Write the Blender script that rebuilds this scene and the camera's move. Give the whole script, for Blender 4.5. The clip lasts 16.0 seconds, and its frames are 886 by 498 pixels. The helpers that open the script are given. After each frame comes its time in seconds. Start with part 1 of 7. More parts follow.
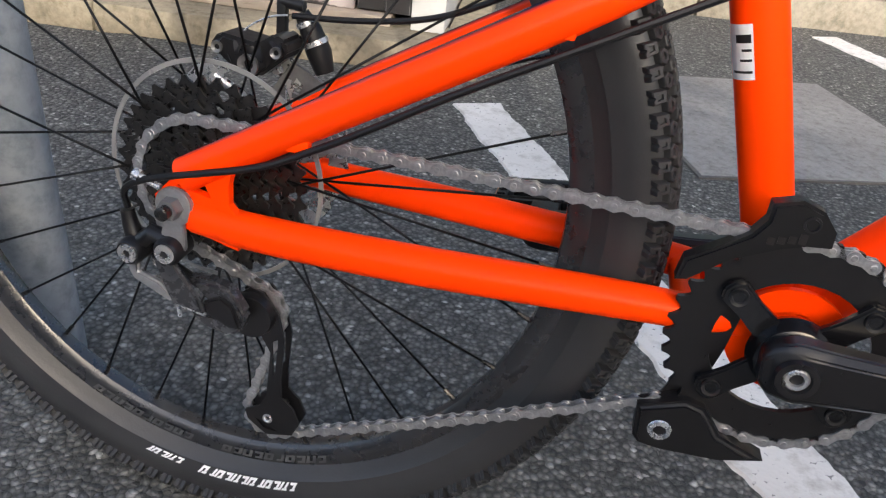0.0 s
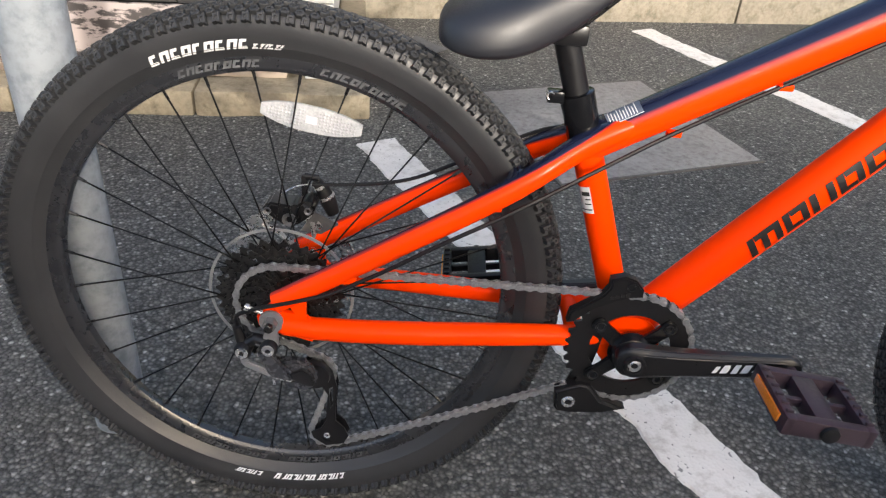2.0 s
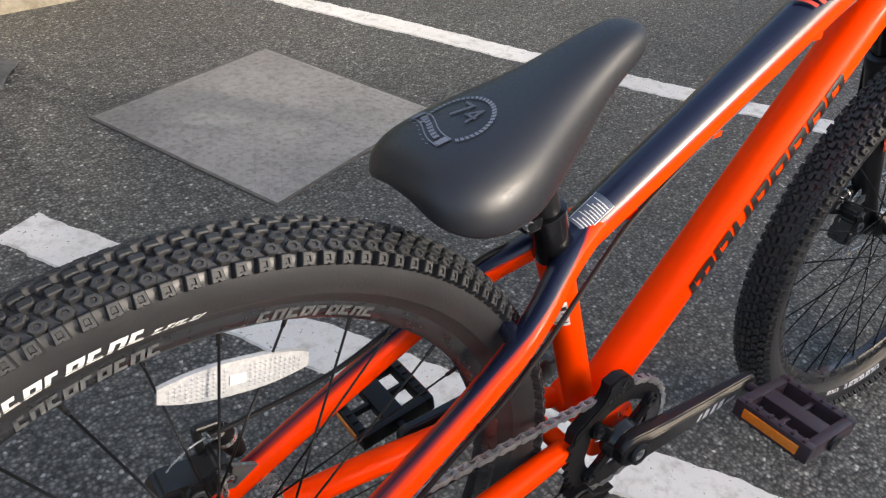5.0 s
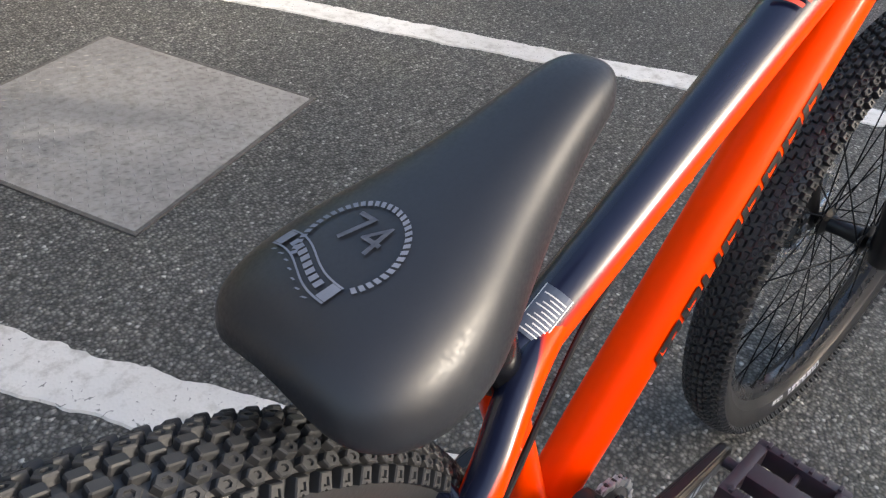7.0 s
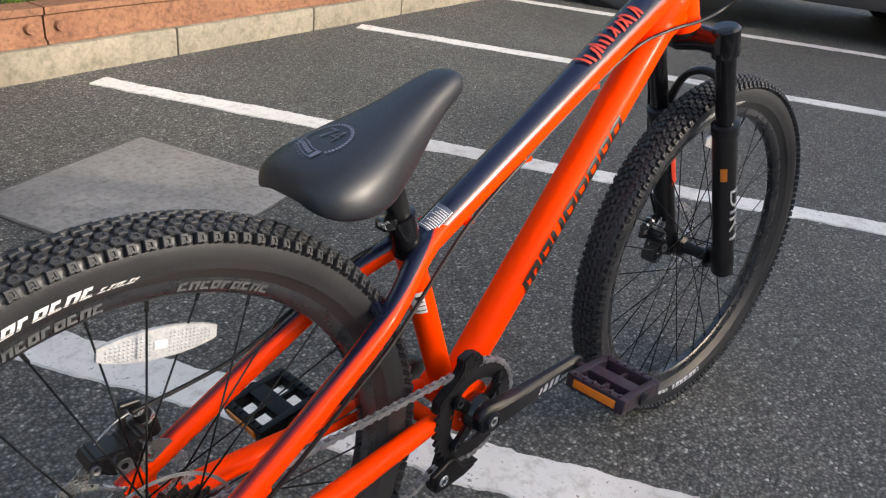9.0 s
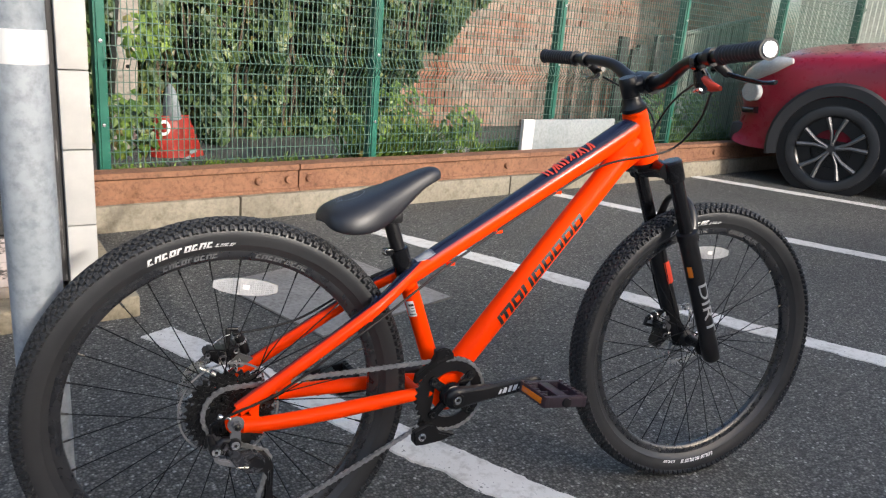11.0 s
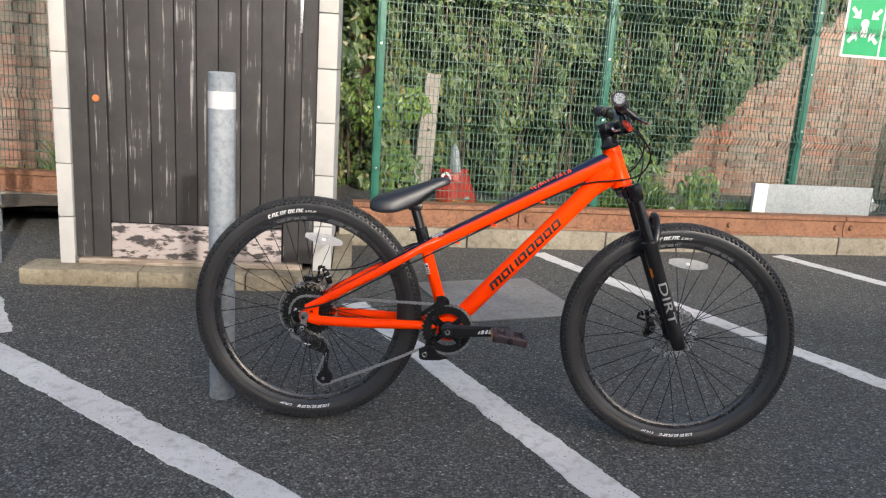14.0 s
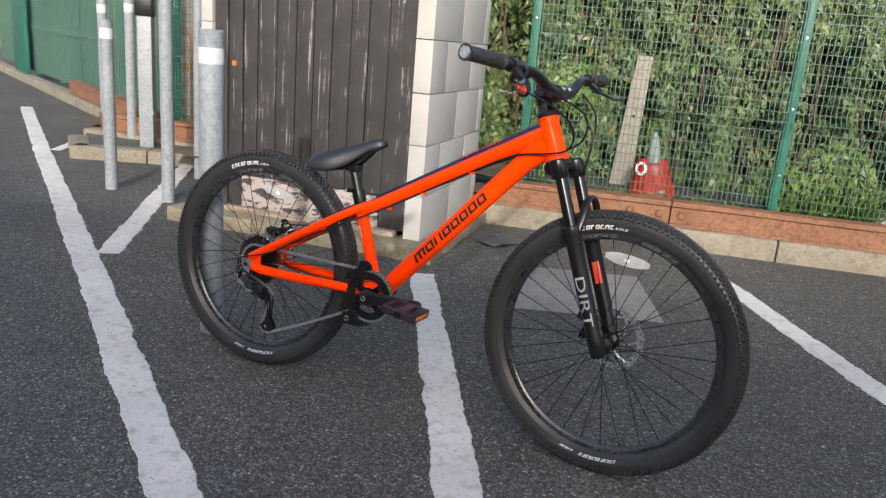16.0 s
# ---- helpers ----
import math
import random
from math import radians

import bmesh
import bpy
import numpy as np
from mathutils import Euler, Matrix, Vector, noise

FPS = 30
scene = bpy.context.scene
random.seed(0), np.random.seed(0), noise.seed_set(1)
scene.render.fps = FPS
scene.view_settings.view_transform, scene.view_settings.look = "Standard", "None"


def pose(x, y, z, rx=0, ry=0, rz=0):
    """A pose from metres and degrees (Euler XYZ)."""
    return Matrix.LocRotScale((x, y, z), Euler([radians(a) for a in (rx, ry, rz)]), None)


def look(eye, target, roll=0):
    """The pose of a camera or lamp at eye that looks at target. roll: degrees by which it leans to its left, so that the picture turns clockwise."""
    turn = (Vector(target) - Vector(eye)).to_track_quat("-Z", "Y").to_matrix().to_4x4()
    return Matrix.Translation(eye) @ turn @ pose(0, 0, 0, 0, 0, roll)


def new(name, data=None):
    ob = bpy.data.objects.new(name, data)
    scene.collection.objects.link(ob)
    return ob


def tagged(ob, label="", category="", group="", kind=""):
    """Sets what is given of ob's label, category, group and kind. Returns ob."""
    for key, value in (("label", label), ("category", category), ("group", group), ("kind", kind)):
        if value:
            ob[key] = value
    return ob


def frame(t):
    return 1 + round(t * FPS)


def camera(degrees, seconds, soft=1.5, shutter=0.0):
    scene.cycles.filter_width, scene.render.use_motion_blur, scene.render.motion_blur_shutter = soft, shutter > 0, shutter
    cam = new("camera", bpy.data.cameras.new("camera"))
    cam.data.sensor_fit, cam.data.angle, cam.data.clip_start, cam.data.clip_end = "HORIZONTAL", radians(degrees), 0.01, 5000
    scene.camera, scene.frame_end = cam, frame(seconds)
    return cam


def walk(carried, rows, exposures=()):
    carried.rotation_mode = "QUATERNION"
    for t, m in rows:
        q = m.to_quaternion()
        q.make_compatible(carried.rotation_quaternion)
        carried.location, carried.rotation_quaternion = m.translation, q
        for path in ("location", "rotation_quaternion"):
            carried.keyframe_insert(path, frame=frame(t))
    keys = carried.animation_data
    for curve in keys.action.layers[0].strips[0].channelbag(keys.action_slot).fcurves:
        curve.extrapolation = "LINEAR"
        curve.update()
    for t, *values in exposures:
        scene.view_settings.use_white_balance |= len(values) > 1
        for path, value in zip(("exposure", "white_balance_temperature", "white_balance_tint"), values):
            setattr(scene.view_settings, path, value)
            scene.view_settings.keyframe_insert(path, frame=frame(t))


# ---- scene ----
cam = camera(61.2, 16.0, soft=1.25)
PATH = [
    (0, (0.269, -0.464, 0.593), (-0.059, 1.217, -0.44), 6.6),
    (0.5, (0.262, -0.492, 0.656), (-0.048, 1.183, -0.391), 6.6),
    (1, (0.269, -0.535, 0.715), (0.002, 1.149, -0.331), 5.8),
    (1.5, (0.248, -0.631, 0.794), (0.092, 1.058, -0.265), 5.0),
    (2, (0.181, -0.725, 0.876), (0.198, 0.955, -0.208), 4.5),
    (2.5, (0.032, -0.784, 0.921), (0.253, 0.881, -0.165), 4.1),
    (3, (-0.108, -0.791, 0.942), (0.293, 0.803, -0.198), 3.7),
    (3.5, (-0.206, -0.716, 0.932), (0.381, 0.792, -0.244), 4.1),
    (4, (-0.23, -0.602, 0.939), (0.513, 0.835, -0.238), 3.9),
    (4.5, (-0.17, -0.474, 0.931), (0.753, 0.861, -0.237), 5.2),
    (5, (-0.089, -0.336, 0.94), (0.926, 0.915, -0.245), 5.9),
    (7.5, (0.052, -0.155, 0.907), (1.282, 0.826, -0.327), 8.0),
    (8, (-0.078, -0.235, 0.925), (1.211, 0.757, -0.239), 8.2),
    (8.5, (-0.188, -0.349, 0.942), (1.156, 0.693, -0.11), 8.4),
    (11, (-0.228, -1.198, 0.998), (0.656, 0.504, 0.432), 4.8),
    (11.5, (-0.19, -1.327, 1.0), (0.565, 0.446, 0.463), 4.7),
    (12, (-0.134, -1.505, 1.013), (0.49, 0.326, 0.503), 4.5),
    (12.5, (-0.079, -1.661, 1.025), (0.422, 0.214, 0.539), 4.3),
    (13, (0.019, -1.862, 1.021), (0.383, 0.049, 0.557), 4.0),
    (13.5, (0.162, -2.015, 1.009), (0.357, -0.076, 0.56), 3.8),
    (14, (0.391, -2.112, 1.03), (0.386, -0.163, 0.582), 3.8),
    (14.5, (0.677, -2.097, 1.032), (0.459, -0.163, 0.568), 4.3),
    (15, (0.931, -1.99, 1.034), (0.501, -0.098, 0.548), 4.6),
    (15.5, (1.171, -1.883, 1.042), (0.547, -0.053, 0.528), 4.7),
    (16, (1.423, -1.78, 1.021), (0.623, -0.025, 0.491), 4.8),
]
walk(cam, [(t, look(eye, target, roll)) for t, eye, target, roll in PATH], [(0.0, 1.75, 6500, 10), (2.0, 1.70, 6750, 10), (3.5, 1.76, 6850, 10), (5.0, 1.70, 6900, 10), (7.5, 1.88, 6950, 10), (8.5, 1.72, 6900, 10), (11.0, 1.45, 6500, 10), (16.0, 1.3, 6500, 10)])

# ---- world, sun ----
world = bpy.data.worlds.new("World")
scene.world = world
world.use_nodes = True
wn = world.node_tree
sky = wn.nodes.new("ShaderNodeTexSky")
sky.sky_type = 'NISHITA'
sky.sun_disc = False
SUN = Vector((0.53, -1.24, 0.50)).normalized()      # towards the sun
sky.sun_elevation = math.asin(SUN.z)
sky.sun_rotation = math.atan2(SUN.x, SUN.y)
sky.air_density, sky.dust_density, sky.ozone_density = 0.9, 3.8, 1.2
wn.links.new(sky.outputs[0], wn.nodes["Background"].inputs[0])
wn.nodes["Background"].inputs[1].default_value = 0.15
sun = new("sun", bpy.data.lights.new("sun", 'SUN'))
sun.data.energy, sun.data.angle, sun.data.color = 1.35, radians(1.2), (1.0, 0.95, 0.885)
sun.matrix_world = look((0, 0, 20), Vector((0, 0, 20)) - SUN)


# ---- materials ----
def nodes_of(name):
    m = bpy.data.materials.new(name)
    m.use_nodes = True
    t = m.node_tree
    return m, t, t.nodes, t.links, t.nodes["Principled BSDF"]


def noise_tex(t, vec, scale, detail=4, rough=0.6):
    n = t.nodes.new("ShaderNodeTexNoise")
    n.inputs["Scale"].default_value, n.inputs["Detail"].default_value, n.inputs["Roughness"].default_value = scale, detail, rough
    t.links.new(vec, n.inputs["Vector"])
    return n


def ramp(t, fac, stops):
    r = t.nodes.new("ShaderNodeValToRGB")
    e = r.color_ramp.elements
    while len(e) < len(stops):
        e.new(0.5)
    for el, (p, c) in zip(e, stops):
        el.position = p
        el.color = (*c, 1) if len(c) == 3 else c
    t.links.new(fac, r.inputs[0])
    return r


def mixc(t, fac, a, b, mode='MIX'):
    m = t.nodes.new("ShaderNodeMix")
    m.data_type, m.blend_type = 'RGBA', mode
    for s, v in ((m.inputs[0], fac), (m.inputs[6], a), (m.inputs[7], b)):
        if isinstance(v, (int, float)):
            s.default_value = v
        elif isinstance(v, tuple):
            s.default_value = (*v, 1)
        else:
            t.links.new(v, s)
    return m.outputs[2]


def bump(t, height, strength, dist, bsdf, normal=None):
    b = t.nodes.new("ShaderNodeBump")
    b.inputs["Strength"].default_value, b.inputs["Distance"].default_value = strength, dist
    t.links.new(height, b.inputs["Height"])
    if normal:
        t.links.new(normal, b.inputs["Normal"])
    t.links.new(b.outputs[0], bsdf.inputs["Normal"])
    return b.outputs[0]


def coords(t, which="Object"):
    return t.nodes.new("ShaderNodeTexCoord").outputs[which]


def position(t):
    return t.nodes.new("ShaderNodeNewGeometry").outputs["Position"]


def plain(name, color, rough=0.5, metal=0.0, vary=0.25, scale=40.0, bumps=0.15, coat=0.0, world_pos=False, spec=0.5, dist=0.001):
    """A surface of one paint or stuff with grain and faint stains at two scales."""
    m, t, n, l, b = nodes_of(name)
    vec = position(t) if world_pos else coords(t)
    big, small = noise_tex(t, vec, scale * 0.15, 3), noise_tex(t, vec, scale, 5)
    dark = tuple(c * (1 - vary) for c in color)
    lite = tuple(min(1, c * (1 + vary * 0.6)) for c in color)
    c1 = ramp(t, big.outputs[0], [(0.3, dark), (0.7, lite)])
    c2 = ramp(t, small.outputs[0], [(0.35, dark), (0.65, lite)])
    l.new(mixc(t, 0.5, c1.outputs[0], c2.outputs[0]), b.inputs["Base Color"])
    rr = ramp(t, small.outputs[0], [(0.3, (max(0.02, rough * 0.8),) * 3), (0.7, (min(1, rough * 1.2),) * 3)])
    l.new(rr.outputs[0], b.inputs["Roughness"])
    b.inputs["Metallic"].default_value = metal
    b.inputs["Coat Weight"].default_value = coat
    b.inputs["Coat Roughness"].default_value = 0.08
    b.inputs["Specular IOR Level"].default_value = spec
    if bumps:
        bump(t, small.outputs[0], bumps, dist, b)
    return m


def asphalt_mat():
    m, t, n, l, b = nodes_of("asphalt")
    vec = position(t)
    warp = noise_tex(t, vec, 60, 2)
    add = t.nodes.new("ShaderNodeVectorMath")
    add.operation = 'MULTIPLY_ADD'
    l.new(warp.outputs["Color"], add.inputs[0])
    add.inputs[1].default_value = (0.006, 0.006, 0.006)
    l.new(vec, add.inputs[2])
    v1 = n.new("ShaderNodeTexVoronoi")
    v1.inputs["Scale"].default_value = 140
    l.new(add.outputs[0], v1.inputs["Vector"])
    v2 = n.new("ShaderNodeTexVoronoi")
    v2.inputs["Scale"].default_value = 330
    l.new(add.outputs[0], v2.inputs["Vector"])
    sep = n.new("ShaderNodeSeparateColor")
    l.new(v1.outputs["Color"], sep.inputs[0])
    stone = ramp(t, sep.outputs[0], [(0.0, (0.060, 0.059, 0.054)), (0.45, (0.113, 0.111, 0.101)), (0.8, (0.165, 0.162, 0.147)), (0.965, (0.235, 0.23, 0.21)), (1.0, (0.44, 0.43, 0.40))])
    gap = ramp(t, v1.outputs["Distance"], [(0.25, (1.08, 1.08, 1.08)), (0.62, (0.44, 0.44, 0.44))])
    c = mixc(t, 1.0, stone.outputs[0], gap.outputs[0], 'MULTIPLY')
    big = noise_tex(t, vec, 1.3, 6, 0.65)
    shade = ramp(t, big.outputs[0], [(0.3, (0.78, 0.80, 0.80)), (0.5, (1.0, 1.0, 1.0)), (0.72, (1.35, 1.33, 1.28))])
    c = mixc(t, 1.0, c, shade.outputs[0], 'MULTIPLY')
    moss = noise_tex(t, vec, 2.6, 5, 0.7)
    mr = ramp(t, moss.outputs[0], [(0.55, (0, 0, 0)), (0.75, (0.45, 0.45, 0.45))])
    c = mixc(t, mr.outputs[0], c, (0.045, 0.050, 0.034))
    l.new(c, b.inputs["Base Color"])
    b.inputs["Roughness"].default_value = 0.78
    mul = n.new("ShaderNodeMath")
    mul.operation = 'SUBTRACT'
    l.new(sep.outputs[1], mul.inputs[0])
    l.new(v1.outputs["Distance"], mul.inputs[1])
    nb = bump(t, mul.outputs[0], 0.9, 0.004, b)
    bump(t, v2.outputs["Distance"], 0.4, 0.0015, b, nb)
    return m


def line_paint():
    m, t, n, l, b = nodes_of("road_paint")
    vec = position(t)
    big, mid, fine = noise_tex(t, vec, 2.2, 5), noise_tex(t, vec, 22, 6, 0.7), noise_tex(t, vec, 160, 3)
    c = ramp(t, big.outputs[0], [(0.3, (0.55, 0.53, 0.50)), (0.7, (0.72, 0.70, 0.665))])
    d = ramp(t, mid.outputs[0], [(0.30, (0.62, 0.60, 0.57)), (0.5, (1, 1, 1))])
    c = mixc(t, 1.0, c.outputs[0], d.outputs[0], 'MULTIPLY')
    v = n.new("ShaderNodeTexVoronoi")
    v.inputs["Scale"].default_value = 150
    l.new(vec, v.inputs["Vector"])
    chip = n.new("ShaderNodeMath")
    chip.operation = 'MULTIPLY'
    l.new(v.outputs["Distance"], chip.inputs[0])
    l.new(mid.outputs[0], chip.inputs[1])
    cr = ramp(t, chip.outputs[0], [(0.44, (0, 0, 0)), (0.50, (0.8, 0.8, 0.8))])
    c = mixc(t, cr.outputs[0], c, (0.12, 0.12, 0.115))
    l.new(c, b.inputs["Base Color"])
    b.inputs["Roughness"].default_value = 0.7
    nb = bump(t, v.outputs["Distance"], 0.35, 0.002, b)
    bump(t, fine.outputs[0], 0.25, 0.001, b, nb)
    return m


def stained(name, base, stain, dark, scale=3.0, rough=0.85, bumps=0.5, fine=60):
    """Stone, concrete and old paint: broad stains, small pits, grain."""
    m, t, n, l, b = nodes_of(name)
    vec = position(t)
    a, c, d = noise_tex(t, vec, scale, 6, 0.65), noise_tex(t, vec, scale * 6, 6, 0.7), noise_tex(t, vec, fine, 4)
    r1 = ramp(t, a.outputs[0], [(0.35, base), (0.68, stain)])
    r2 = ramp(t, c.outputs[0], [(0.28, dark), (0.5, (1, 1, 1))])
    col = mixc(t, 0.8, r1.outputs[0], r2.outputs[0], 'MULTIPLY')
    r3 = ramp(t, d.outputs[0], [(0.3, (0.72, 0.72, 0.72)), (0.6, (1.08, 1.08, 1.08))])
    l.new(mixc(t, 0.8, col, r3.outputs[0], 'MULTIPLY'), b.inputs["Base Color"])
    b.inputs["Roughness"].default_value = rough
    nb = bump(t, c.outputs[0], bumps, 0.006, b)
    bump(t, d.outputs[0], bumps, 0.002, b, nb)
    return m


def old_wood(name, base, worn, amount=0.62, stretch=(40, 40, 1.3), kscale=4):
    """Painted boards: long grain, paint worn off along it."""
    m, t, n, l, b = nodes_of(name)
    vec = coords(t)
    mp = n.new("ShaderNodeMapping")
    mp.inputs["Scale"].default_value = stretch
    l.new(vec, mp.inputs["Vector"])
    oi = n.new("ShaderNodeObjectInfo")
    mr = n.new("ShaderNodeVectorMath")
    mr.operation = 'MULTIPLY_ADD'
    l.new(oi.outputs["Random"], mr.inputs[0])
    mr.inputs[1].default_value = (31, 17, 9)
    l.new(mp.outputs[0], mr.inputs[2])
    g, k = noise_tex(t, mr.outputs[0], 1.0, 6, 0.7), noise_tex(t, vec, kscale, 5, 0.6)
    flake = n.new("ShaderNodeMath")
    flake.operation = 'MULTIPLY_ADD'
    l.new(k.outputs[0], flake.inputs[0])
    flake.inputs[1].default_value = 0.45
    l.new(g.outputs[0], flake.inputs[2])
    f = ramp(t, flake.outputs[0], [(amount + 0.17, (0, 0, 0)), (amount + 0.24, (1, 1, 1))])
    tone = ramp(t, k.outputs[0], [(0.3, tuple(c * 0.75 for c in base)), (0.7, tuple(c * 1.35 for c in base))])
    l.new(mixc(t, f.outputs[0], tone.outputs[0], worn), b.inputs["Base Color"])
    b.inputs["Roughness"].default_value = 0.72
    bump(t, g.outputs[0], 0.5, 0.003, b)
    return m


def brick_mat():
    m, t, n, l, b = nodes_of("old_brick")
    vec = position(t)
    oi, gi = n.new("ShaderNodeObjectInfo"), n.new("ShaderNodeNewGeometry")
    ad = n.new("ShaderNodeMath")
    ad.operation = 'ADD'
    l.new(oi.outputs["Random"], ad.inputs[0])
    l.new(gi.outputs["Random Per Island"], ad.inputs[1])
    fr = n.new("ShaderNodeMath")
    fr.operation = 'FRACT'
    l.new(ad.outputs[0], fr.inputs[0])
    c = ramp(t, fr.outputs[0], [(0.0, (0.19, 0.09, 0.065)), (0.3, (0.32, 0.13, 0.08)), (0.6, (0.39, 0.18, 0.115)), (0.85, (0.36, 0.24, 0.175)), (1.0, (0.19, 0.12, 0.10))])
    big, f = noise_tex(t, vec, 1.6, 5, 0.7), noise_tex(t, vec, 70, 5, 0.7)
    lime = ramp(t, big.outputs[0], [(0.40, (0, 0, 0)), (0.62, (0.72, 0.72, 0.72))])
    soot = noise_tex(t, vec, 0.7, 5, 0.7)
    sr = ramp(t, soot.outputs[0], [(0.46, (0, 0, 0)), (0.64, (0.8, 0.8, 0.8))])
    col = mixc(t, lime.outputs[0], c.outputs[0], (0.36, 0.31, 0.27))
    col = mixc(t, sr.outputs[0], col, (0.105, 0.10, 0.085))
    g = ramp(t, f.outputs[0], [(0.3, (0.6, 0.6, 0.6)), (0.62, (1.1, 1.1, 1.1))])
    l.new(mixc(t, 0.85, col, g.outputs[0], 'MULTIPLY'), b.inputs["Base Color"])
    b.inputs["Roughness"].default_value = 0.9
    bump(t, f.outputs[0], 0.6, 0.004, b)
    return m


def leaf_mat(name, lo, hi):
    m, t, n, l, b = nodes_of(name)
    gi = n.new("ShaderNodeNewGeometry")
    f = noise_tex(t, gi.outputs["Position"], 1.4, 4)
    mid = tuple((a + c) / 2 for a, c in zip(lo, hi))
    c = ramp(t, gi.outputs["Random Per Island"], [(0.0, lo), (0.55, mid), (0.92, hi), (1.0, (0.16, 0.12, 0.035))])
    d = ramp(t, f.outputs[0], [(0.35, (0.7, 0.75, 0.7)), (0.65, (1.25, 1.2, 1.05))])
    l.new(mixc(t, 1.0, c.outputs[0], d.outputs[0], 'MULTIPLY'), b.inputs["Base Color"])
    b.inputs["Roughness"].default_value = 0.42
    return m


def frame_paint():
    """Orange enamel; a dark fade covers the upper side of the top tube and of the stays."""
    m, t, n, l, b = nodes_of("orange_enamel")
    vec = coords(t)
    f = noise_tex(t, vec, 300, 3)
    g = noise_tex(t, vec, 6, 3)
    c = ramp(t, g.outputs[0], [(0.3, (0.98, 0.044, 0.0008)), (0.7, (1.0, 0.054, 0.001))])
    l.new(c.outputs[0], b.inputs["Base Color"])
    b.inputs["Roughness"].default_value = 0.34
    b.inputs["Specular IOR Level"].default_value = 0.05
    b.inputs["Coat Weight"].default_value = 0.03
    b.inputs["Coat Roughness"].default_value = 0.12
    bump(t, f.outputs[0], 0.05, 0.0004, b)
    return m


def rubber(name="tyre_rubber", tone=1.1, dull=0.04):
    m, t, n, l, b = nodes_of(name)
    vec = coords(t)
    f, g = noise_tex(t, vec, 350, 4), noise_tex(t, vec, 9, 4)
    c = ramp(t, g.outputs[0], [(0.3, tuple(v * tone for v in (0.017, 0.0175, 0.019))), (0.7, tuple(v * tone for v in (0.029, 0.0295, 0.031)))])
    l.new(c.outputs[0], b.inputs["Base Color"])
    r = ramp(t, g.outputs[0], [(0.3, (0.30 + dull,) * 3), (0.7, (0.42 + dull,) * 3)])
    l.new(r.outputs[0], b.inputs["Roughness"])
    bump(t, f.outputs[0], 0.25, 0.0008, b)
    return m


def clear_glass(name, color=(1, 1, 1), rough=0.02):
    m, t, n, l, b = nodes_of(name)
    b.inputs["Base Color"].default_value = (*color, 1)
    b.inputs["Transmission Weight"].default_value = 1.0
    b.inputs["Roughness"].default_value = rough
    b.inputs["IOR"].default_value = 1.3
    return m


ASPHALT, PAINT = asphalt_mat(), line_paint()
KERB = stained("kerb_stone", (0.20, 0.177, 0.135), (0.275, 0.247, 0.192), (0.45, 0.42, 0.36))
STEP = stained("step_stone", (0.205, 0.17, 0.115), (0.29, 0.25, 0.175), (0.4, 0.36, 0.28), 4)
PLATE = stained("worn_plate", (0.205, 0.195, 0.185), (0.275, 0.262, 0.247), (0.7, 0.68, 0.66), 5, 0.6, 0.2)
WHITEWALL = plain("white_masonry_paint", (0.40, 0.395, 0.375), 0.8, vary=0.13, scale=16, bumps=0.35, world_pos=True, dist=0.004)
RUST = stained("rusty_steel", (0.19, 0.085, 0.046), (0.26, 0.128, 0.07), (0.42, 0.34, 0.30), 5, 0.8, 0.4)
DOOR = old_wood("weathered_door_paint", (0.030, 0.0285, 0.0285), (0.25, 0.24, 0.23), 0.662, stretch=(75, 75, 1.6), kscale=7)
KICK = old_wood("flaking_kickboard", (0.045, 0.038, 0.036), (0.36, 0.31, 0.29), 0.50, (9, 9, 30), kscale=16)
GALV = stained("galvanised_steel", (0.22, 0.245, 0.268), (0.30, 0.325, 0.348), (0.74, 0.77, 0.80), 5, 0.48, 0.06)
SPROCKET = plain("sprocket_steel", (0.060, 0.058, 0.057), 0.30, metal=0.85, vary=0.35, scale=220, bumps=0.1)
TAPE = plain("white_tape", (0.60, 0.60, 0.59), 0.5, vary=0.08)
GREEN = plain("green_powder_coat", (0.018, 0.12, 0.085), 0.42, vary=0.3, scale=12, world_pos=True)
WIRE = plain("green_wire", (0.06, 0.13, 0.10), 0.45, vary=0.3, scale=8, world_pos=True)
BRICK, MORTAR = brick_mat(), stained("mortar", (0.28, 0.25, 0.22), (0.35, 0.315, 0.275), (0.5, 0.48, 0.45))
LEAF = leaf_mat("ivy_leaf", (0.020, 0.046, 0.014), (0.105, 0.155, 0.048))
GRASS = leaf_mat("weed_leaf", (0.05, 0.11, 0.015), (0.16, 0.24, 0.04))
SOIL = stained("dry_soil", (0.085, 0.066, 0.045), (0.14, 0.11, 0.075), (0.5, 0.45, 0.4), 5, 0.95, 0.8)
CONC = stained("concrete", (0.32, 0.305, 0.29), (0.41, 0.395, 0.375), (0.6, 0.58, 0.55))
ORANGE, RUBBER, TREADRUBBER = frame_paint(), rubber(), rubber("tread_rubber", 0.8, 0.24)
MOUNTALLOY = plain("grey_cast_alloy", (0.16, 0.16, 0.165), 0.42, metal=0.5, vary=0.3, scale=120, bumps=0.1)
NAVY = plain("dark_navy_enamel", (0.010, 0.013, 0.028), 0.22, vary=0.1, scale=200, bumps=0.03, coat=0.5)
BLACK = plain("satin_black_paint", (0.008, 0.0078, 0.0088), 0.34, vary=0.2, scale=120, bumps=0.06, spec=0.4)
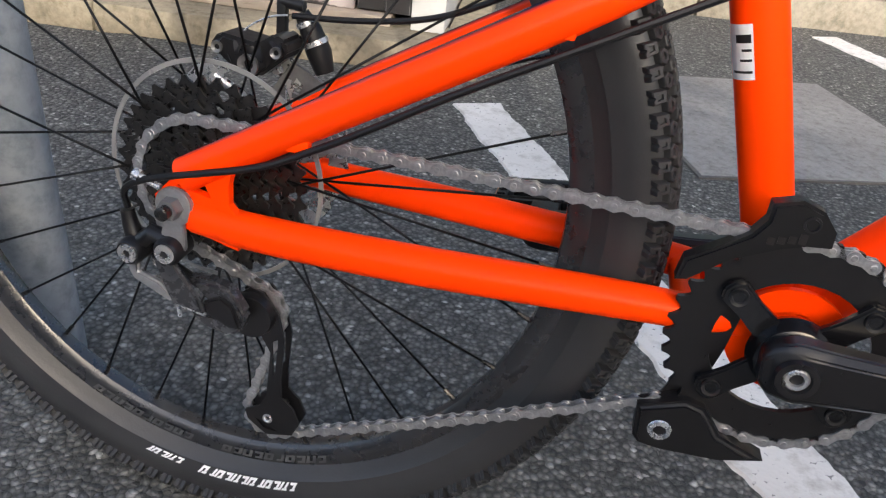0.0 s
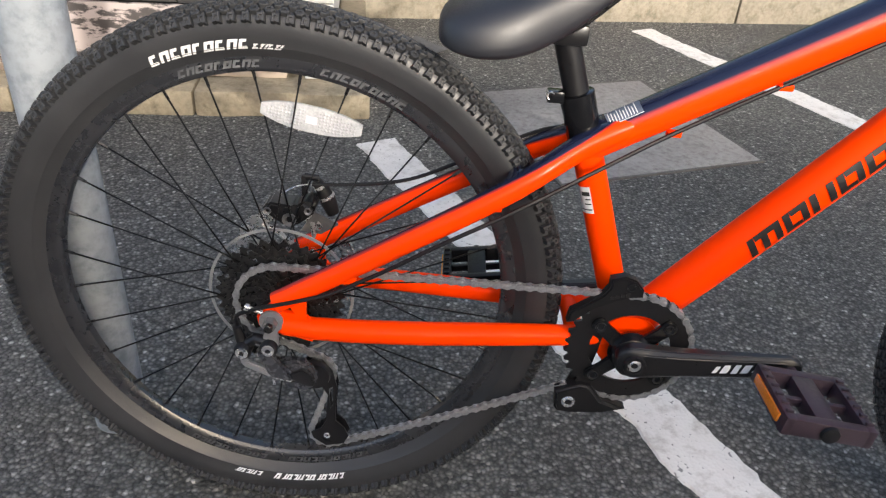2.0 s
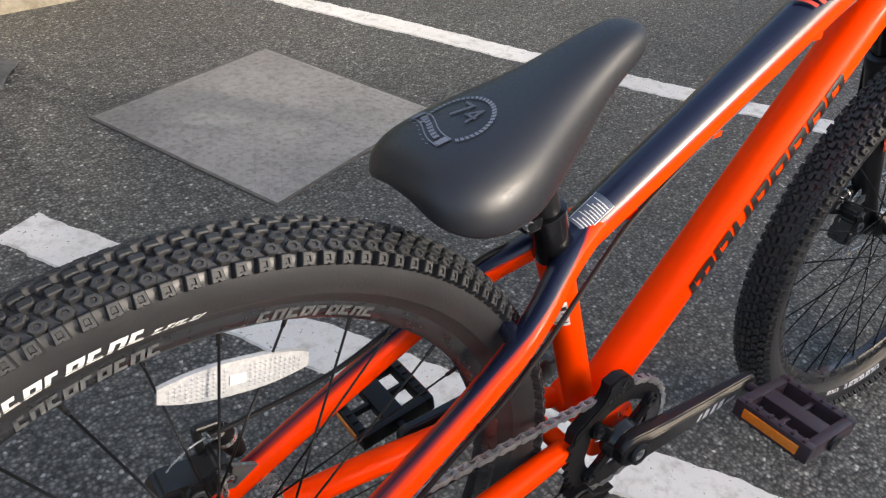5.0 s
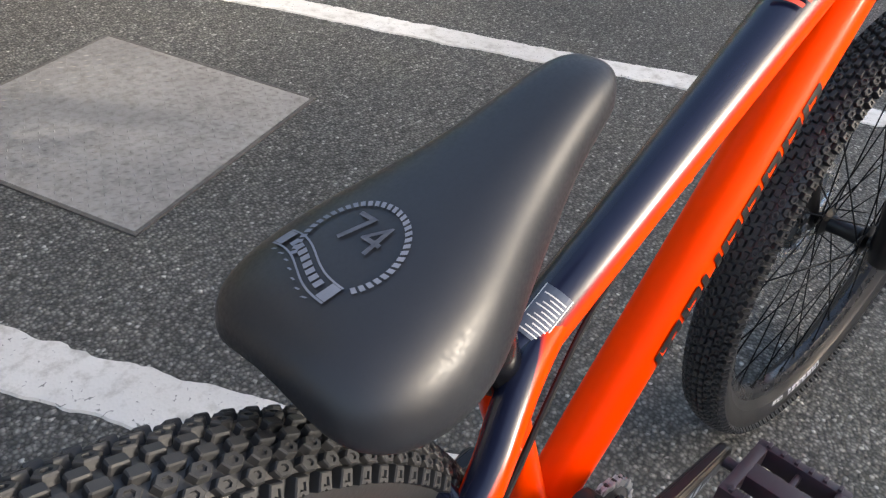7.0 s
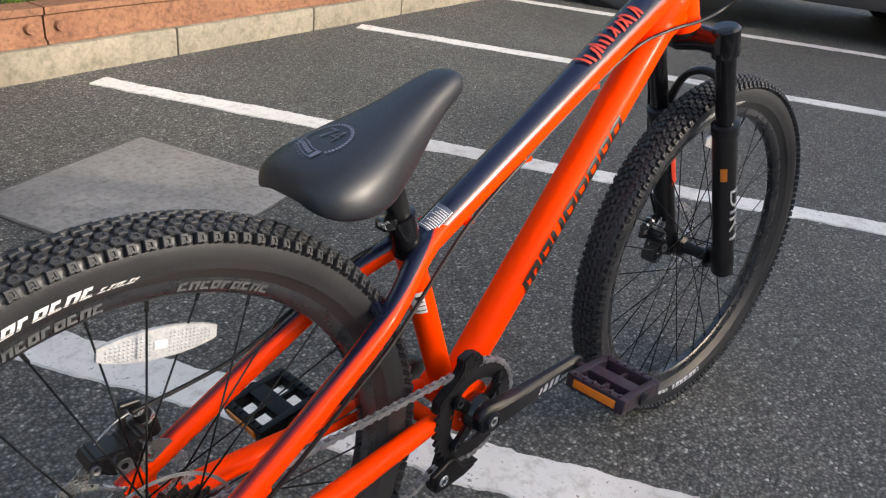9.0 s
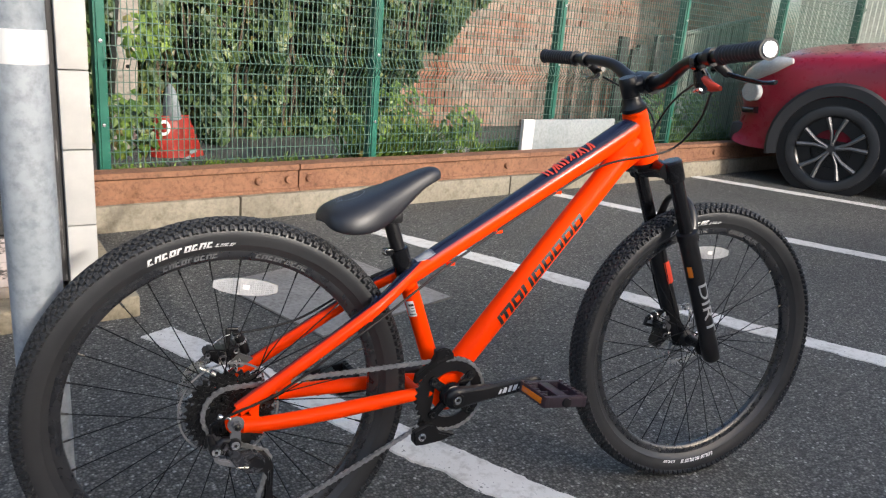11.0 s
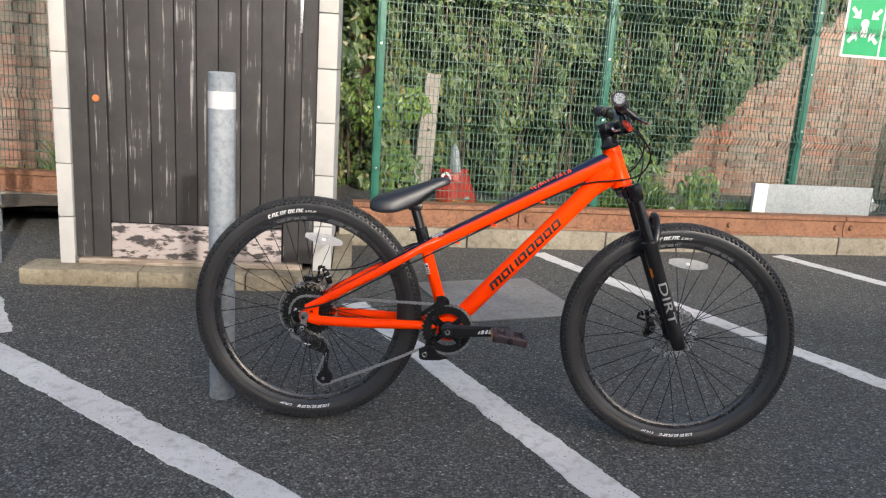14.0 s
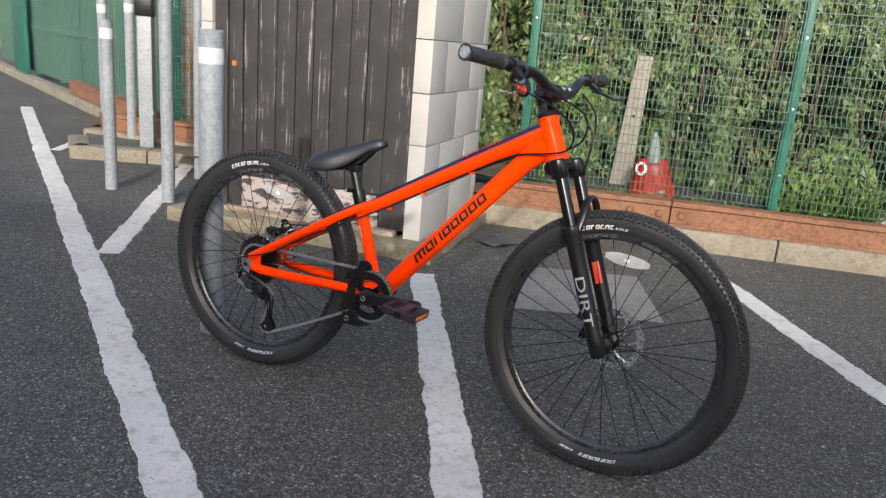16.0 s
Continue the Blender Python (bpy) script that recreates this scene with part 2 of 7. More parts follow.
GLOSSBLACK = plain("gloss_black_paint", (0.005, 0.005, 0.0058), 0.22, vary=0.2, scale=120, bumps=0.02, coat=0.2, spec=0.4)
ALLOY = plain("black_anodised_alloy", (0.02, 0.02, 0.022), 0.32, metal=0.4, vary=0.25, scale=90, bumps=0.04)
STEEL = plain("bare_steel", (0.50, 0.505, 0.51), 0.28, metal=0.75, vary=0.06, scale=150, bumps=0.04)
CHAINSTEEL = plain("chain_steel", (0.44, 0.445, 0.455), 0.38, metal=0.85, vary=0.38, scale=260, bumps=0.1)
DARKSTEEL = plain("blackened_steel", (0.035, 0.034, 0.034), 0.30, metal=0.7, vary=0.3, scale=150, bumps=0.1)
VINYL = plain("black_vinyl", (0.0115, 0.0128, 0.017), 0.45, spec=0.6, vary=0.15, scale=420, bumps=0.05, dist=0.0006)
PLASTIC = plain("black_plastic", (0.0075, 0.0075, 0.0085), 0.45, vary=0.25, spec=0.25, scale=260, bumps=0.12)
PURPLEBLK = plain("dark_plum_plastic", (0.032, 0.020, 0.028), 0.42, vary=0.25, scale=200, bumps=0.12)
AMBER = plain("amber_reflector", (0.75, 0.22, 0.02), 0.2, vary=0.2, scale=300, bumps=0.3, coat=0.6)
REFLECT = plain("clear_reflector", (0.40, 0.405, 0.41), 0.18, vary=0.25, scale=380, bumps=0.6, coat=0.8)
WHITEINK = plain("white_print", (0.75, 0.75, 0.74), 0.55, vary=0.1, scale=150, bumps=0)
GREYINK = plain("grey_print", (0.16, 0.175, 0.215), 0.5, vary=0.2, scale=150, bumps=0)
BLACKINK = plain("black_print", (0.012, 0.010, 0.010), 0.35, vary=0.1, scale=150, bumps=0)
REDINK = plain("red_print", (0.62, 0.05, 0.02), 0.4, vary=0.1, scale=150, bumps=0)
SPOKEBLACK = plain("black_spoke", (0.007, 0.007, 0.0075), 0.5, vary=0.2, scale=100, bumps=0, spec=0.25)
CARPAINT = plain("burgundy_car_paint", (0.25, 0.006, 0.022), 0.3, vary=0.1, scale=20, bumps=0, coat=0.35, spec=0.3)
CARTRIM = plain("dark_grey_trim", (0.022, 0.022, 0.024), 0.6, vary=0.2, scale=80)
GLASS, DARKGLASS = clear_glass("clear_plastic"), plain("dark_car_glass", (0.01, 0.012, 0.013), 0.06, vary=0.1, bumps=0, coat=1.0)
SIGNGREEN = plain("sign_green", (0.005, 0.27, 0.10), 0.35, vary=0.1, scale=10, bumps=0)
REDPLASTIC = plain("red_plastic", (0.60, 0.045, 0.03), 0.4, vary=0.25, scale=20)
GREYBOARD = stained("pale_grey_board", (0.22, 0.25, 0.262), (0.28, 0.305, 0.315), (0.75, 0.75, 0.75), 3, 0.6, 0.1)
SHEET = stained("pale_green_sheet", (0.36, 0.42, 0.38), (0.46, 0.50, 0.46), (0.7, 0.72, 0.7), 2, 0.55, 0.1)
LEANTO = stained("mossy_grey_sheet", (0.10, 0.115, 0.10), (0.17, 0.18, 0.16), (0.5, 0.5, 0.46), 3, 0.75, 0.3)
BLUEPAINT = plain("cyan_cladding", (0.02, 0.34, 0.42), 0.5, vary=0.2, scale=6, world_pos=True)


# ---- mesh helpers ----
def part(name, bm, material, parent=None, label="", smooth=True):
    """Links a bmesh as one mesh object under a thing or a part."""
    me = bpy.data.meshes.new(name)
    bmesh.ops.recalc_face_normals(bm, faces=bm.faces)
    bm.to_mesh(me)
    bm.free()
    for mat in material if isinstance(material, (list, tuple)) else [material]:
        me.materials.append(mat)
    if smooth:
        me.shade_smooth()
        me.set_sharp_from_angle(angle=radians(38))
    ob = new(name, me)
    ob.parent = parent
    if label:
        ob["label"] = label
    return ob


def shared(name, me, m, parent=None):
    """Another object on a mesh that is already there."""
    ob = new(name, me)
    ob.parent = parent
    ob.matrix_basis = m
    return ob


def thing(name, m=None, label="", category="", group="", kind=""):
    ob = new(name)
    ob.empty_display_size = 0.05
    if m is not None:
        ob.matrix_basis = m
    return tagged(ob, label, category, group, kind)


def box(bm, c, size, m=None, bevel=0.0):
    mm = Matrix.Translation(c) @ Matrix.Diagonal((*size, 1))
    if m is not None:
        mm = m @ mm
    r = bmesh.ops.create_cube(bm, size=1, matrix=mm)
    if bevel:
        es = {e for v in r["verts"] for e in v.link_edges}
        bmesh.ops.bevel(bm, geom=list(es), offset=bevel, segments=2, affect='EDGES', profile=0.6)
    return r["verts"]


def frame_along(d, hint=Vector((0, 1, 0))):
    d = d.normalized()
    x = hint - d * hint.dot(d)
    if x.length < 1e-4:
        x = Vector((1, 0, 0)) - d * d.x
    x.normalize()
    return x, d.cross(x)


def tube(bm, pts, radii, seg=16, flat=1.0, cap=True, hint=(0, 1, 0), smoothing=0):
    """A tube through points; radii one or a list; flat scales the section across the hint's way."""
    pts = [Vector(p) for p in pts]
    radii = [radii] * len(pts) if isinstance(radii, (int, float)) else list(radii)
    for _ in range(smoothing):
        q, rr = [pts[0]], [radii[0]]
        for i in range(len(pts) - 1):
            q += [pts[i].lerp(pts[i + 1], 0.25), pts[i].lerp(pts[i + 1], 0.75)]
            rr += [radii[i] * 0.75 + radii[i + 1] * 0.25, radii[i] * 0.25 + radii[i + 1] * 0.75]
        pts, radii = q + [pts[-1]], rr + [radii[-1]]
    rings = []
    for i, p in enumerate(pts):
        d = pts[min(i + 1, len(pts) - 1)] - pts[max(i - 1, 0)]
        x, y = frame_along(d, Vector(hint))
        rings.append([bm.verts.new(p + (x * math.cos(a) + y * math.sin(a) * flat) * radii[i]) for a in (2 * math.pi * k / seg for k in range(seg))])
    for a, b in zip(rings, rings[1:]):
        for k in range(seg):
            bm.faces.new((a[k], a[(k + 1) % seg], b[(k + 1) % seg], b[k]))
    if cap:
        bm.faces.new(rings[0][::-1])
        bm.faces.new(rings[-1])


def lathe(bm, profile, seg=48, centre=(0, 0, 0), closed=False, m=None):
    """Turns a profile of (y, r) about the local Y axis."""
    mm = Matrix.Translation(centre) if m is None else m
    rings = []
    for y, r in profile:
        rings.append([bm.verts.new(mm @ Vector((r * math.cos(a), y, r * math.sin(a)))) for a in (2 * math.pi * k / seg for k in range(seg))])
    pairs = list(zip(rings, rings[1:])) + ([(rings[-1], rings[0])] if closed else [])
    for a, b in pairs:
        for k in range(seg):
            bm.faces.new((a[k], a[(k + 1) % seg], b[(k + 1) % seg], b[k]))
    if not closed:
        for ring in (rings[0][::-1], rings[-1]):
            if profile[0][1] > 1e-5:
                bm.faces.new(ring)


def plate(bm, outline, y0, y1, holes=(), m=None, bevel=0.0):
    """A flat plate from an outline of (x, z), thick from y0 to y1, with holes as further outlines."""
    mm = m or Matrix()
    edges = []
    for loop in (outline, *holes):
        vs = [bm.verts.new(mm @ Vector((x, y0, z))) for x, z in loop]
        edges += [bm.edges.new((vs[i], vs[(i + 1) % len(vs)])) for i in range(len(vs))]
    r = bmesh.ops.triangle_fill(bm, edges=edges, use_beauty=True)
    fs = [g for g in r["geom"] if isinstance(g, bmesh.types.BMFace)]
    ex = bmesh.ops.extrude_face_region(bm, geom=fs)
    way = mm.to_3x3() @ Vector((0, y1 - y0, 0))
    bmesh.ops.translate(bm, verts=[g for g in ex["geom"] if isinstance(g, bmesh.types.BMVert)], vec=way)


def ring_pts(cx, cz, r, n=20, a0=0.0):
    return [(cx + r * math.cos(a0 + 2 * math.pi * k / n), cz + r * math.sin(a0 + 2 * math.pi * k / n)) for k in range(n)]


def grid_sheet(bm, x0, x1, y0, y1, nx, ny, z=0.0):
    vs = [[bm.verts.new((x0 + (x1 - x0) * i / nx, y0 + (y1 - y0) * j / ny, z)) for j in range(ny + 1)] for i in range(nx + 1)]
    for i in range(nx):
        for j in range(ny):
            bm.faces.new((vs[i][j], vs[i + 1][j], vs[i + 1][j + 1], vs[i][j + 1]))


def text_mesh(name, body, size, m, mat, parent, extrude=0.0004):
    cu = bpy.data.curves.new(name, 'FONT')
    cu.body, cu.size, cu.extrude, cu.align_x, cu.align_y = body, size, extrude, 'CENTER', 'CENTER'
    tmp = bpy.data.objects.new(name, cu)
    me = bpy.data.meshes.new_from_object(tmp)
    bpy.data.objects.remove(tmp)
    me.materials.clear()
    me.materials.append(mat)
    ob = new(name, me)
    ob.parent = parent
    ob.matrix_basis = m
    return ob


# ---- ground ----
bm = bmesh.new()
grid_sheet(bm, -60, 60, -60, 60, 4, 4)
tagged(part("ground", bm, ASPHALT), "dark grey weathered asphalt of a car park", "ground", kind="structure")


def painted_line(pts, width, seed):
    """A stripe of thick road paint with ragged edges along a run of points."""
    rnd = random.Random(seed)
    bm = bmesh.new()
    rows, run = [], []
    pts = [Vector((*p, 0)) for p in pts]
    for a, b in zip(pts, pts[1:]):
        n = max(2, int((b - a).length / 0.012))
        run += [(a.lerp(b, i / n), (b - a).normalized()) for i in range(n)]
    run.append((pts[-1], (pts[-1] - pts[-2]).normalized()))
    w1 = w2 = 0.0
    for p, d in run:
        w1 = 0.8 * w1 + rnd.gauss(0, 0.0022)
        w2 = 0.8 * w2 + rnd.gauss(0, 0.0022)
        s = Vector((-d.y, d.x, 0))
        l, r = p + s * (width / 2 + w1), p - s * (width / 2 + w2)
        rows.append([bm.verts.new((v.x, v.y, z)) for v, z in ((l, 0.0), (l - s * 0.003, 0.004), (r + s * 0.003, 0.004), (r, 0.0))])
    for a, b in zip(rows, rows[1:]):
        for k in range(3):
            bm.faces.new((a[k], a[k + 1], b[k + 1], b[k]))
    bm.faces.new(rows[0])
    bm.faces.new(rows[-1][::-1])
    return tagged(part("road_marking", bm, PAINT, smooth=False), "worn white painted line on the asphalt", "road marking", group="white bay lines", kind="structure")


painted_line([(-0.005, 1.145), (0.42, 0.42), (0.86, -0.34), (2.3, -2.85)], 0.112, 1)
painted_line([(0.965, 2.42), (1.82, 1.0), (2.45, 0.02), (4.2, -2.8)], 0.105, 2)
painted_line([(2.63, 2.83), (3.30, 1.75), (5.6, -2.0)], 0.105, 3)
painted_line([(4.31, 3.29), (5.08, 2.08), (7.4, -1.7)], 0.105, 4)
painted_line([(-6.05, 3.62), (-3.66, 2.0), (-1.17, 0.33), (0.325, -0.69), (1.30, -1.355)], 0.115, 5)
painted_line([(-1.24, 0.49), (-2.42, 2.13), (-2.55, 2.32)], 0.105, 6)
painted_line([(-3.62, 2.08), (-3.95, 2.60)], 0.08, 7)

# Inspection cover: a square chequered plate let into the asphalt
cover = thing("inspection_cover", pose(0.662, 1.38, 0, 0, 0, 21.8), "square worn chequer-plate inspection cover set in the asphalt", "manhole cover")
bm = bmesh.new()
box(bm, (0, 0, 0.001), (0.626, 0.626, 0.008), bevel=0.002)
part("cover_plate", bm, PLATE, cover)
bm = bmesh.new()
for i in range(29):
    for j in range(29):
        c, a = (-0.294 + i * 0.021, -0.294 + j * 0.021, 0.0055), 45 if (i + j) % 2 else -45
        q = pose(*c, 0, 0, a)
        vs = [bm.verts.new(q @ Vector(v)) for v in ((-0.009, 0, 0), (0, -0.0022, 0), (0.009, 0, 0), (0, 0.0022, 0), (0, 0, 0.0016))]
        for k in range(4):
            bm.faces.new((vs[k], vs[(k + 1) % 4], vs[4]))
tagged(part("raised_lozenge", bm, PLATE, cover, smooth=False), kind="stuff")
bm = bmesh.new()
for s in (-1, 1):
    box(bm, (s * 0.318, 0, 0.001), (0.008, 0.645, 0.007))
    box(bm, (0, s * 0.318, 0.001), (0.627, 0.008, 0.007))
part("cover_frame", bm, stained("cover_frame_steel", (0.075, 0.07, 0.065), (0.12, 0.11, 0.10), (0.6, 0.55, 0.5), 9, 0.7, 0.3), cover, "dark worn steel frame of the cover")


# ---- shed with the boarded door ----
BM_ = pose(-0.9, 1.32, 0, 0, 0, 7.5)
step = thing("door_step", BM_, "worn buff stone step in front of the boarded door", "step", kind="structure")
rnd = random.Random(5)
slab_edges = [-0.633, -0.12, 0.36, 0.852]
for a, b in zip(slab_edges, slab_edges[1:]):
    bm = bmesh.new()
    box(bm, ((a + b) / 2, -0.04, 0.036), (b - a - 0.004, 0.2, 0.076), bevel=0.01)
    bmesh.ops.subdivide_edges(bm, edges=[e for e in bm.edges if e.calc_length() > 0.1], cuts=6, use_grid_fill=True)
    for v in bm.verts:
        v.co += Vector((0, noise.noise(v.co * 14) * 0.008, noise.noise(v.co * 11 + Vector((3, 1, 0))) * 0.005))
    part("stone_slab", bm, STEP, step)
bm = bmesh.new()
box(bm, (0.80, 0.50, 0.034), (0.10, 0.88, 0.07), bevel=0.012)
part("side_slab", bm, STEP, step)
bm = bmesh.new()
box(bm, (0.10, 0.015, 0.088), (1.02, 0.085, 0.026), bevel=0.005)
part("door_sill", bm, old_wood("bare_sill_wood", (0.20, 0.15, 0.11), (0.34, 0.28, 0.22), 0.5, (2, 30, 30)), step, "bare weathered timber sill")

shed = thing("shed_walls", BM_, "white painted blockwork shed with a boarded door", "building", kind="structure")
bm = bmesh.new()
box(bm, (0.705, 0.48, 1.2), (0.07, 0.85, 2.4))
box(bm, (-0.455, 0.48, 1.2), (0.06, 0.85, 2.4))
box(bm, (0.125, 0.90, 1.2), (1.1, 0.06, 2.4))
box(bm, (0.125, 0.03, 2.25), (1.1, 0.1, 0.3))
part("inner_wall", bm, WHITEWALL, shed)
bm = bmesh.new()
box(bm, (0.125, 0.42, 2.44), (1.42, 1.2, 0.08), bevel=0.01)
part("roof", bm, CONC, shed)


def block(u0, u1, v0, v1, z0, z1):
    bm = bmesh.new()
    box(bm, ((u0 + u1) / 2, (v0 + v1) / 2, (z0 + z1) / 2), (u1 - u0, v1 - v0, z1 - z0), bevel=0.003)
    return part("block", bm, WHITEWALL, shed)


for k in range(10):
    z0, z1 = 0.052 + k * 0.2445, 0.052 + (k + 1) * 0.2445 - 0.004
    block(-0.49, -0.425, -0.028, 0.06, max(z0, 0.076), z1)
    block(0.662, 0.748, -0.028, (0.20 if k % 2 else 0.42) - 0.003, max(z0, 0.076), z1)
    for v0, v1 in ((0.20, 0.62), (0.62, 0.93)) if k % 2 else ((0.42, 0.84), (0.84, 0.93)):
        block(0.71, 0.748, v0, v1 - 0.003, max(z0, 0.076), z1)

door = thing("door_1", BM_, "closed dark brown boarded door with peeling weathered paint", "door", kind="structure")
door_x = [-0.272, -0.192, -0.086, 0.021, 0.118, 0.215, 0.314, 0.407, 0.512]
for a, b in zip(door_x, door_x[1:]):
    bm = bmesh.new()
    box(bm, ((a + b) / 2, 0.032, 1.19), (b - a - 0.005, 0.03, 1.84), bevel=0.003)
    bmesh.ops.translate(bm, verts=bm.verts, vec=(0, rnd.uniform(-0.002, 0.002), 0))
    part("plank", bm, DOOR, door)
for a, b, y in ((-0.425, -0.352, 0.0), (-0.350, -0.274, 0.012), (0.516, 0.588, 0.012), (0.590, 0.661, 0.0)):
    bm = bmesh.new()
    box(bm, ((a + b) / 2, y + 0.02, 1.13), (b - a, 0.05, 2.05), bevel=0.004)
    part("jamb", bm, DOOR, door)
bm = bmesh.new()
box(bm, (0.12, 0.012, 0.184), (0.778, 0.018, 0.165), bevel=0.003)
part("kickboard", bm, KICK, door, "kickboard with flaking dark and pale pink paint")
bm = bmesh.new()
box(bm, (0.12, 0.05, 1.1), (0.8, 0.006, 2.0))
part("backing", bm, BLACK, door)
bm = bmesh.new()
lathe(bm, [(-0.010, 0.004), (-0.009, 0.012), (-0.004, 0.016), (0.002, 0.014)], 16, m=pose(-0.318, 0.008, 0.835))
part("keyhole_cover", bm, plain("rusty_orange", (0.45, 0.14, 0.04), 0.8, scale=200), door, "rusty orange keyhole cover")
bm = bmesh.new()
box(bm, (0.583, 0.006, 1.26), (0.014, 0.012, 0.16), bevel=0.002)
part("hinge", bm, STEEL, door)


# ---- bollards and posts ----
def bollard(x, y, r, h, band, z0=0.0, label="", cap=True):
    ob = thing("bollard", pose(x, y, z0), label, "bollard", "galvanised steel posts")
    bm = bmesh.new()
    top = [(h - 0.004, r), (h, r - 0.004), (h + 0.001, 0.002)] if cap else [(h, r), (h, r - 0.004), (h - 0.02, r - 0.005), (h - 0.02, 0.002)]
    lathe(bm, [(0.0, r), (h * 0.3, r), (h * 0.6, r)] + top, 32, m=pose(0, 0, 0, 90))
    part("post", bm, GALV, ob)
    if band:
        bm = bmesh.new()
        lathe(bm, [(band[0], r), (band[0], r + 0.0012), (band[1], r + 0.0012), (band[1], r)], 32, m=pose(0, 0, 0, 90))
        part("reflective_band", bm, TAPE, ob, "white reflective band")
    return ob


bollard(-0.284, 0.0935, 0.0385, 1.002, (0.898, 0.947), 0, "galvanised steel bollard with white band beside the rear tyre")
bollard(-2.286, 1.43, 0.036, 0.99, (0.885, 0.945), 0, "galvanised steel bollard with white band on the asphalt")
bollard(-3.63, 2.56, 0.036, 1.06, (0.94, 1.0), 0.09, "galvanised steel bollard with white band on the kerb")
bollard(-3.33, 2.55, 0.036, 1.06, (0.96, 1.02), 0.09, "galvanised steel bollard with white band on the kerb")
bollard(-1.815, 1.42, 0.0365, 2.6, None, 0, "tall galvanised steel pole standing on the asphalt")
bollard(-2.19, 2.07, 0.034, 2.6, None, 0, "tall galvanised steel pole with a clamp")
sq = thing("gate_post", pose(-2.97, 2.37, 0.088, 0, 0, 32), "square galvanised gate post with a dark cap", "post", "galvanised steel posts")
bm = bmesh.new()
box(bm, (0, 0, 0.47), (0.10, 0.10, 0.94), bevel=0.006)
part("post", bm, GALV, sq)
bm = bmesh.new()
box(bm, (0, 0, 1.02), (0.12, 0.12, 0.16), bevel=0.01)
part("cap", bm, BLACK, sq, "dark cap box")
bm = bmesh.new()
lathe(bm, [(-0.012, 0.002), (-0.01, 0.028), (0.0, 0.03)], 20, m=pose(0.03, -0.05, 0.26))
part("boss", bm, GALV, sq)
clampm = thing("pole_clamp", pose(-1.815, 1.42, 1.26), "black clamp on a galvanised pole", "clamp")
bm = bmesh.new()
lathe(bm, [(-0.015, 0.0372), (-0.015, 0.041), (0.015, 0.041), (0.015, 0.0372)], 24, closed=True, m=pose(0, 0, 0, 90))
box(bm, (-0.05, 0.0, 0), (0.04, 0.02, 0.02), bevel=0.003)
part("band", bm, BLACK, clampm)

# ---- kerbs, beam and fence ----
FM = pose(0.9, 2.53, 0, 0, 0, 12)
FL = pose(-2.9, 2.585, 0, 0, 0, 7.5)
FF = pose(-7.4, 4.85, 0, 0, 0, -26.5)


def kerb_run(m, u0, u1, length, h=0.12, v0=0.0, v1=0.16, seed=1):
    r = random.Random(seed)
    ob = thing("kerb", m, "weathered buff stone kerb along the fence", "kerb", kind="structure")
    u = u0
    while u < u1 - 0.05:
        e = min(u1, u + length * r.uniform(0.9, 1.1))
        bm = bmesh.new()
        box(bm, ((u + e) / 2, (v0 + v1) / 2, h / 2 - 0.01), (e - u - 0.006, v1 - v0, h + 0.02), bevel=0.012)
        bmesh.ops.subdivide_edges(bm, edges=[x for x in bm.edges if x.calc_length() > 0.3], cuts=5, use_grid_fill=True)
        for w in bm.verts:
            w.co += Vector((0, noise.noise(w.co * 9) * 0.006, noise.noise(w.co * 7 + Vector((5, 2, 0))) * 0.005))
        part("kerbstone", bm, KERB, ob)
        u = e


def beam_run(m, joints, seed=1):
    """A rusty steel barrier beam on the kerb, in lengths bolted end to end."""
    for a, b in zip(joints, joints[1:]):
        ob = thing("barrier_beam", m, "rusty brown steel barrier beam bolted along the kerb", "barrier beam", "rusty beams along the fence", "structure")
        bm = bmesh.new()
        prof = [(0.022, 0.122), (0.022, 0.135), (0.034, 0.142), (0.034, 0.228), (0.020, 0.236), (0.020, 0.262), (0.125, 0.262), (0.125, 0.122)]
        n = max(2, int((b - a) / 0.15))
        rows = []
        for i in range(n + 1):
            u = a + 0.004 + (b - a - 0.008) * i / n
            j = noise.noise(Vector((u * 2.0, seed, 0))) * 0.004
            rows.append([bm.verts.new((u, y + j, z + j * 0.6)) for y, z in prof])
        for p, q in zip(rows, rows[1:]):
            for k in range(len(prof)):
                bm.faces.new((p[k], p[(k + 1) % len(prof)], q[(k + 1) % len(prof)], q[k]))
        bm.faces.new(rows[0])
        bm.faces.new(rows[-1][::-1])
        part("beam", bm, RUST, ob)
        for u in (a + 0.06, b - 0.06, (a + b) / 2 + 0.3):
            bm = bmesh.new()
            lathe(bm, [(-0.014, 0.004), (-0.012, 0.017), (-0.004, 0.021), (0.004, 0.021)], 14, m=pose(u, 0.030, 0.186))
            part("bolt_head", bm, RUST, ob)


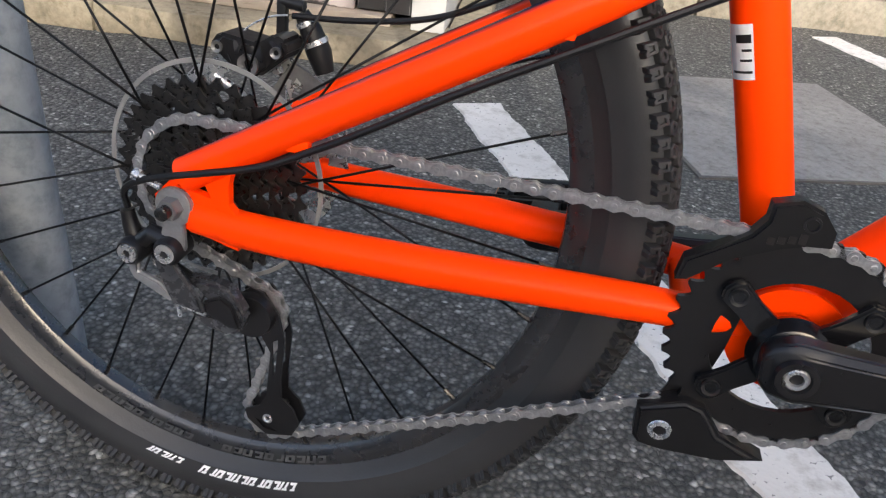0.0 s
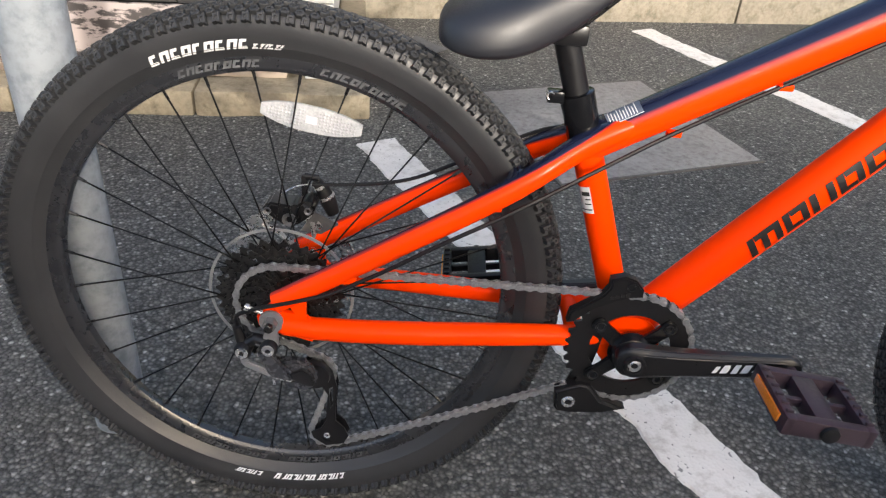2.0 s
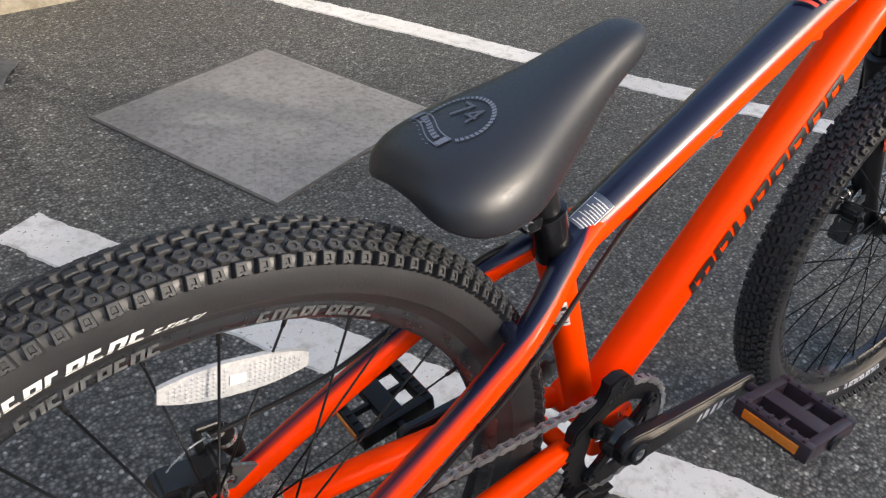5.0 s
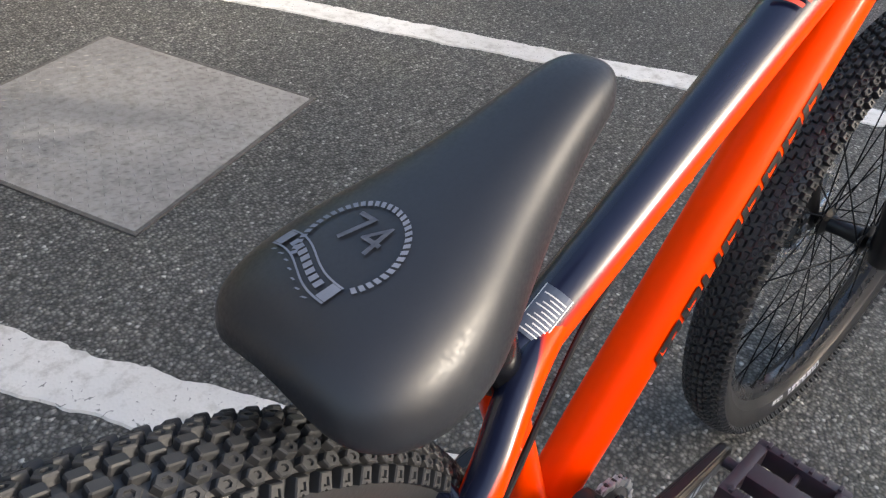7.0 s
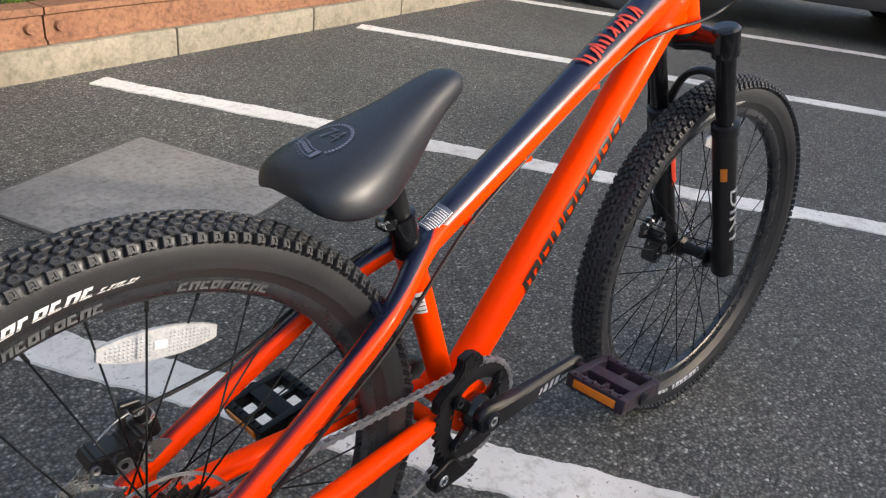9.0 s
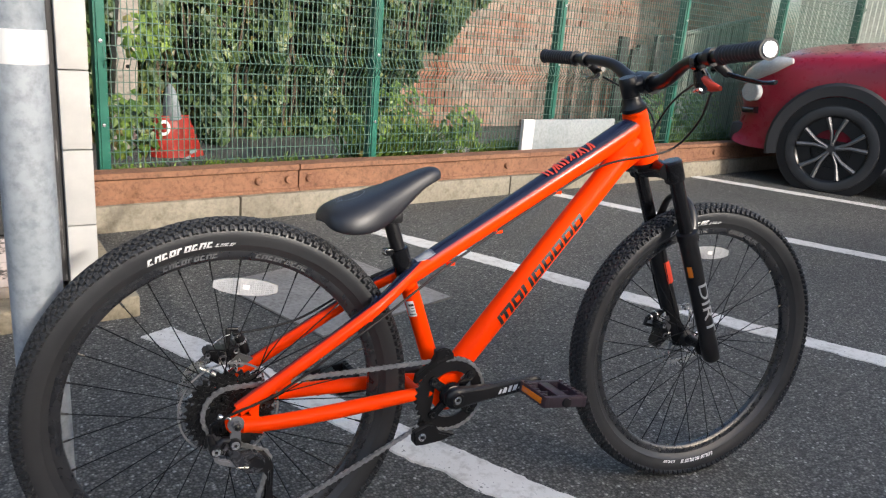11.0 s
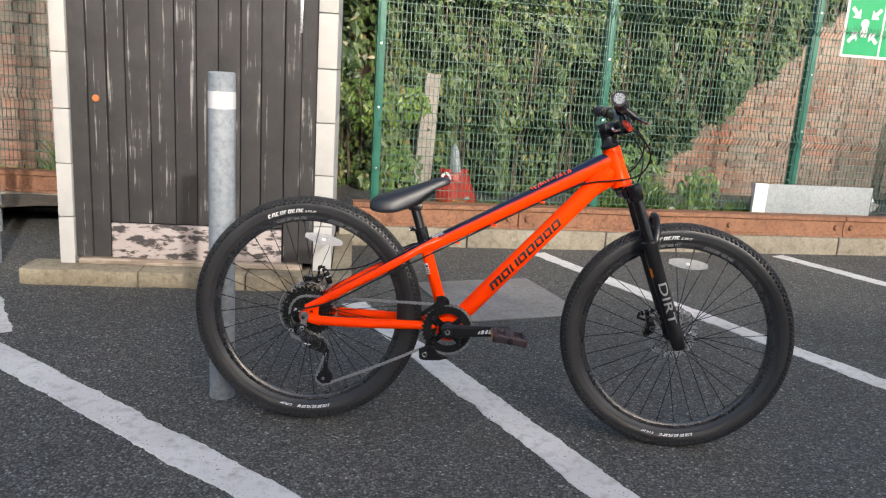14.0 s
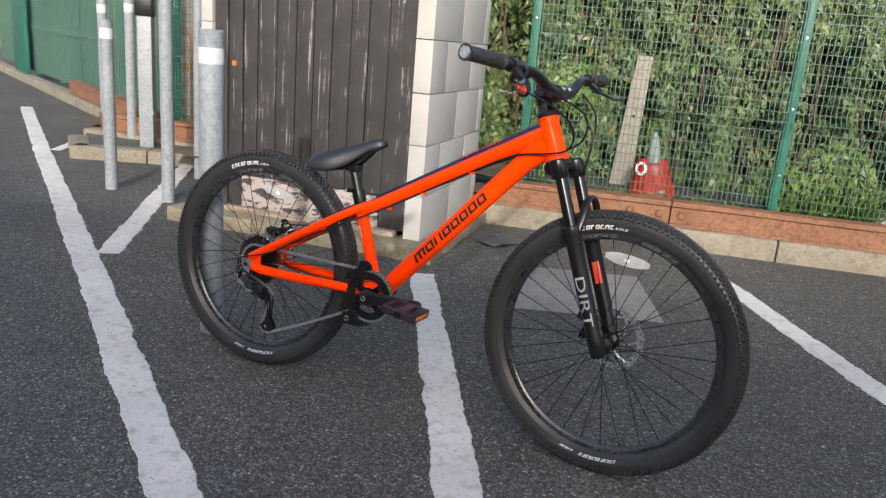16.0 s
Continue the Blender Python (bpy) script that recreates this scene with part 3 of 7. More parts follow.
kerb_run(FM, -1.18, 5.2, 0.86, seed=1)
kerb_run(FM, 5.2, 14, 1.4, seed=2)
beam_run(FM, [-1.1, -0.052, 2.3, 4.65, 9.0, 13.5], 1)
kerb_run(FL, -0.9, 1.9, 0.9, seed=3)
beam_run(FL, [-0.75, 0.9, 1.95], 4)
kerb_run(FF, -4.5, 4.6, 0.9, 0.10, seed=4)
beam_run(FF, [1.3, 4.35], 6)
island = thing("kerb_island", None, "stone kerbed island with posts standing on it", "kerb", kind="structure")
for (x0, y0), (x1, y1) in (((-3.72, 2.27), (-3.28, 1.93)), ((-3.28, 1.93), (-2.80, 2.19)), ((-2.80, 2.19), (-2.35, 2.40))):
    bm = bmesh.new()
    d = Vector((x1 - x0, y1 - y0, 0))
    box(bm, (0, 0.07, 0.045), (d.length - 0.006, 0.14, 0.1), bevel=0.014)
    bmesh.ops.transform(bm, matrix=pose((x0 + x1) / 2, (y0 + y1) / 2, 0, 0, 0, math.degrees(math.atan2(d.y, d.x))), verts=bm.verts)
    part("kerbstone", bm, KERB, island)
bm = bmesh.new()
vs = [bm.verts.new((x, y, 0.088)) for x, y in ((-3.62, 2.34), (-3.28, 2.04), (-2.80, 2.30), (-2.35, 2.52), (-2.35, 2.75), (-4.2, 2.95))]
bm.faces.new(vs)
part("island_top", bm, ASPHALT, island)


def fence_panel(m, u0, u1, z0, z1, folds=(), name="fence_panel", gap=0.027, wire=0.0017):
    """A welded mesh panel: upright and level wires, with pressed folds."""
    ob = thing(name, m, "green welded wire mesh fence panel", "fence panel", "green mesh fence", "structure")
    for kind in ("upright_wires", "level_wires"):
        vs, fs = [], []

        def bar(pts, r):
            base = len(vs)
            for x, y, z in pts:
                vs.extend(((x - r, y - r, z), (x + r, y - r, z), (x + r, y + r, z), (x - r, y + r, z)) if kind == "upright_wires" else ((x, y - r, z - r), (x, y + r, z - r), (x, y + r, z + r), (x, y - r, z + r)))
            for i in range(len(pts) - 1):
                for k in range(4):
                    a, b = base + i * 4 + k, base + i * 4 + (k + 1) % 4
                    fs.append((a, b, b + 4, a + 4))
        if kind == "upright_wires":
            zs = [z0] + sorted(z for f in folds for z in (f - 0.05, f, f + 0.05)) + [z1]
            n = int((u1 - u0) / gap)
            for i in range(n + 1):
                u = u0 + (u1 - u0) * i / n
                bar([(u, 0.2 - (0.035 if any(abs(z - f) < 1e-6 for f in folds) else 0), z) for z in zs], wire)
        else:
            n = int((z1 - z0) / 0.052)
            for i in range(n + 1):
                z = z0 + (z1 - z0) * i / n
                d = max([0.0] + [0.035 * (1 - abs(z - f) / 0.05) for f in folds if abs(z - f) < 0.05])
                bar([(u0, 0.2034 - d, z), (u1, 0.2034 - d, z)], 0.0019)
        me = bpy.data.meshes.new(kind)
        me.from_pydata(vs, [], fs)
        me.materials.append(WIRE)
        w = new(kind, me)
        w.parent = ob
        w["kind"] = "stuff"


def fence_post(m, u, h=2.4):
    ob = thing("fence_post", m @ pose(u, 0.235, 0), "green square steel fence post", "fence post", "green fence posts", "structure")
    bm = bmesh.new()
    box(bm, (0, 0, h / 2 + 0.05), (0.05, 0.06, h - 0.1), bevel=0.004)
    part("post", bm, GREEN, ob)
    bm = bmesh.new()
    box(bm, (0, -0.034, h / 2 + 0.1), (0.03, 0.007, h - 0.2), bevel=0.002)
    part("clamp_bar", bm, GREEN, ob)
    for z in (0.45, 0.82, 1.2, 1.6):
        bm = bmesh.new()
        lathe(bm, [(-0.006, 0.003), (-0.005, 0.008), (0.0, 0.009)], 10, m=pose(0, -0.038, z))
        part("bolt", bm, STEEL, ob)


posts_u = [-2.42, -0.95, 0.51, 1.97, 3.34, 4.8, 6.26]
for u in posts_u:
    if u > -1.5:
        fence_post(FM, u)
for a, b in zip(posts_u[1:], posts_u[2:]):
    fence_panel(FM, a + 0.01, b - 0.01, 0.27, 2.4, (0.75, 1.5))
for u in (-0.45, 0.9, 1.9):
    fence_post(FL, u)
fence_panel(FL, -0.45, 0.9, 0.27, 2.4, (0.75, 1.5))
fence_panel(FL, 0.9, 1.9, 0.27, 2.4, (0.75, 1.5))

# Planted strip and brick wall behind the fence
def solid(name, m, c, size, mat, label, cat, bevel=0.0):
    bm = bmesh.new()
    box(bm, c, size, bevel=bevel)
    ob = part(name, bm, mat)
    ob.matrix_basis = m
    return tagged(ob, label, cat, kind="structure")


bm = bmesh.new()
grid_sheet(bm, -3.4, 14, 0.125, 2.9, 100, 24)
for v in bm.verts:
    v.co.z = 0.16 + noise.noise(v.co * 3) * 0.03 - 0.33 * min(1.0, max(0.0, (v.co.y - 0.5) / 0.7))
ob = part("soil_bed", bm, SOIL)
ob.matrix_basis = FM
tagged(ob, "dry brown soil sloping down behind the fence", "soil", kind="structure")
bm = bmesh.new()
grid_sheet(bm, -1.2, 2.6, 0.125, 0.76, 40, 10)
for v in bm.verts:
    v.co.z = 0.15 + noise.noise(v.co * 3) * 0.03
ob = part("soil_bed", bm, SOIL)
ob.matrix_basis = FL
tagged(ob, "dry brown soil strip behind the fence", "soil", kind="structure")


def brick_wall(name, m, u0, u1, v, h, near, far_from=0.0, pick=True):
    """A wall of single bricks in stretcher bond; those in the stretch near are parts of their own, the rest one mesh."""
    ob = thing(name, m, "old weathered red brick wall with pale worn mortar", "wall", kind="structure")
    bm = bmesh.new()
    box(bm, ((u0 + u1) / 2, v + 0.13, h / 2), (u1 - u0, 0.22, h))
    part("mortar_core", bm, MORTAR, ob)
    r = random.Random(int(u0 * 10) + 77)
    bm = bmesh.new()
    box(bm, (0, 0, 0), (0.215, 0.1, 0.065), bevel=0.004)
    me = bpy.data.meshes.new("brick")
    bm.to_mesh(me)
    bm.free()
    me.materials.append(BRICK)
    rest = bmesh.new()
    count = 0
    for k in range(int(h / 0.075)):
        u = u0 + (0.1125 if k % 2 else 0.0)
        while u < u1 - 0.2:
            c = Vector((u + 0.11, v + 0.05 + r.uniform(-0.004, 0.006), 0.04 + k * 0.075))
            q = pose(*c, r.uniform(-1, 1), r.uniform(-0.5, 0.5), r.uniform(-1, 1))
            if near[0] < u < near[1] and near[2] < c.z < near[3] and count < 300:
                shared("brick", me, q, ob)
                count += 1
            elif c.z > far_from:
                bmesh.ops.create_cube(rest, size=1, matrix=q @ Matrix.Diagonal((0.215, 0.1, 0.065, 1)))
            u += 0.225
    w = part("brickwork", rest, BRICK, ob, smooth=False)
    w["kind"] = "stuff"


brick_wall("wall_north", FM, -2.4, 9.0, 2.7, 2.6, (2.2, 6.2, 0.1, 1.45))
brick_wall("wall_west", FL, -0.55, 1.6, 0.75, 2.4, (-0.55, 1.4, 0.2, 1.7))

# Corrugated sheet beyond the brick wall
bm = bmesh.new()
rows = []
for i in range(240):
    u = 6.3 + i * 0.035
    rows.append([bm.verts.new((u, 0.9 + (0.02 if (i // 2) % 2 else -0.02), z)) for z in (0.15, 3.2)])
for a, b in zip(rows, rows[1:]):
    bm.faces.new((a[0], b[0], b[1], a[1]))
bmesh.ops.solidify(bm, geom=bm.faces[:], thickness=0.004)
ob = part("sheet_wall", bm, SHEET, smooth=False)
ob.matrix_basis = FM
tagged(ob, "pale grey-green corrugated sheet wall", "wall", kind="structure")
for u in (6.26, 7.7, 9.1):
    fence_post(FM, u, 3.0)


# ---- ivy, weeds, grass ----
def leaf_mesh(name, spots, size, mat, m, label, cat, seed, pointed=True):
    """One mesh of many small folded leaves at the given places."""
    r = random.Random(seed)
    vs, fs = [], []
    for p, n in spots:
        s = size * r.uniform(0.6, 1.35)
        x, y = frame_along(n, Vector((r.uniform(-1, 1), r.uniform(-0.3, 0.3), r.uniform(-1, 1))))
        down = (Vector((0, 0, -1)) * 0.7 + x * r.uniform(-0.8, 0.8)).normalized()
        side = n.cross(down).normalized()
        down = side.cross(n).normalized()
        fold = n * s * 0.18
        b = len(vs)
        pts = [p - down * s * 0.35, p + side * s * 0.36 - fold - down * s * 0.1, p + side * s * 0.2 - fold * 0.6 + down * s * 0.28, p + down * s * 0.62 + n * s * r.uniform(-0.2, 0.1), p - side * s * 0.2 - fold * 0.6 + down * s * 0.28, p - side * s * 0.36 - fold - down * s * 0.1, p + down * s * 0.12]
        vs.extend(tuple(q) for q in pts)
        fs.extend([(b, b + 6, b + 1), (b + 1, b + 6, b + 2), (b + 2, b + 6, b + 3), (b + 3, b + 6, b + 4), (b + 4, b + 6, b + 5), (b + 5, b + 6, b)])
    me = bpy.data.meshes.new(name)
    me.from_pydata(vs, [], fs)
    me.materials.append(mat)
    ob = new(name, me)
    ob.matrix_basis = m
    return tagged(ob, label, cat, kind="stuff")


def ivy_edge(u):
    """Lower edge of the ivy on the brick wall; above it the wall is overgrown."""
    if u < 1.95:
        return -0.1
    return 0.2 + (u - 1.95) * 0.90 + 0.25 * noise.noise(Vector((u * 2.2, 0, 0)))


def ivy_spots(count, seed, u0, u1, back, reach, gap):
    """Places for leaves: a mat against the wall with hanging strands that stand forward of it."""
    r = random.Random(seed)
    spots = []
    while len(spots) < count:
        u, z = r.uniform(u0, u1), r.uniform(-0.15, 2.3)
        e = ivy_edge(u)
        if z < e - 0.08 + 0.16 * noise.noise(Vector((u * 6, z * 6, 2))):
            continue
        strand = noise.noise(Vector((u * 4.2, z * 1.3, 9))) + 0.45 * noise.noise(Vector((u * 9.0, z * 5.0, 4)))
        if strand < gap:
            continue
        fade = min(1.0, (z - e + 0.2) * 2 + 0.25)
        v = back - reach * max(0.0, strand - gap) ** 0.7 * fade * (1.0 if u < 2.6 else 0.55) - r.uniform(0, 0.10)
        n = Vector((r.gauss(0, 0.55), -1, r.gauss(0.35, 0.5))).normalized()
        spots.append((Vector((u, v, z)), n))
    return spots


leaf_mesh("ivy", ivy_spots(11000, 10, -2.8, 4.6, 2.66, 0.10, -2.0), 0.085, LEAF, FM, "dark green ivy mat against the brick wall", "ivy", 2)
leaf_mesh("ivy", ivy_spots(24000, 11, -2.8, 4.6, 2.58, 0.62, -0.06), 0.080, LEAF, FM, "dense green ivy hanging over the brick wall behind the fence", "ivy", 1)
r = random.Random(12)
bm = bmesh.new()
for i in range(70):
    u = -2.7 + i * 0.10 + r.uniform(-0.04, 0.04)
    z0 = max(-0.15, ivy_edge(u))
    tube(bm, [(u, 2.45, z0), (u + r.uniform(-0.08, 0.08), 2.40, z0 + 0.6), (u + r.uniform(-0.15, 0.15), 2.42, z0 + 1.3), (u + r.uniform(-0.1, 0.1), 2.5, 2.5)], [0.016, 0.012, 0.009, 0.005], 6)
ob = part("ivy_stem", bm, SOIL)
ob.matrix_basis = FM
tagged(ob, "brown ivy stems against the wall", "ivy", kind="stuff")


def weeds(m, boxes, seed, label):
    r = random.Random(seed)
    vs, fs = [], []
    for u0, u1, v0, v1, z, h, count in boxes:
        for _ in range(count):
            p = Vector((r.uniform(u0, u1), r.uniform(v0, v1), z))
            d = Vector((r.gauss(0, 0.35), r.gauss(-0.1, 0.35), 1)).normalized()
            l, w = h * r.uniform(0.4, 1.1), r.uniform(0.003, 0.008)
            s = Vector((r.uniform(-1, 1), r.uniform(-1, 1), 0)).normalized() * w
            b = len(vs)
            mid = p + d * l * 0.55
            tip = p + d * l + Vector((d.x, d.y, -0.3)) * l * 0.35
            vs.extend(tuple(q) for q in (p - s * 0.6, p + s * 0.6, mid + s, mid - s, tip))
            fs.extend([(b, b + 1, b + 2, b + 3), (b + 3, b + 2, b + 4)])
    me = bpy.data.meshes.new("weeds")
    me.from_pydata(vs, [], fs)
    me.materials.append(GRASS)
    ob = new("weeds", me)
    ob.matrix_basis = m
    tagged(ob, label, "weeds", kind="stuff")


weeds(FM, [(-0.9, 1.9, 0.3, 0.5, 0.15, 0.11, 1300), (0.55, 1.1, 0.3, 0.6, 0.16, 0.32, 900), (1.2, 1.9, 0.3, 0.5, 0.17, 0.16, 400), (3.3, 4.7, 0.3, 0.5, 0.16, 0.22, 700)], 3, "yellow-green weeds and grass at the foot of the fence")
weeds(FL, [(0.6, 1.9, 0.3, 0.7, 0.15, 0.36, 2600), (-1.0, 0.5, 0.3, 0.7, 0.15, 0.10, 500)], 4, "bright green grass tuft behind the mesh fence")
r = random.Random(21)
bush = []
for cu, cv, cz, rad, cnt in ((0.85, 0.45, 0.42, 0.24, 420), (0.6, 0.4, 0.35, 0.15, 200), (1.5, 0.6, 0.35, 0.16, 180), (3.5, 0.5, 0.42, 0.20, 260), (4.15, 0.5, 0.40, 0.26, 420), (-0.78, 0.42, 0.42, 0.17, 170), (-0.72, 0.33, 0.85, 0.12, 70), (-0.80, 1.9, 0.75, 0.26, 220)):
    for _ in range(cnt):
        d = Vector((r.gauss(0, 1), r.gauss(0, 0.7), r.gauss(0, 1)))
        d = d.normalized() * rad * r.random() ** 0.4
        bush.append((Vector((cu, cv, cz)) + d, (d + Vector((0, -0.2, 0.1))).normalized()))
leaf_mesh("weed_bush", bush, 0.05, GRASS, FM, "pale green leafy weeds growing behind the fence", "weeds", 5)


# ---- the bicycle ----
LEAN_DEG, HUB, FRONT, RING = 4.5, Vector((0, 0, 0.334)), Vector((1.101, 0, 0.336)), Vector((0.4145, 0, 0.3135))
bike = thing("bicycle", pose(0, -0.016, -0.001, -LEAN_DEG, 0, 0), "orange and black mountain bike leaning against a steel bollard", "bicycle")
AXIS_P, AXIS_D = Vector((0.887, 0, 0.763)), Vector((-0.375, 0, 0.927)).normalized()
STEER = Matrix.Translation(AXIS_P) @ Matrix.Rotation(radians(-1.75), 4, 'X') @ Matrix.Rotation(radians(2.2), 4, 'Y') @ Matrix.Rotation(radians(-5.0), 4, AXIS_D) @ Matrix.Translation(-AXIS_P)
BARTURN = Matrix.Translation(AXIS_P) @ Matrix.Rotation(radians(-8.0), 4, AXIS_D) @ Matrix.Translation(-AXIS_P)
MIRROR = Matrix.Diagonal((1, -1, 1, 1))


def bpart(name, bm, mat, parent=None, label="", steer=False, mirror=False, smooth=True):
    if mirror:
        bmesh.ops.transform(bm, matrix=MIRROR, verts=bm.verts)
    if steer:
        bmesh.ops.transform(bm, matrix=BARTURN if steer == "bar" else STEER, verts=bm.verts)
    return part(name, bm, mat, parent or bike, label, smooth)


def two_tone(name, p, way, edge, soft=0.004):
    """Orange enamel that fades into navy above a line along a tube."""
    m, t, n, l, b = nodes_of(name)
    vec = coords(t)
    d = Vector(way).normalized()
    up = Vector((-d.z, 0, d.x))
    dot = n.new("ShaderNodeVectorMath")
    dot.operation = 'DOT_PRODUCT'
    l.new(vec, dot.inputs[0])
    dot.inputs[1].default_value = up
    f = noise_tex(t, vec, 300, 3)
    rg = n.new("ShaderNodeMapRange")
    base = Vector(p).dot(up) + edge
    rg.inputs["From Min"].default_value, rg.inputs["From Max"].default_value = base - soft, base + soft
    l.new(dot.outputs["Value"], rg.inputs["Value"])
    l.new(mixc(t, rg.outputs[0], (0.98, 0.048, 0.001), (0.008, 0.011, 0.030)), b.inputs["Base Color"])
    b.inputs["Roughness"].default_value = 0.26
    sp = n.new("ShaderNodeMapRange")
    sp.inputs["To Min"].default_value, sp.inputs["To Max"].default_value = 0.10, 0.5
    l.new(rg.outputs[0], sp.inputs["Value"])
    l.new(sp.outputs[0], b.inputs["Specular IOR Level"])
    b.inputs["Coat Weight"].default_value = 0.06
    b.inputs["Coat Roughness"].default_value = 0.12
    bump(t, f.outputs[0], 0.05, 0.0004, b)
    return m


TT_P, TT_Q = Vector((0.330, 0, 0.541)), Vector((0.846, 0, 0.832))
DT_P, DT_Q = Vector((0.428, 0, 0.322)), Vector((0.852, 0, 0.803))
ST_P, ST_Q = Vector((0.410, 0, 0.318)), Vector((0.3195, 0, 0.588))
TOPPAINT = two_tone("top_tube_paint", TT_P, TT_Q - TT_P, 0.0085)
STAYPAINT = two_tone("seat_stay_paint", Vector((0.031, 0, 0.368)), Vector((0.215, 0, 0.127)), 0.0116, 0.0012)

# Frame
bm = bmesh.new()
tube(bm, [TT_P, TT_P.lerp(TT_Q, 0.3), TT_P.lerp(TT_Q, 0.7), TT_P.lerp(TT_Q, 0.93), TT_Q], [0.0205, 0.021, 0.0235, 0.026, 0.024], 32)
bpart("top_tube", bm, TOPPAINT, label="orange tube with a dark navy upper side")
bm = bmesh.new()
tube(bm, [DT_P, DT_P.lerp(DT_Q, 0.15), DT_P.lerp(DT_Q, 0.85), DT_Q], [0.023, 0.0245, 0.0255, 0.025], 32)
bpart("down_tube", bm, ORANGE)
bm = bmesh.new()
tube(bm, [ST_P, ST_P.lerp(ST_Q, 0.78), ST_P.lerp(ST_Q, 0.855)], [0.0168, 0.0168, 0.0178], 28)
bpart("seat_tube", bm, ORANGE)
bm = bmesh.new()
tube(bm, [ST_P.lerp(ST_Q, 0.85), ST_P.lerp(ST_Q, 0.87), ST_Q], [0.0175, 0.0188, 0.0185], 28)
bpart("seat_tube_top", bm, GLOSSBLACK, label="black upper end of the seat tube")
bm = bmesh.new()
ht0, ht1 = AXIS_P - AXIS_D * 0.002, AXIS_P + AXIS_D * 0.110
tube(bm, [ht0, ht0 + AXIS_D * 0.006, ht0 + AXIS_D * 0.014, ht0.lerp(ht1, 0.5), ht1 - AXIS_D * 0.008, ht1], [0.029, 0.030, 0.0275, 0.0255, 0.0265, 0.0255], 32)
bpart("head_tube", bm, ORANGE)
bm = bmesh.new()
tube(bm, [DT_P.lerp(DT_Q, 0.80), DT_P.lerp(DT_Q, 0.97)], [0.010, 0.030], 20, flat=1.3)
bpart("gusset", bm, ORANGE)
bm = bmesh.new()
lathe(bm, [(-0.036, 0.020), (-0.034, 0.0225), (0.034, 0.0225), (0.036, 0.020)], 32, RING)
bpart("bottom_bracket_shell", bm, ORANGE)

for side in (False, True):
    bm = bmesh.new()
    tube(bm, [(0.012, -0.0640, 0.322), (0.06, -0.0630, 0.3175), (0.16, -0.058, 0.3175), (0.25, -0.0485, 0.318), (0.315, -0.0425, 0.319), (0.362, -0.037, 0.318), (0.402, -0.026, 0.315)], [0.0125, 0.0135, 0.0140, 0.0138, 0.013, 0.012, 0.012], 20, flat=1.0, smoothing=1)
    bpart("chain_stay", bm, ORANGE, mirror=side)
    bm = bmesh.new()
    tube(bm, [(0.005, -0.0650, 0.352), (0.031, -0.0640, 0.368), (0.136, -0.0585, 0.430), (0.246, -0.0495, 0.4955), (0.285, -0.040, 0.5215), (0.322, -0.0235, 0.5455), (0.352, -0.0130, 0.5590), (0.378, -0.0085, 0.5700)], [0.0125, 0.0125, 0.0128, 0.0130, 0.0132, 0.0140, 0.0140, 0.0120], 20, smoothing=2)
    bpart("seat_stay", bm, STAYPAINT, label="orange stay with a dark navy upper edge", mirror=side)
    bm = bmesh.new()
    out = [(-0.017, 0.334), (-0.0004, 0.352), (0.0255, 0.378), (0.046, 0.382), (0.039, 0.352), (0.039, 0.337), (0.046, 0.330), (0.046, 0.304), (0.012, 0.312), (-0.008, 0.313), (-0.015, 0.322)]
    plate(bm, out, -0.069, -0.062, holes=([(0.0007, 0.3445), (0.0172, 0.356), (0.0266, 0.3395)], [(0.0172, 0.3335), (0.0242, 0.3325), (0.0235, 0.3255), (0.0172, 0.3265)]))
    bpart("dropout", bm, ORANGE, mirror=side, smooth=False)
bm = bmesh.new()
tube(bm, [(0.255, -0.047, 0.507), (0.262, -0.030, 0.512), (0.264, 0, 0.514), (0.262, 0.030, 0.512), (0.255, 0.047, 0.507)], 0.0095, 14, smoothing=1)
bpart("stay_bridge", bm, NAVY, label="dark navy bridge between the seat stays")
bm = bmesh.new()
tube(bm, [(0.352, -0.034, 0.318), (0.352, 0.034, 0.318)], 0.011, 14)
bpart("chain_stay_bridge", bm, ORANGE)
for x, z, y in ((0.087, 0.389, -0.066), (0.239, 0.484, -0.053)):
    bm = bmesh.new()
    box(bm, (x, y, z), (0.016, 0.008, 0.009), bevel=0.002)
    bpart("cable_guide", bm, ORANGE)
for s in (0.16, 0.36, 0.62):
    p = TT_P.lerp(TT_Q, s)
    bm = bmesh.new()
    box(bm, (p.x + 0.012, -0.006, p.z - 0.0235), (0.016, 0.010, 0.007), m=None, bevel=0.002)
    bpart("cable_guide", bm, ORANGE)


def on_tube(p, q, r, s, phi):
    """A point on a tube's skin: s metres along, phi degrees up from its right side."""
    d = (q - p).normalized()
    up = Vector((-d.z, 0, d.x))
    return p + d * s + (Vector((0, -1, 0)) * math.cos(radians(phi)) + up * math.sin(radians(phi))) * r


def tube_decal(name, mat, p, q, r, patches, label="", parent=None):
    """Thin printed patches on a tube; each is s0, s1, phi0, phi1, slant."""
    bm = bmesh.new()
    for s0, s1, a0, a1, slant in patches:
        rows = []
        for i in range(7):
            f = i / 6
            a = a0 + (a1 - a0) * f
            rows.append([bm.verts.new(on_tube(p, q, r, s + slant * f, a)) for s in (s0, s1)])
        for u, v in zip(rows, rows[1:]):
            bm.faces.new((u[0], u[1], v[1], v[0]))
    return bpart(name, bm, mat, parent, label, smooth=False)


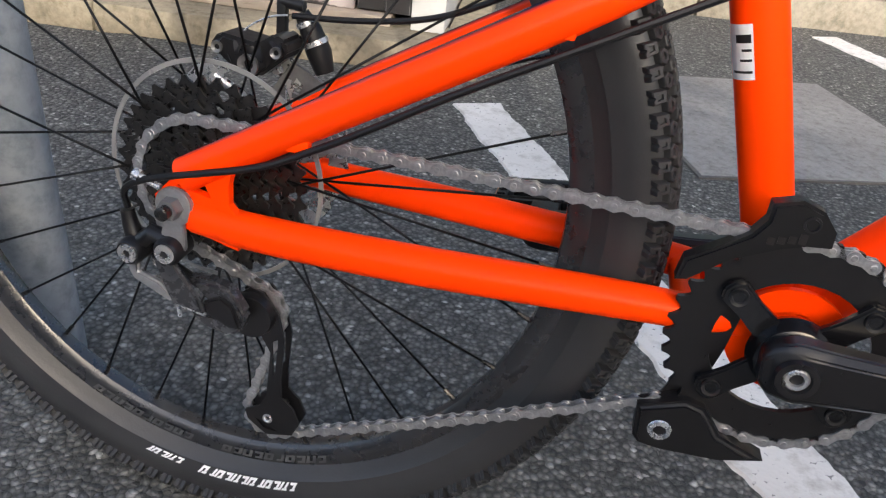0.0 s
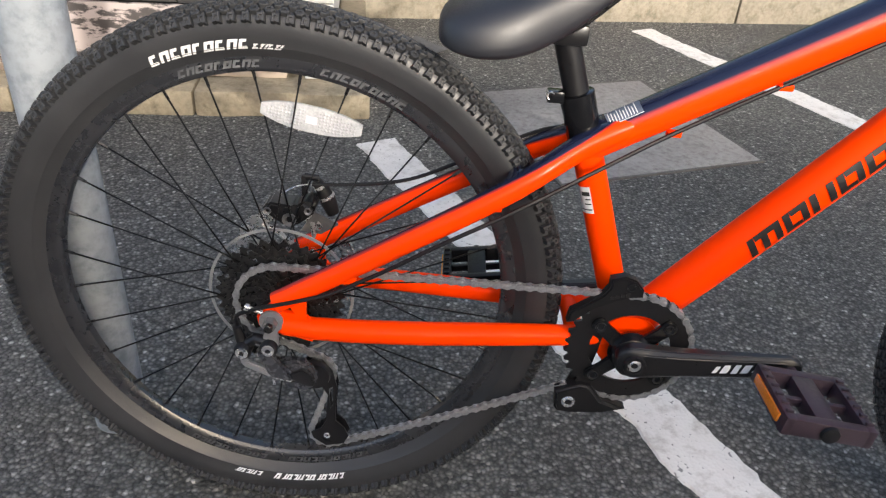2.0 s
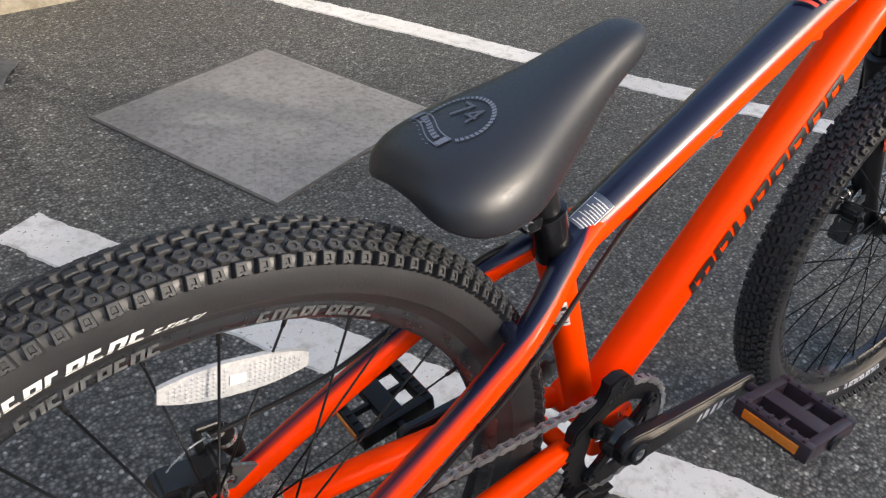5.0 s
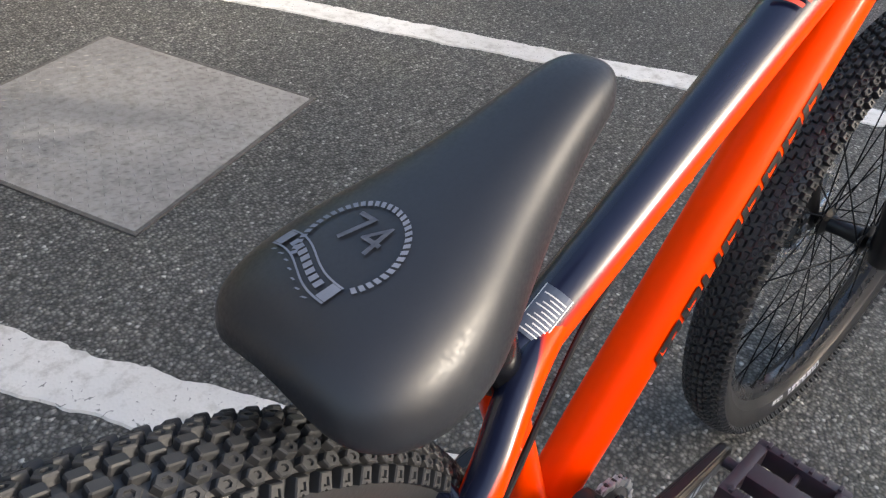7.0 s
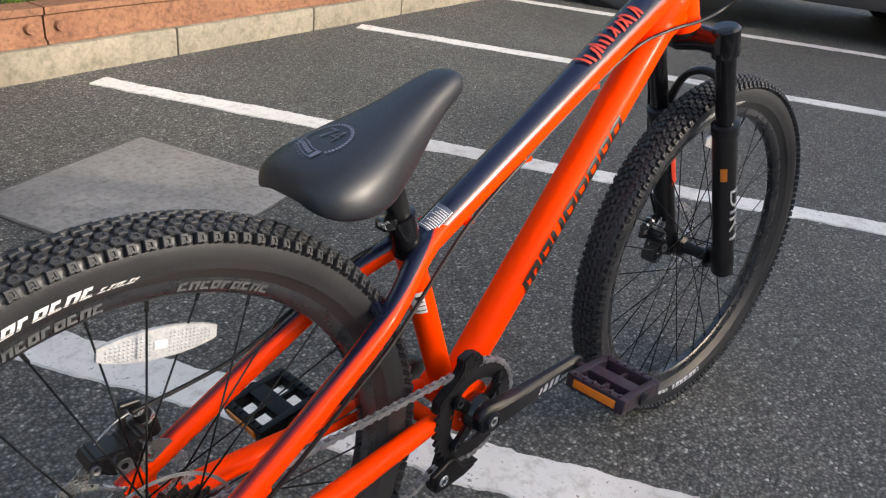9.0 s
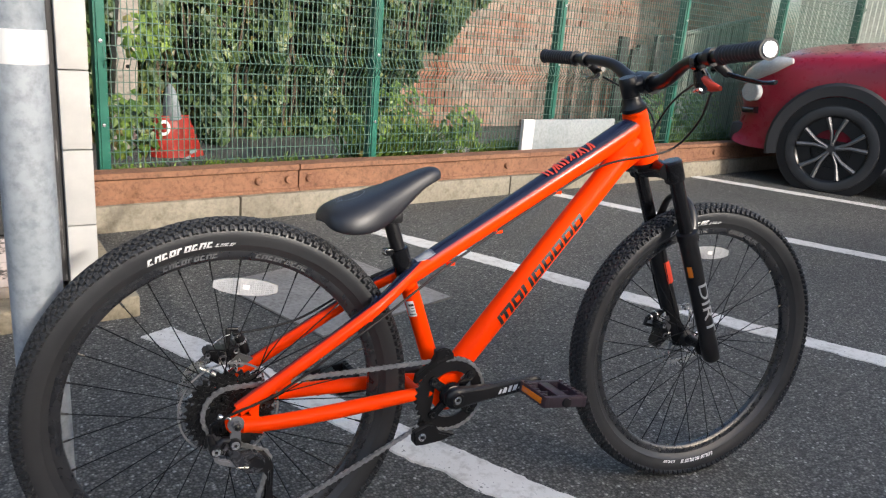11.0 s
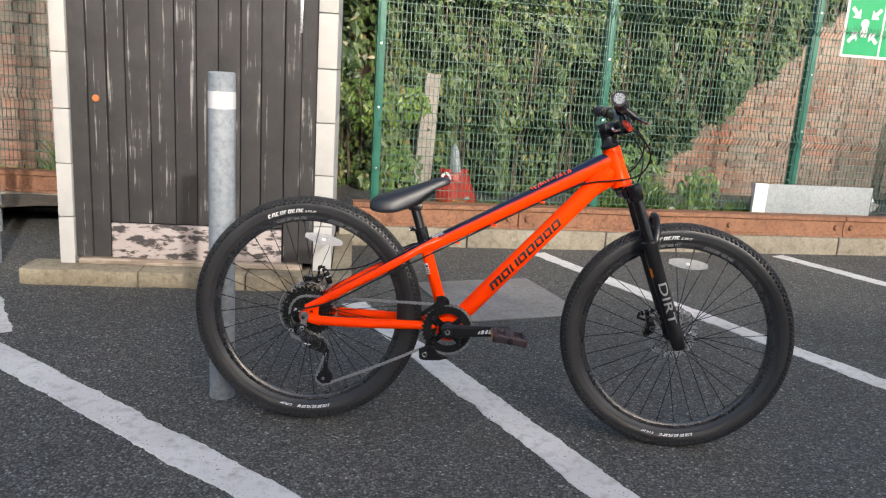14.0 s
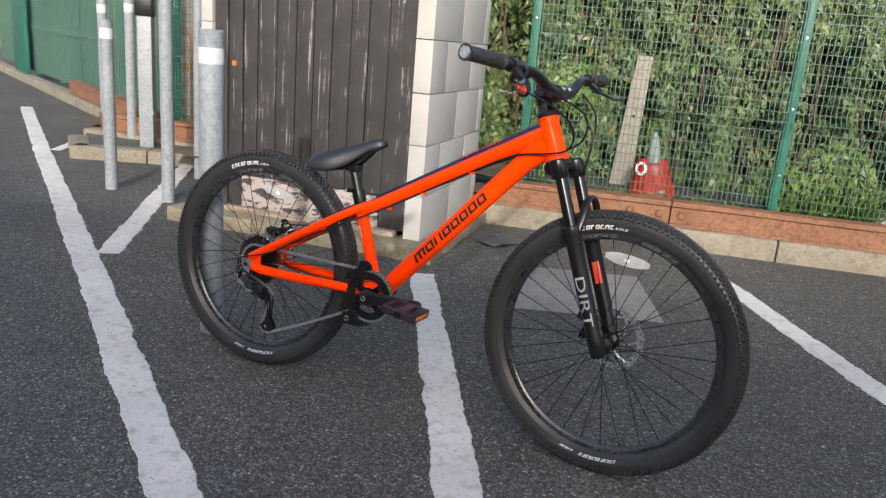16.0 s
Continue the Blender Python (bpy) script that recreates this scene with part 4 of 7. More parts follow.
# Down-tube lettering stands as plain slanted shapes
L = (DT_Q - DT_P).length
strokes = []
pos = 0.155
for k in range(8):
    w = 0.041 if k == 0 else 0.029
    top, bot = 24, -26
    t = 0.008
    strokes.append((pos, pos + t, bot, top, 0.006))
    strokes.append((pos + w - t, pos + w, bot, top, 0.006))
    if k == 0:
        strokes.append((pos + w / 2 - t / 2, pos + w / 2 + t / 2, bot, top, 0.006))
    if k not in (2,):
        strokes.append((pos + t + 0.006, pos + w - t + 0.006, top - 13, top, 0.0))
    if k not in (0, 2):
        strokes.append((pos + t, pos + w - t, bot, bot + 13, 0.0))
    pos += w + 0.0045
tube_decal("lettering", BLACKINK, DT_P, DT_Q, 0.0262, strokes, "black slanted block shapes along the down tube")
tube_decal("warning_sticker", plain("pale_blue_sticker", (0.085, 0.105, 0.15), 0.4, vary=0.2, scale=300, bumps=0), TT_P, TT_Q, 0.0214, [(0.034, 0.072, 40, 100, 0.0)], "small pale sticker")
tube_decal("sticker_print", WHITEINK, TT_P, TT_Q, 0.0217, [(0.0365 + k * 0.0032, 0.0375 + k * 0.0032, 45, 92 - 9 * (k % 3), 0.0) for k in range(10)] + [(0.034, 0.072, 40, 42, 0.0), (0.034, 0.072, 98, 100, 0.0)])
tube_decal("serial_label", WHITEINK, ST_P, ST_Q, 0.0172, [(0.160, 0.193, 20, 80, 0.0)], "white printed label on the seat tube")
tube_decal("label_print", BLACKINK, ST_P, ST_Q, 0.01735, [(0.182, 0.187, 24, 58, 0.0), (0.177, 0.1785, 24, 45, 0.0), (0.171, 0.1725, 24, 50, 0.0), (0.164, 0.1655, 24, 70, 0.0)])
rr = random.Random(8)
tube_decal("red_script", REDINK, TT_P, TT_Q, 0.0262, [(0.355 + k * 0.0085, 0.3595 + k * 0.0085, 52 - rr.uniform(0, 12), 82 + rr.uniform(0, 25), rr.uniform(-0.008, 0.012)) for k in range(15)], "red brush-like shapes on the navy top")
bm = bmesh.new()
plate(bm, [(-0.012, -0.018), (0.012, -0.018), (0.015, 0.012), (0, 0.020), (-0.015, 0.012)], -0.001, 0.0, m=Matrix.Translation(AXIS_P + AXIS_D * 0.06) @ Matrix.Rotation(radians(90), 4, 'Z') @ pose(0, 0.0285, 0, -22))
bpart("head_badge", bm, BLACKINK, smooth=False)


# Wheels
def side_y(r):
    """Half width of the tyre at a radius."""
    knots = [(0.279, 0.0115), (0.286, 0.0165), (0.296, 0.0232), (0.307, 0.0262), (0.316, 0.0258), (0.324, 0.0222), (0.328, 0.0165), (0.3305, 0.009), (0.331, 0.0)]
    for (a, ya), (b, yb) in zip(knots, knots[1:]):
        if a <= r <= b:
            return ya + (yb - ya) * (r - a) / (b - a)
    return 0.0115


RIMBLACK = plain("black_rim_alloy", (0.018, 0.0185, 0.021), 0.28, vary=0.2, scale=60, bumps=0.03, coat=0.3, spec=0.6)
RIMINK = plain("rim_print_grey", (0.085, 0.087, 0.09), 0.4, vary=0.5, scale=150, bumps=0)


def wheel(name, m, rear, turn=0.0):
    """Rim with tyre, hub, spokes, reflector and brake disc; built round the local Y axis."""
    bm = bmesh.new()
    lathe(bm, [(-0.0118, 0.282), (-0.0122, 0.2755), (-0.0105, 0.268), (-0.006, 0.2628), (0, 0.2618), (0.006, 0.2628), (0.0105, 0.268), (0.0122, 0.2755), (0.0118, 0.282), (0.010, 0.282), (0.009, 0.277), (0, 0.272), (-0.009, 0.277), (-0.010, 0.282)], 96, closed=True)
    rim = part(name, bm, RIMBLACK, bike, "black rim with silver lettering shapes and black spokes")
    rim.matrix_basis = m @ Matrix.Rotation(radians(turn), 4, 'Y')
    bm = bmesh.new()
    half = [(0.279, 0.0115), (0.286, 0.0165), (0.2905, 0.0198), (0.2915, 0.0210), (0.2925, 0.0212), (0.300, 0.0245), (0.307, 0.0262), (0.316, 0.0258), (0.321, 0.0240), (0.325, 0.0215), (0.328, 0.0165), (0.3305, 0.009)]
    prof = [(-y, r) for r, y in half] + [(0, 0.331)] + [(y, r) for r, y in reversed(half)]
    lathe(bm, prof, 128, closed=True)
    part("tyre", bm, RUBBER, rim, "black rubber tyre with white print on the wall")
    # tread blocks
    vs, fs = [], []
    hexa = [(-1, 0), (-0.52, -1), (0.52, -1), (1, 0), (0.52, 1), (-0.52, 1)]
    slab = [(-1, -0.75), (-0.8, -1), (0.8, -1), (1, -0.75), (1, 0.75), (0.8, 1), (-0.8, 1), (-1, 0.75)]
    edge = [(-1, -1), (-0.3, -1), (0, -0.72), (0.3, -1), (1, -1), (0.82, 1), (-0.82, 1)]
    N = 138
    for y, rad, ph, half_l, half_w, h, lean, shape in ((0.0041, 0.3309, 0.0, 0.0050, 0.0033, 0.0060, 5, slab), (0.0115, 0.3296, 0.5, 0.0063, 0.0042, 0.0060, 18, hexa), (0.0184, 0.3262, 0.0, 0.0060, 0.0041, 0.0064, 36, hexa), (0.0232, 0.3212, 0.5, 0.0047, 0.0050, 0.0078, 60, edge)):
        for side in (-1, 1):
            for k in range(N):
                a = 2 * math.pi * (k + ph + (0.25 if side > 0 else 0.0)) / N
                base = Matrix.Rotation(-a, 4, 'Y') @ Matrix.Translation((0, side * y, rad - 0.0012)) @ Matrix.Rotation(radians(-side * lean), 4, 'X')
                b, n = len(vs), len(shape)
                levels = [(0.0, 1.0), (h - 0.0009, 0.93), (h, 0.80)] + ([(h, 0.42), (h - 0.0014, 0.34)] if shape is not slab else [])
                for z, g in levels:
                    for px, py in shape:
                        vs.append(tuple(base @ Vector((px * half_l * g, side * py * half_w * g * -1, z))))
                for lv in range(len(levels) - 1):
                    for i in range(n):
                        j = (i + 1) % n
                        f = (b + lv * n + i, b + lv * n + j, b + (lv + 1) * n + j, b + (lv + 1) * n + i)
                        fs.append(f if side < 0 else f[::-1])
                top = tuple(range(b + (len(levels) - 1) * n, b + len(levels) * n))
                fs.append(top if side < 0 else top[::-1])
    me = bpy.data.meshes.new("tread")
    me.from_pydata(vs, [], fs)
    me.materials.append(TREADRUBBER)
    tr = new("tread", me)
    tr.parent = rim
    tagged(tr, "small square rubber tread blocks", kind="stuff")
    # moulded print on the right wall, one part a word
    def arc_bar(bm, a0, a1, r0, r1, lean, wall):
        cols = []
        for i in range(5):
            col = []
            for j in range(4):
                f = j / 3
                rr_ = r0 + (r1 - r0) * f
                a = radians(a0 + (a1 - a0) * i / 4 - lean * f)
                y = -(side_y(rr_) + 0.0007) if wall else -0.0128
                col.append(bm.verts.new((rr_ * math.cos(a), y, rr_ * math.sin(a))))
            cols.append(col)
        for c, d in zip(cols, cols[1:]):
            for j in range(3):
                bm.faces.new((c[j], c[j + 1], d[j + 1], d[j]))

    def word(nm, mat, a0, a1, n, r0, r1, lean=0.9, wall=True):
        bm = bmesh.new()
        w = (a1 - a0) / n
        for k in range(n):
            s, e = a0 + w * (k + 0.06), a0 + w * (k + 0.92)
            t = (e - s) * 0.34
            arc_bar(bm, s, s + t, r0, r1, lean, wall)
            arc_bar(bm, s + t, e, r1 - (r1 - r0) * 0.28, r1, lean * 0.3, wall)
            if k % 3 != 1:
                arc_bar(bm, s + t, e, r0, r0 + (r1 - r0) * 0.28, 0, wall)
            if k % 2:
                arc_bar(bm, e - t, e, r0, r1, lean, wall)
        ob = part(nm, bm, mat, rim, "", smooth=False)
        ob["kind"] = "stuff"

    word("tyre_print", WHITEINK, 115.5, 94.5, 9, 0.2895, 0.3005)
    word("tyre_print", WHITEINK, 94.0, 88.0, 4, 0.2895, 0.2955)
    word("tyre_print", WHITEINK, -74.5, -93, 12, 0.2925, 0.2995)
    word("tyre_print", WHITEINK, -96.5, -104, 5, 0.293, 0.298)
    word("rim_print", RIMINK, 112, 93, 9, 0.2690, 0.2768, 0.6, False)
    word("rim_print", RIMINK, 80, 60, 9, 0.2690, 0.2768, 0.6, False)
    word("rim_print", RIMINK, -68, -90, 10, 0.2690, 0.2768, 0.6, False)
    word("rim_print", RIMINK, -96, -118, 10, 0.2690, 0.2768, 0.6, False)
    # hub
    fl = 0.030 if rear else 0.029
    bm = bmesh.new()
    lathe(bm, [(-0.05, 0.007), (-fl - 0.006, 0.010), (-fl - 0.002, 0.022), (-fl + 0.002, 0.022), (-fl + 0.008, 0.013), (0, 0.0115), (fl - 0.008, 0.013), (fl - 0.002, 0.022), (fl + 0.002, 0.022), (fl + 0.006, 0.012), (0.05, 0.007)], 28)
    part("hub", bm, BLACK, rim)
    # spokes
    def spoke_mesh():
        bm = bmesh.new()
        tube(bm, [(0, 0, 0), (0, 0, 1)], 0.00105, 6)
        me = bpy.data.meshes.new("spoke")
        bm.to_mesh(me)
        bm.free()
        me.shade_smooth()
        me.materials.append(SPOKEBLACK)
        return me
    me = spoke_mesh()
    bm = bmesh.new()
    tube(bm, [(0, 0, 0), (0, 0, 0.012)], [0.0021, 0.0017], 6)
    nip = bpy.data.meshes.new("nipple")
    bm.to_mesh(nip)
    bm.free()
    nip.materials.append(DARKSTEEL)
    for k in range(32):
        side = -1 if k % 2 else 1
        lead = 1 if (k // 2) % 2 else -1
        ra = 2 * math.pi * (k + 0.5) / 32
        ha = ra + lead * radians(62)
        p = Vector((0.0205 * math.cos(ha), side * fl, 0.0205 * math.sin(ha)))
        q = Vector((0.2628 * math.cos(ra), side * 0.002, 0.2628 * math.sin(ra)))
        d = q - p
        rot = Vector((0, 0, 1)).rotation_difference(d).to_matrix().to_4x4()
        shared("spoke", me, Matrix.Translation(p) @ rot @ Matrix.Diagonal((1, 1, d.length, 1)), rim)
        back = Vector((0, 0, 1)).rotation_difference(-d).to_matrix().to_4x4()
        shared("nipple", nip, Matrix.Translation(q) @ back, rim)
    # brake disc on the left
    bm = bmesh.new()
    yd = 0.0555
    outer = []
    R = 0.080
    for k in range(72):
        a = 2 * math.pi * k / 72
        r = R - (0.0028 if k % 6 in (0, 1) else 0.0)
        outer.append((r * math.cos(a), r * math.sin(a)))
    holes = [ring_pts(0, 0, 0.0625, 48)]
    for k in range(24):
        a = 2 * math.pi * k / 24
        for rad in ((0.068, 0.0745) if k % 2 else (0.0715,)):
            holes.append(ring_pts(rad * math.cos(a + (0.05 if rad > 0.07 else 0)), rad * math.sin(a + (0.05 if rad > 0.07 else 0)), 0.0026, 8))
    plate(bm, outer, yd, yd + 0.0018, holes)
    for k in range(6):
        a = radians(60 * k)
        d, s = Vector((math.cos(a), 0, math.sin(a))), Vector((-math.sin(a), 0, math.cos(a)))
        tube(bm, [Vector((0, yd + 0.0009, 0)) + d * 0.024 - s * 0.012, Vector((0, yd + 0.0009, 0)) + d * 0.046 - s * 0.004, Vector((0, yd + 0.0009, 0)) + d * 0.064 + s * 0.008], [0.0042, 0.0034, 0.004], 8, hint=(0, 1, 0))
    lathe(bm, [(yd - 0.001, 0.018), (yd - 0.001, 0.028), (yd + 0.0022, 0.028), (yd + 0.0022, 0.018)], 30, closed=True)
    part("brake_disc", bm, STEEL, rim, "perforated bare steel brake disc")
    return rim


def reflector(rim, angle, r, tilt):
    """A clear boat-shaped spoke reflector."""
    bm = bmesh.new()
    n = 20
    pts = []
    for i in range(n + 1):
        x = -0.056 + 0.112 * i / n
        pts.append((x, 0.0155 - 0.0085 * abs(x / 0.056) ** 2.4))
    for i in range(n + 1):
        x = 0.056 - 0.112 * i / n
        pts.append((x, -0.0145 + 0.0095 * abs(x / 0.056) ** 2.4))
    q = Matrix.Rotation(-radians(angle - 90), 4, 'Y') @ pose(0, 0.009, r, 0, tilt, 0)
    plate(bm, pts, -0.005, -0.001, m=q)
    ob = part("reflector", bm, REFLECT, rim, "clear plastic spoke reflector", smooth=False)
    bm = bmesh.new()
    for i in range(26):
        for j in range(6):
            x, z = -0.048 + i * 0.00384, -0.0085 + j * 0.0036
            if abs(x) < 0.006 or abs(z) > 0.0125 - 0.008 * abs(x / 0.05) ** 2.4:
                continue
            c = bmesh.ops.create_cone(bm, cap_ends=False, segments=4, radius1=0.0019, radius2=0.0, depth=0.0012, matrix=q @ pose(x, -0.0056, z, 90))
    pr = part("prism", bm, REFLECT, rim, smooth=False)
    pr["kind"] = "stuff"
    bm = bmesh.new()
    box(bm, (0, -0.0058, 0), (0.012, 0.002, 0.008), m=q, bevel=0.0008)
    part("reflector_clip", bm, WHITEINK, rim)
    return ob


rear = wheel("rear_wheel", Matrix.Translation(HUB + Vector((0, 0, 0.002))) @ Matrix.Diagonal((0.998, 1, 0.998, 1)), True, 0.0)
reflector(rear, 80.5, 0.2125, 0)
front = wheel("front_wheel", STEER @ Matrix.Translation(FRONT + Vector((0, 0, 0.002))) @ Matrix.Diagonal((1.001, 1, 1.001, 1)), False, -2.0)
reflector(front, 86.0, 0.2165, 0)

# Axle ends, cassette, spoke guard
bm = bmesh.new()
lathe(bm, [(-0.090, 0.0035), (-0.089, 0.005), (-0.069, 0.005), (0.069, 0.005), (0.089, 0.005), (0.090, 0.0035)], 16, (0, 0, 0.330))
bpart("rear_axle", bm, DARKSTEEL)
for s in (-1, 1):
    bm = bmesh.new()
    lathe(bm, [(s * 0.0830, 0.0050), (s * 0.0825, 0.0078), (s * 0.0745, 0.0084), (s * 0.0745, 0.005)], 6, (0, 0, 0.330))
    bpart("axle_nut", bm, MOUNTALLOY, smooth=False)
    bm = bmesh.new()
    lathe(bm, [(s * 0.0718, 0.006), (s * 0.0718, 0.013), (s * 0.0695, 0.0135), (s * 0.0695, 0.006)], 28, (0, 0, 0.330))
    bpart("washer", bm, STEEL)


def gear(bm, c, r, teeth, y0, y1, inner, depth=0.0045, spokes=0, m=None):
    pts = []
    for k in range(teeth):
        for f, d in ((0.0, -depth), (0.22, -depth * 0.6), (0.38, 0.0), (0.58, 0.0), (0.74, -depth * 0.6), (0.96, -depth)):
            a = 2 * math.pi * (k + f) / teeth
            pts.append((c.x + (r + d) * math.cos(a), c.z + (r + d) * math.sin(a)))
    holes = [ring_pts(c.x, c.z, inner, 36)]
    for k in range(spokes):
        a = 2 * math.pi * k / spokes
        rm = (inner + r - depth) / 2 + 0.001
        holes.append(ring_pts(c.x + rm * math.cos(a), c.z + rm * math.sin(a), (r - inner) * 0.22, 10))
    plate(bm, pts, y0, y1, holes)


cass = None
teeth = [36, 32, 28, 24, 21, 18, 15, 13, 11]
for k, n in enumerate(teeth):
    bm = bmesh.new()
    r = n * 0.0127 / (2 * math.pi) + 0.0042
    y = -0.0215 - k * 0.0040
    gear(bm, HUB + Vector((0, 0, -0.001)), r, n, y, y - 0.0019, max(0.014, r - 0.020), 0.0060, 9 if n > 18 else 0)
    ob = bpart("sprocket", bm, SPROCKET, cass, "blackened steel sprocket" if cass is None else "", smooth=False)
    cass = cass or ob
bm = bmesh.new()
lathe(bm, [(-0.057, 0.010), (-0.057, 0.0165), (-0.020, 0.0165), (-0.020, 0.010)], 28, HUB, closed=True)
bpart("freehub_body", bm, DARKSTEEL)
bm = bmesh.new()
lathe(bm, [(-0.0168, 0.030), (-0.0182, 0.062), (-0.0172, 0.0855), (-0.0162, 0.0855), (-0.0172, 0.062), (-0.0158, 0.030)], 56, HUB, closed=True)
guard = bpart("spoke_guard", bm, GLASS, label="clear plastic spoke guard disc")
guard.visible_shadow = False
bm = bmesh.new()
lathe(bm, [(-0.0176, 0.0832), (-0.0176, 0.0866), (-0.0162, 0.0866), (-0.0162, 0.0832)], 56, HUB, closed=True)
bpart("guard_rim", bm, plain("frosted_plastic", (0.20, 0.20, 0.20), 0.3, vary=0.1), guard)

# Chain: rings joined by tangents, travelling round each with its own sense
circles = [((0.0, 0.334), 0.0487, -1, -0.0385), ((RING.x, RING.z), 0.0722, -1, -0.050), ((0.3515, 0.2415), 0.0135, 1, -0.050), ((0.0575, 0.1385), 0.0215, -1, -0.0335), ((0.0445, 0.236), 0.0215, 1, -0.0345)]


def chain_path():
    def right_of(d):
        return Vector((d.y, -d.x))
    tang = []
    for i in range(len(circles)):
        (ca, ra, sa, _), (cb, rb, sb, _) = circles[i], circles[(i + 1) % len(circles)]
        u = Vector(cb) - Vector(ca)
        th = math.asin(-(sb * rb - sa * ra) / u.length)
        d = u.normalized()
        d = Vector((d.x * math.cos(th) - d.y * math.sin(th), d.x * math.sin(th) + d.y * math.cos(th)))
        tang.append((Vector(ca) + sa * ra * right_of(d), Vector(cb) + sb * rb * right_of(d)))
    pts = []
    for i in range(len(circles)):
        c, r, s, y = circles[i]
        a, b = tang[i - 1][1] - Vector(c), tang[i][0] - Vector(c)
        a0, a1 = math.atan2(a.y, a.x), math.atan2(b.y, b.x)
        while s * (a1 - a0) < 0:
            a1 += s * 2 * math.pi
        n = max(3, int(abs(a1 - a0) * r / 0.002))
        pts += [Vector((c[0] + r * math.cos(a0 + (a1 - a0) * k / n), y, c[1] + r * math.sin(a0 + (a1 - a0) * k / n))) for k in range(n + 1)]
        e, y2 = tang[i][1], circles[(i + 1) % len(circles)][3]
        p = pts[-1]
        n = max(3, int((e - tang[i][0]).length / 0.002))
        sag = 0.003 if i == 2 else 0.0
        pts += [p.lerp(Vector((e.x, y2, e.y)), k / n) - Vector((0, 0, sag * math.sin(math.pi * k / n))) for k in range(1, n)]
    return pts + [pts[0]]


cp = chain_path()
run = [0.0]
for a, b in zip(cp, cp[1:]):
    run.append(run[-1] + (b - a).length)
links = 2 * round(run[-1] / 0.0127 / 2)
pitch = run[-1] / links


def chain_at(s):
    s %= run[-1]
    i = int(np.searchsorted(run, s, side='right')) - 1
    i = min(i, len(cp) - 2)
    return cp[i].lerp(cp[i + 1], (s - run[i]) / max(1e-9, run[i + 1] - run[i]))


def link_mesh(name, y, thick, r):
    bm = bmesh.new()
    out = [(-0.00635 + r * math.cos(a), r * math.sin(a)) for a in np.linspace(math.pi * 0.32, math.pi * 1.68, 8)]
    out += [(0, -r * 0.62)] + [(0.00635 + r * math.cos(a), r * math.sin(a)) for a in np.linspace(-math.pi * 0.68, math.pi * 0.68, 8)] + [(0, r * 0.62)]
    for s in (-1, 1):
        plate(bm, out, s * y, s * (y + thick))
    for x in (-0.00635, 0.00635) if name == "outer_link" else ():
        lathe(bm, [(-0.0040, 0.0018), (-0.0038, 0.0021), (0.0038, 0.0021), (0.0040, 0.0018)], 10, (x, 0, 0))
    for x in (-0.00635, 0.00635) if name == "inner_link" else ():
        lathe(bm, [(-0.0016, 0.0036), (0.0016, 0.0036)], 10, (x, 0, 0))
    bmesh.ops.recalc_face_normals(bm, faces=bm.faces)
    me = bpy.data.meshes.new(name)
    bm.to_mesh(me)
    bm.free()
    me.materials.append(CHAINSTEEL)
    return me


lm = [link_mesh("outer_link", 0.0026, 0.0010, 0.0043), link_mesh("inner_link", 0.0015, 0.0010, 0.0044)]
chain = None
for k in range(links):
    a, b = chain_at(k * pitch), chain_at((k + 1) * pitch)
    d = (b - a).normalized()
    x = d
    zz = Vector((-d.z, 0, d.x)).normalized()
    yy = zz.cross(x)
    q = Matrix(((x.x, yy.x, zz.x, 0), (x.y, yy.y, zz.y, 0), (x.z, yy.z, zz.z, 0), (0, 0, 0, 1)))
    q = Matrix.Translation((a + b) / 2) @ q
    if chain is None:
        chain = shared("chain", lm[0], Matrix(), bike)
        chain.matrix_basis = q
        chain["label"] = "grey steel roller chain"
        inv = q.inverted()
    else:
        shared("chain_link", lm[k % 2], inv @ q, chain)

# Crankset
bm = bmesh.new()
gear(bm, RING, 0.0765, 36, -0.0485, -0.0525, 0.0475, 0.0062)
ring_ob = bpart("chainring", bm, BLACK, label="black chainring with worn teeth", smooth=False)
spider_angles = (43, 140, 222, 318)
bm = bmesh.new()
lathe(bm, [(-0.050, 0.024), (-0.056, 0.026), (-0.066, 0.022), (-0.068, 0.018)], 28, RING)
spider = bpart("spider", bm, GLOSSBLACK)
for a in spider_angles:
    q = Matrix.Translation(RING) @ Matrix.Rotation(radians(-a), 4, 'Y')
    bm = bmesh.new()
    plate(bm, [(0.016, -0.0095), (0.040, -0.0082), (0.057, -0.0095), (0.0615, -0.004), (0.0615, 0.004), (0.057, 0.0095), (0.040, 0.0082), (0.016, 0.0095)], -0.0535, -0.0600, m=q)
    bmesh.ops.bevel(bm, geom=[e for e in bm.edges if e.calc_face_angle(0.0) > 0.5], offset=0.0015, segments=2, affect='EDGES')
    bpart("spider_arm", bm, GLOSSBLACK, spider)
for a in spider_angles:
    d = Vector((math.cos(radians(a)), 0, math.sin(radians(a))))
    bm = bmesh.new()
    lathe(bm, [(-0.0590, 0.0025), (-0.0590, 0.0034), (-0.0612, 0.0042), (-0.0618, 0.0060), (-0.0570, 0.0062)], 16, RING + d * 0.052)
    bpart("ring_bolt", bm, ALLOY, ring_ob)


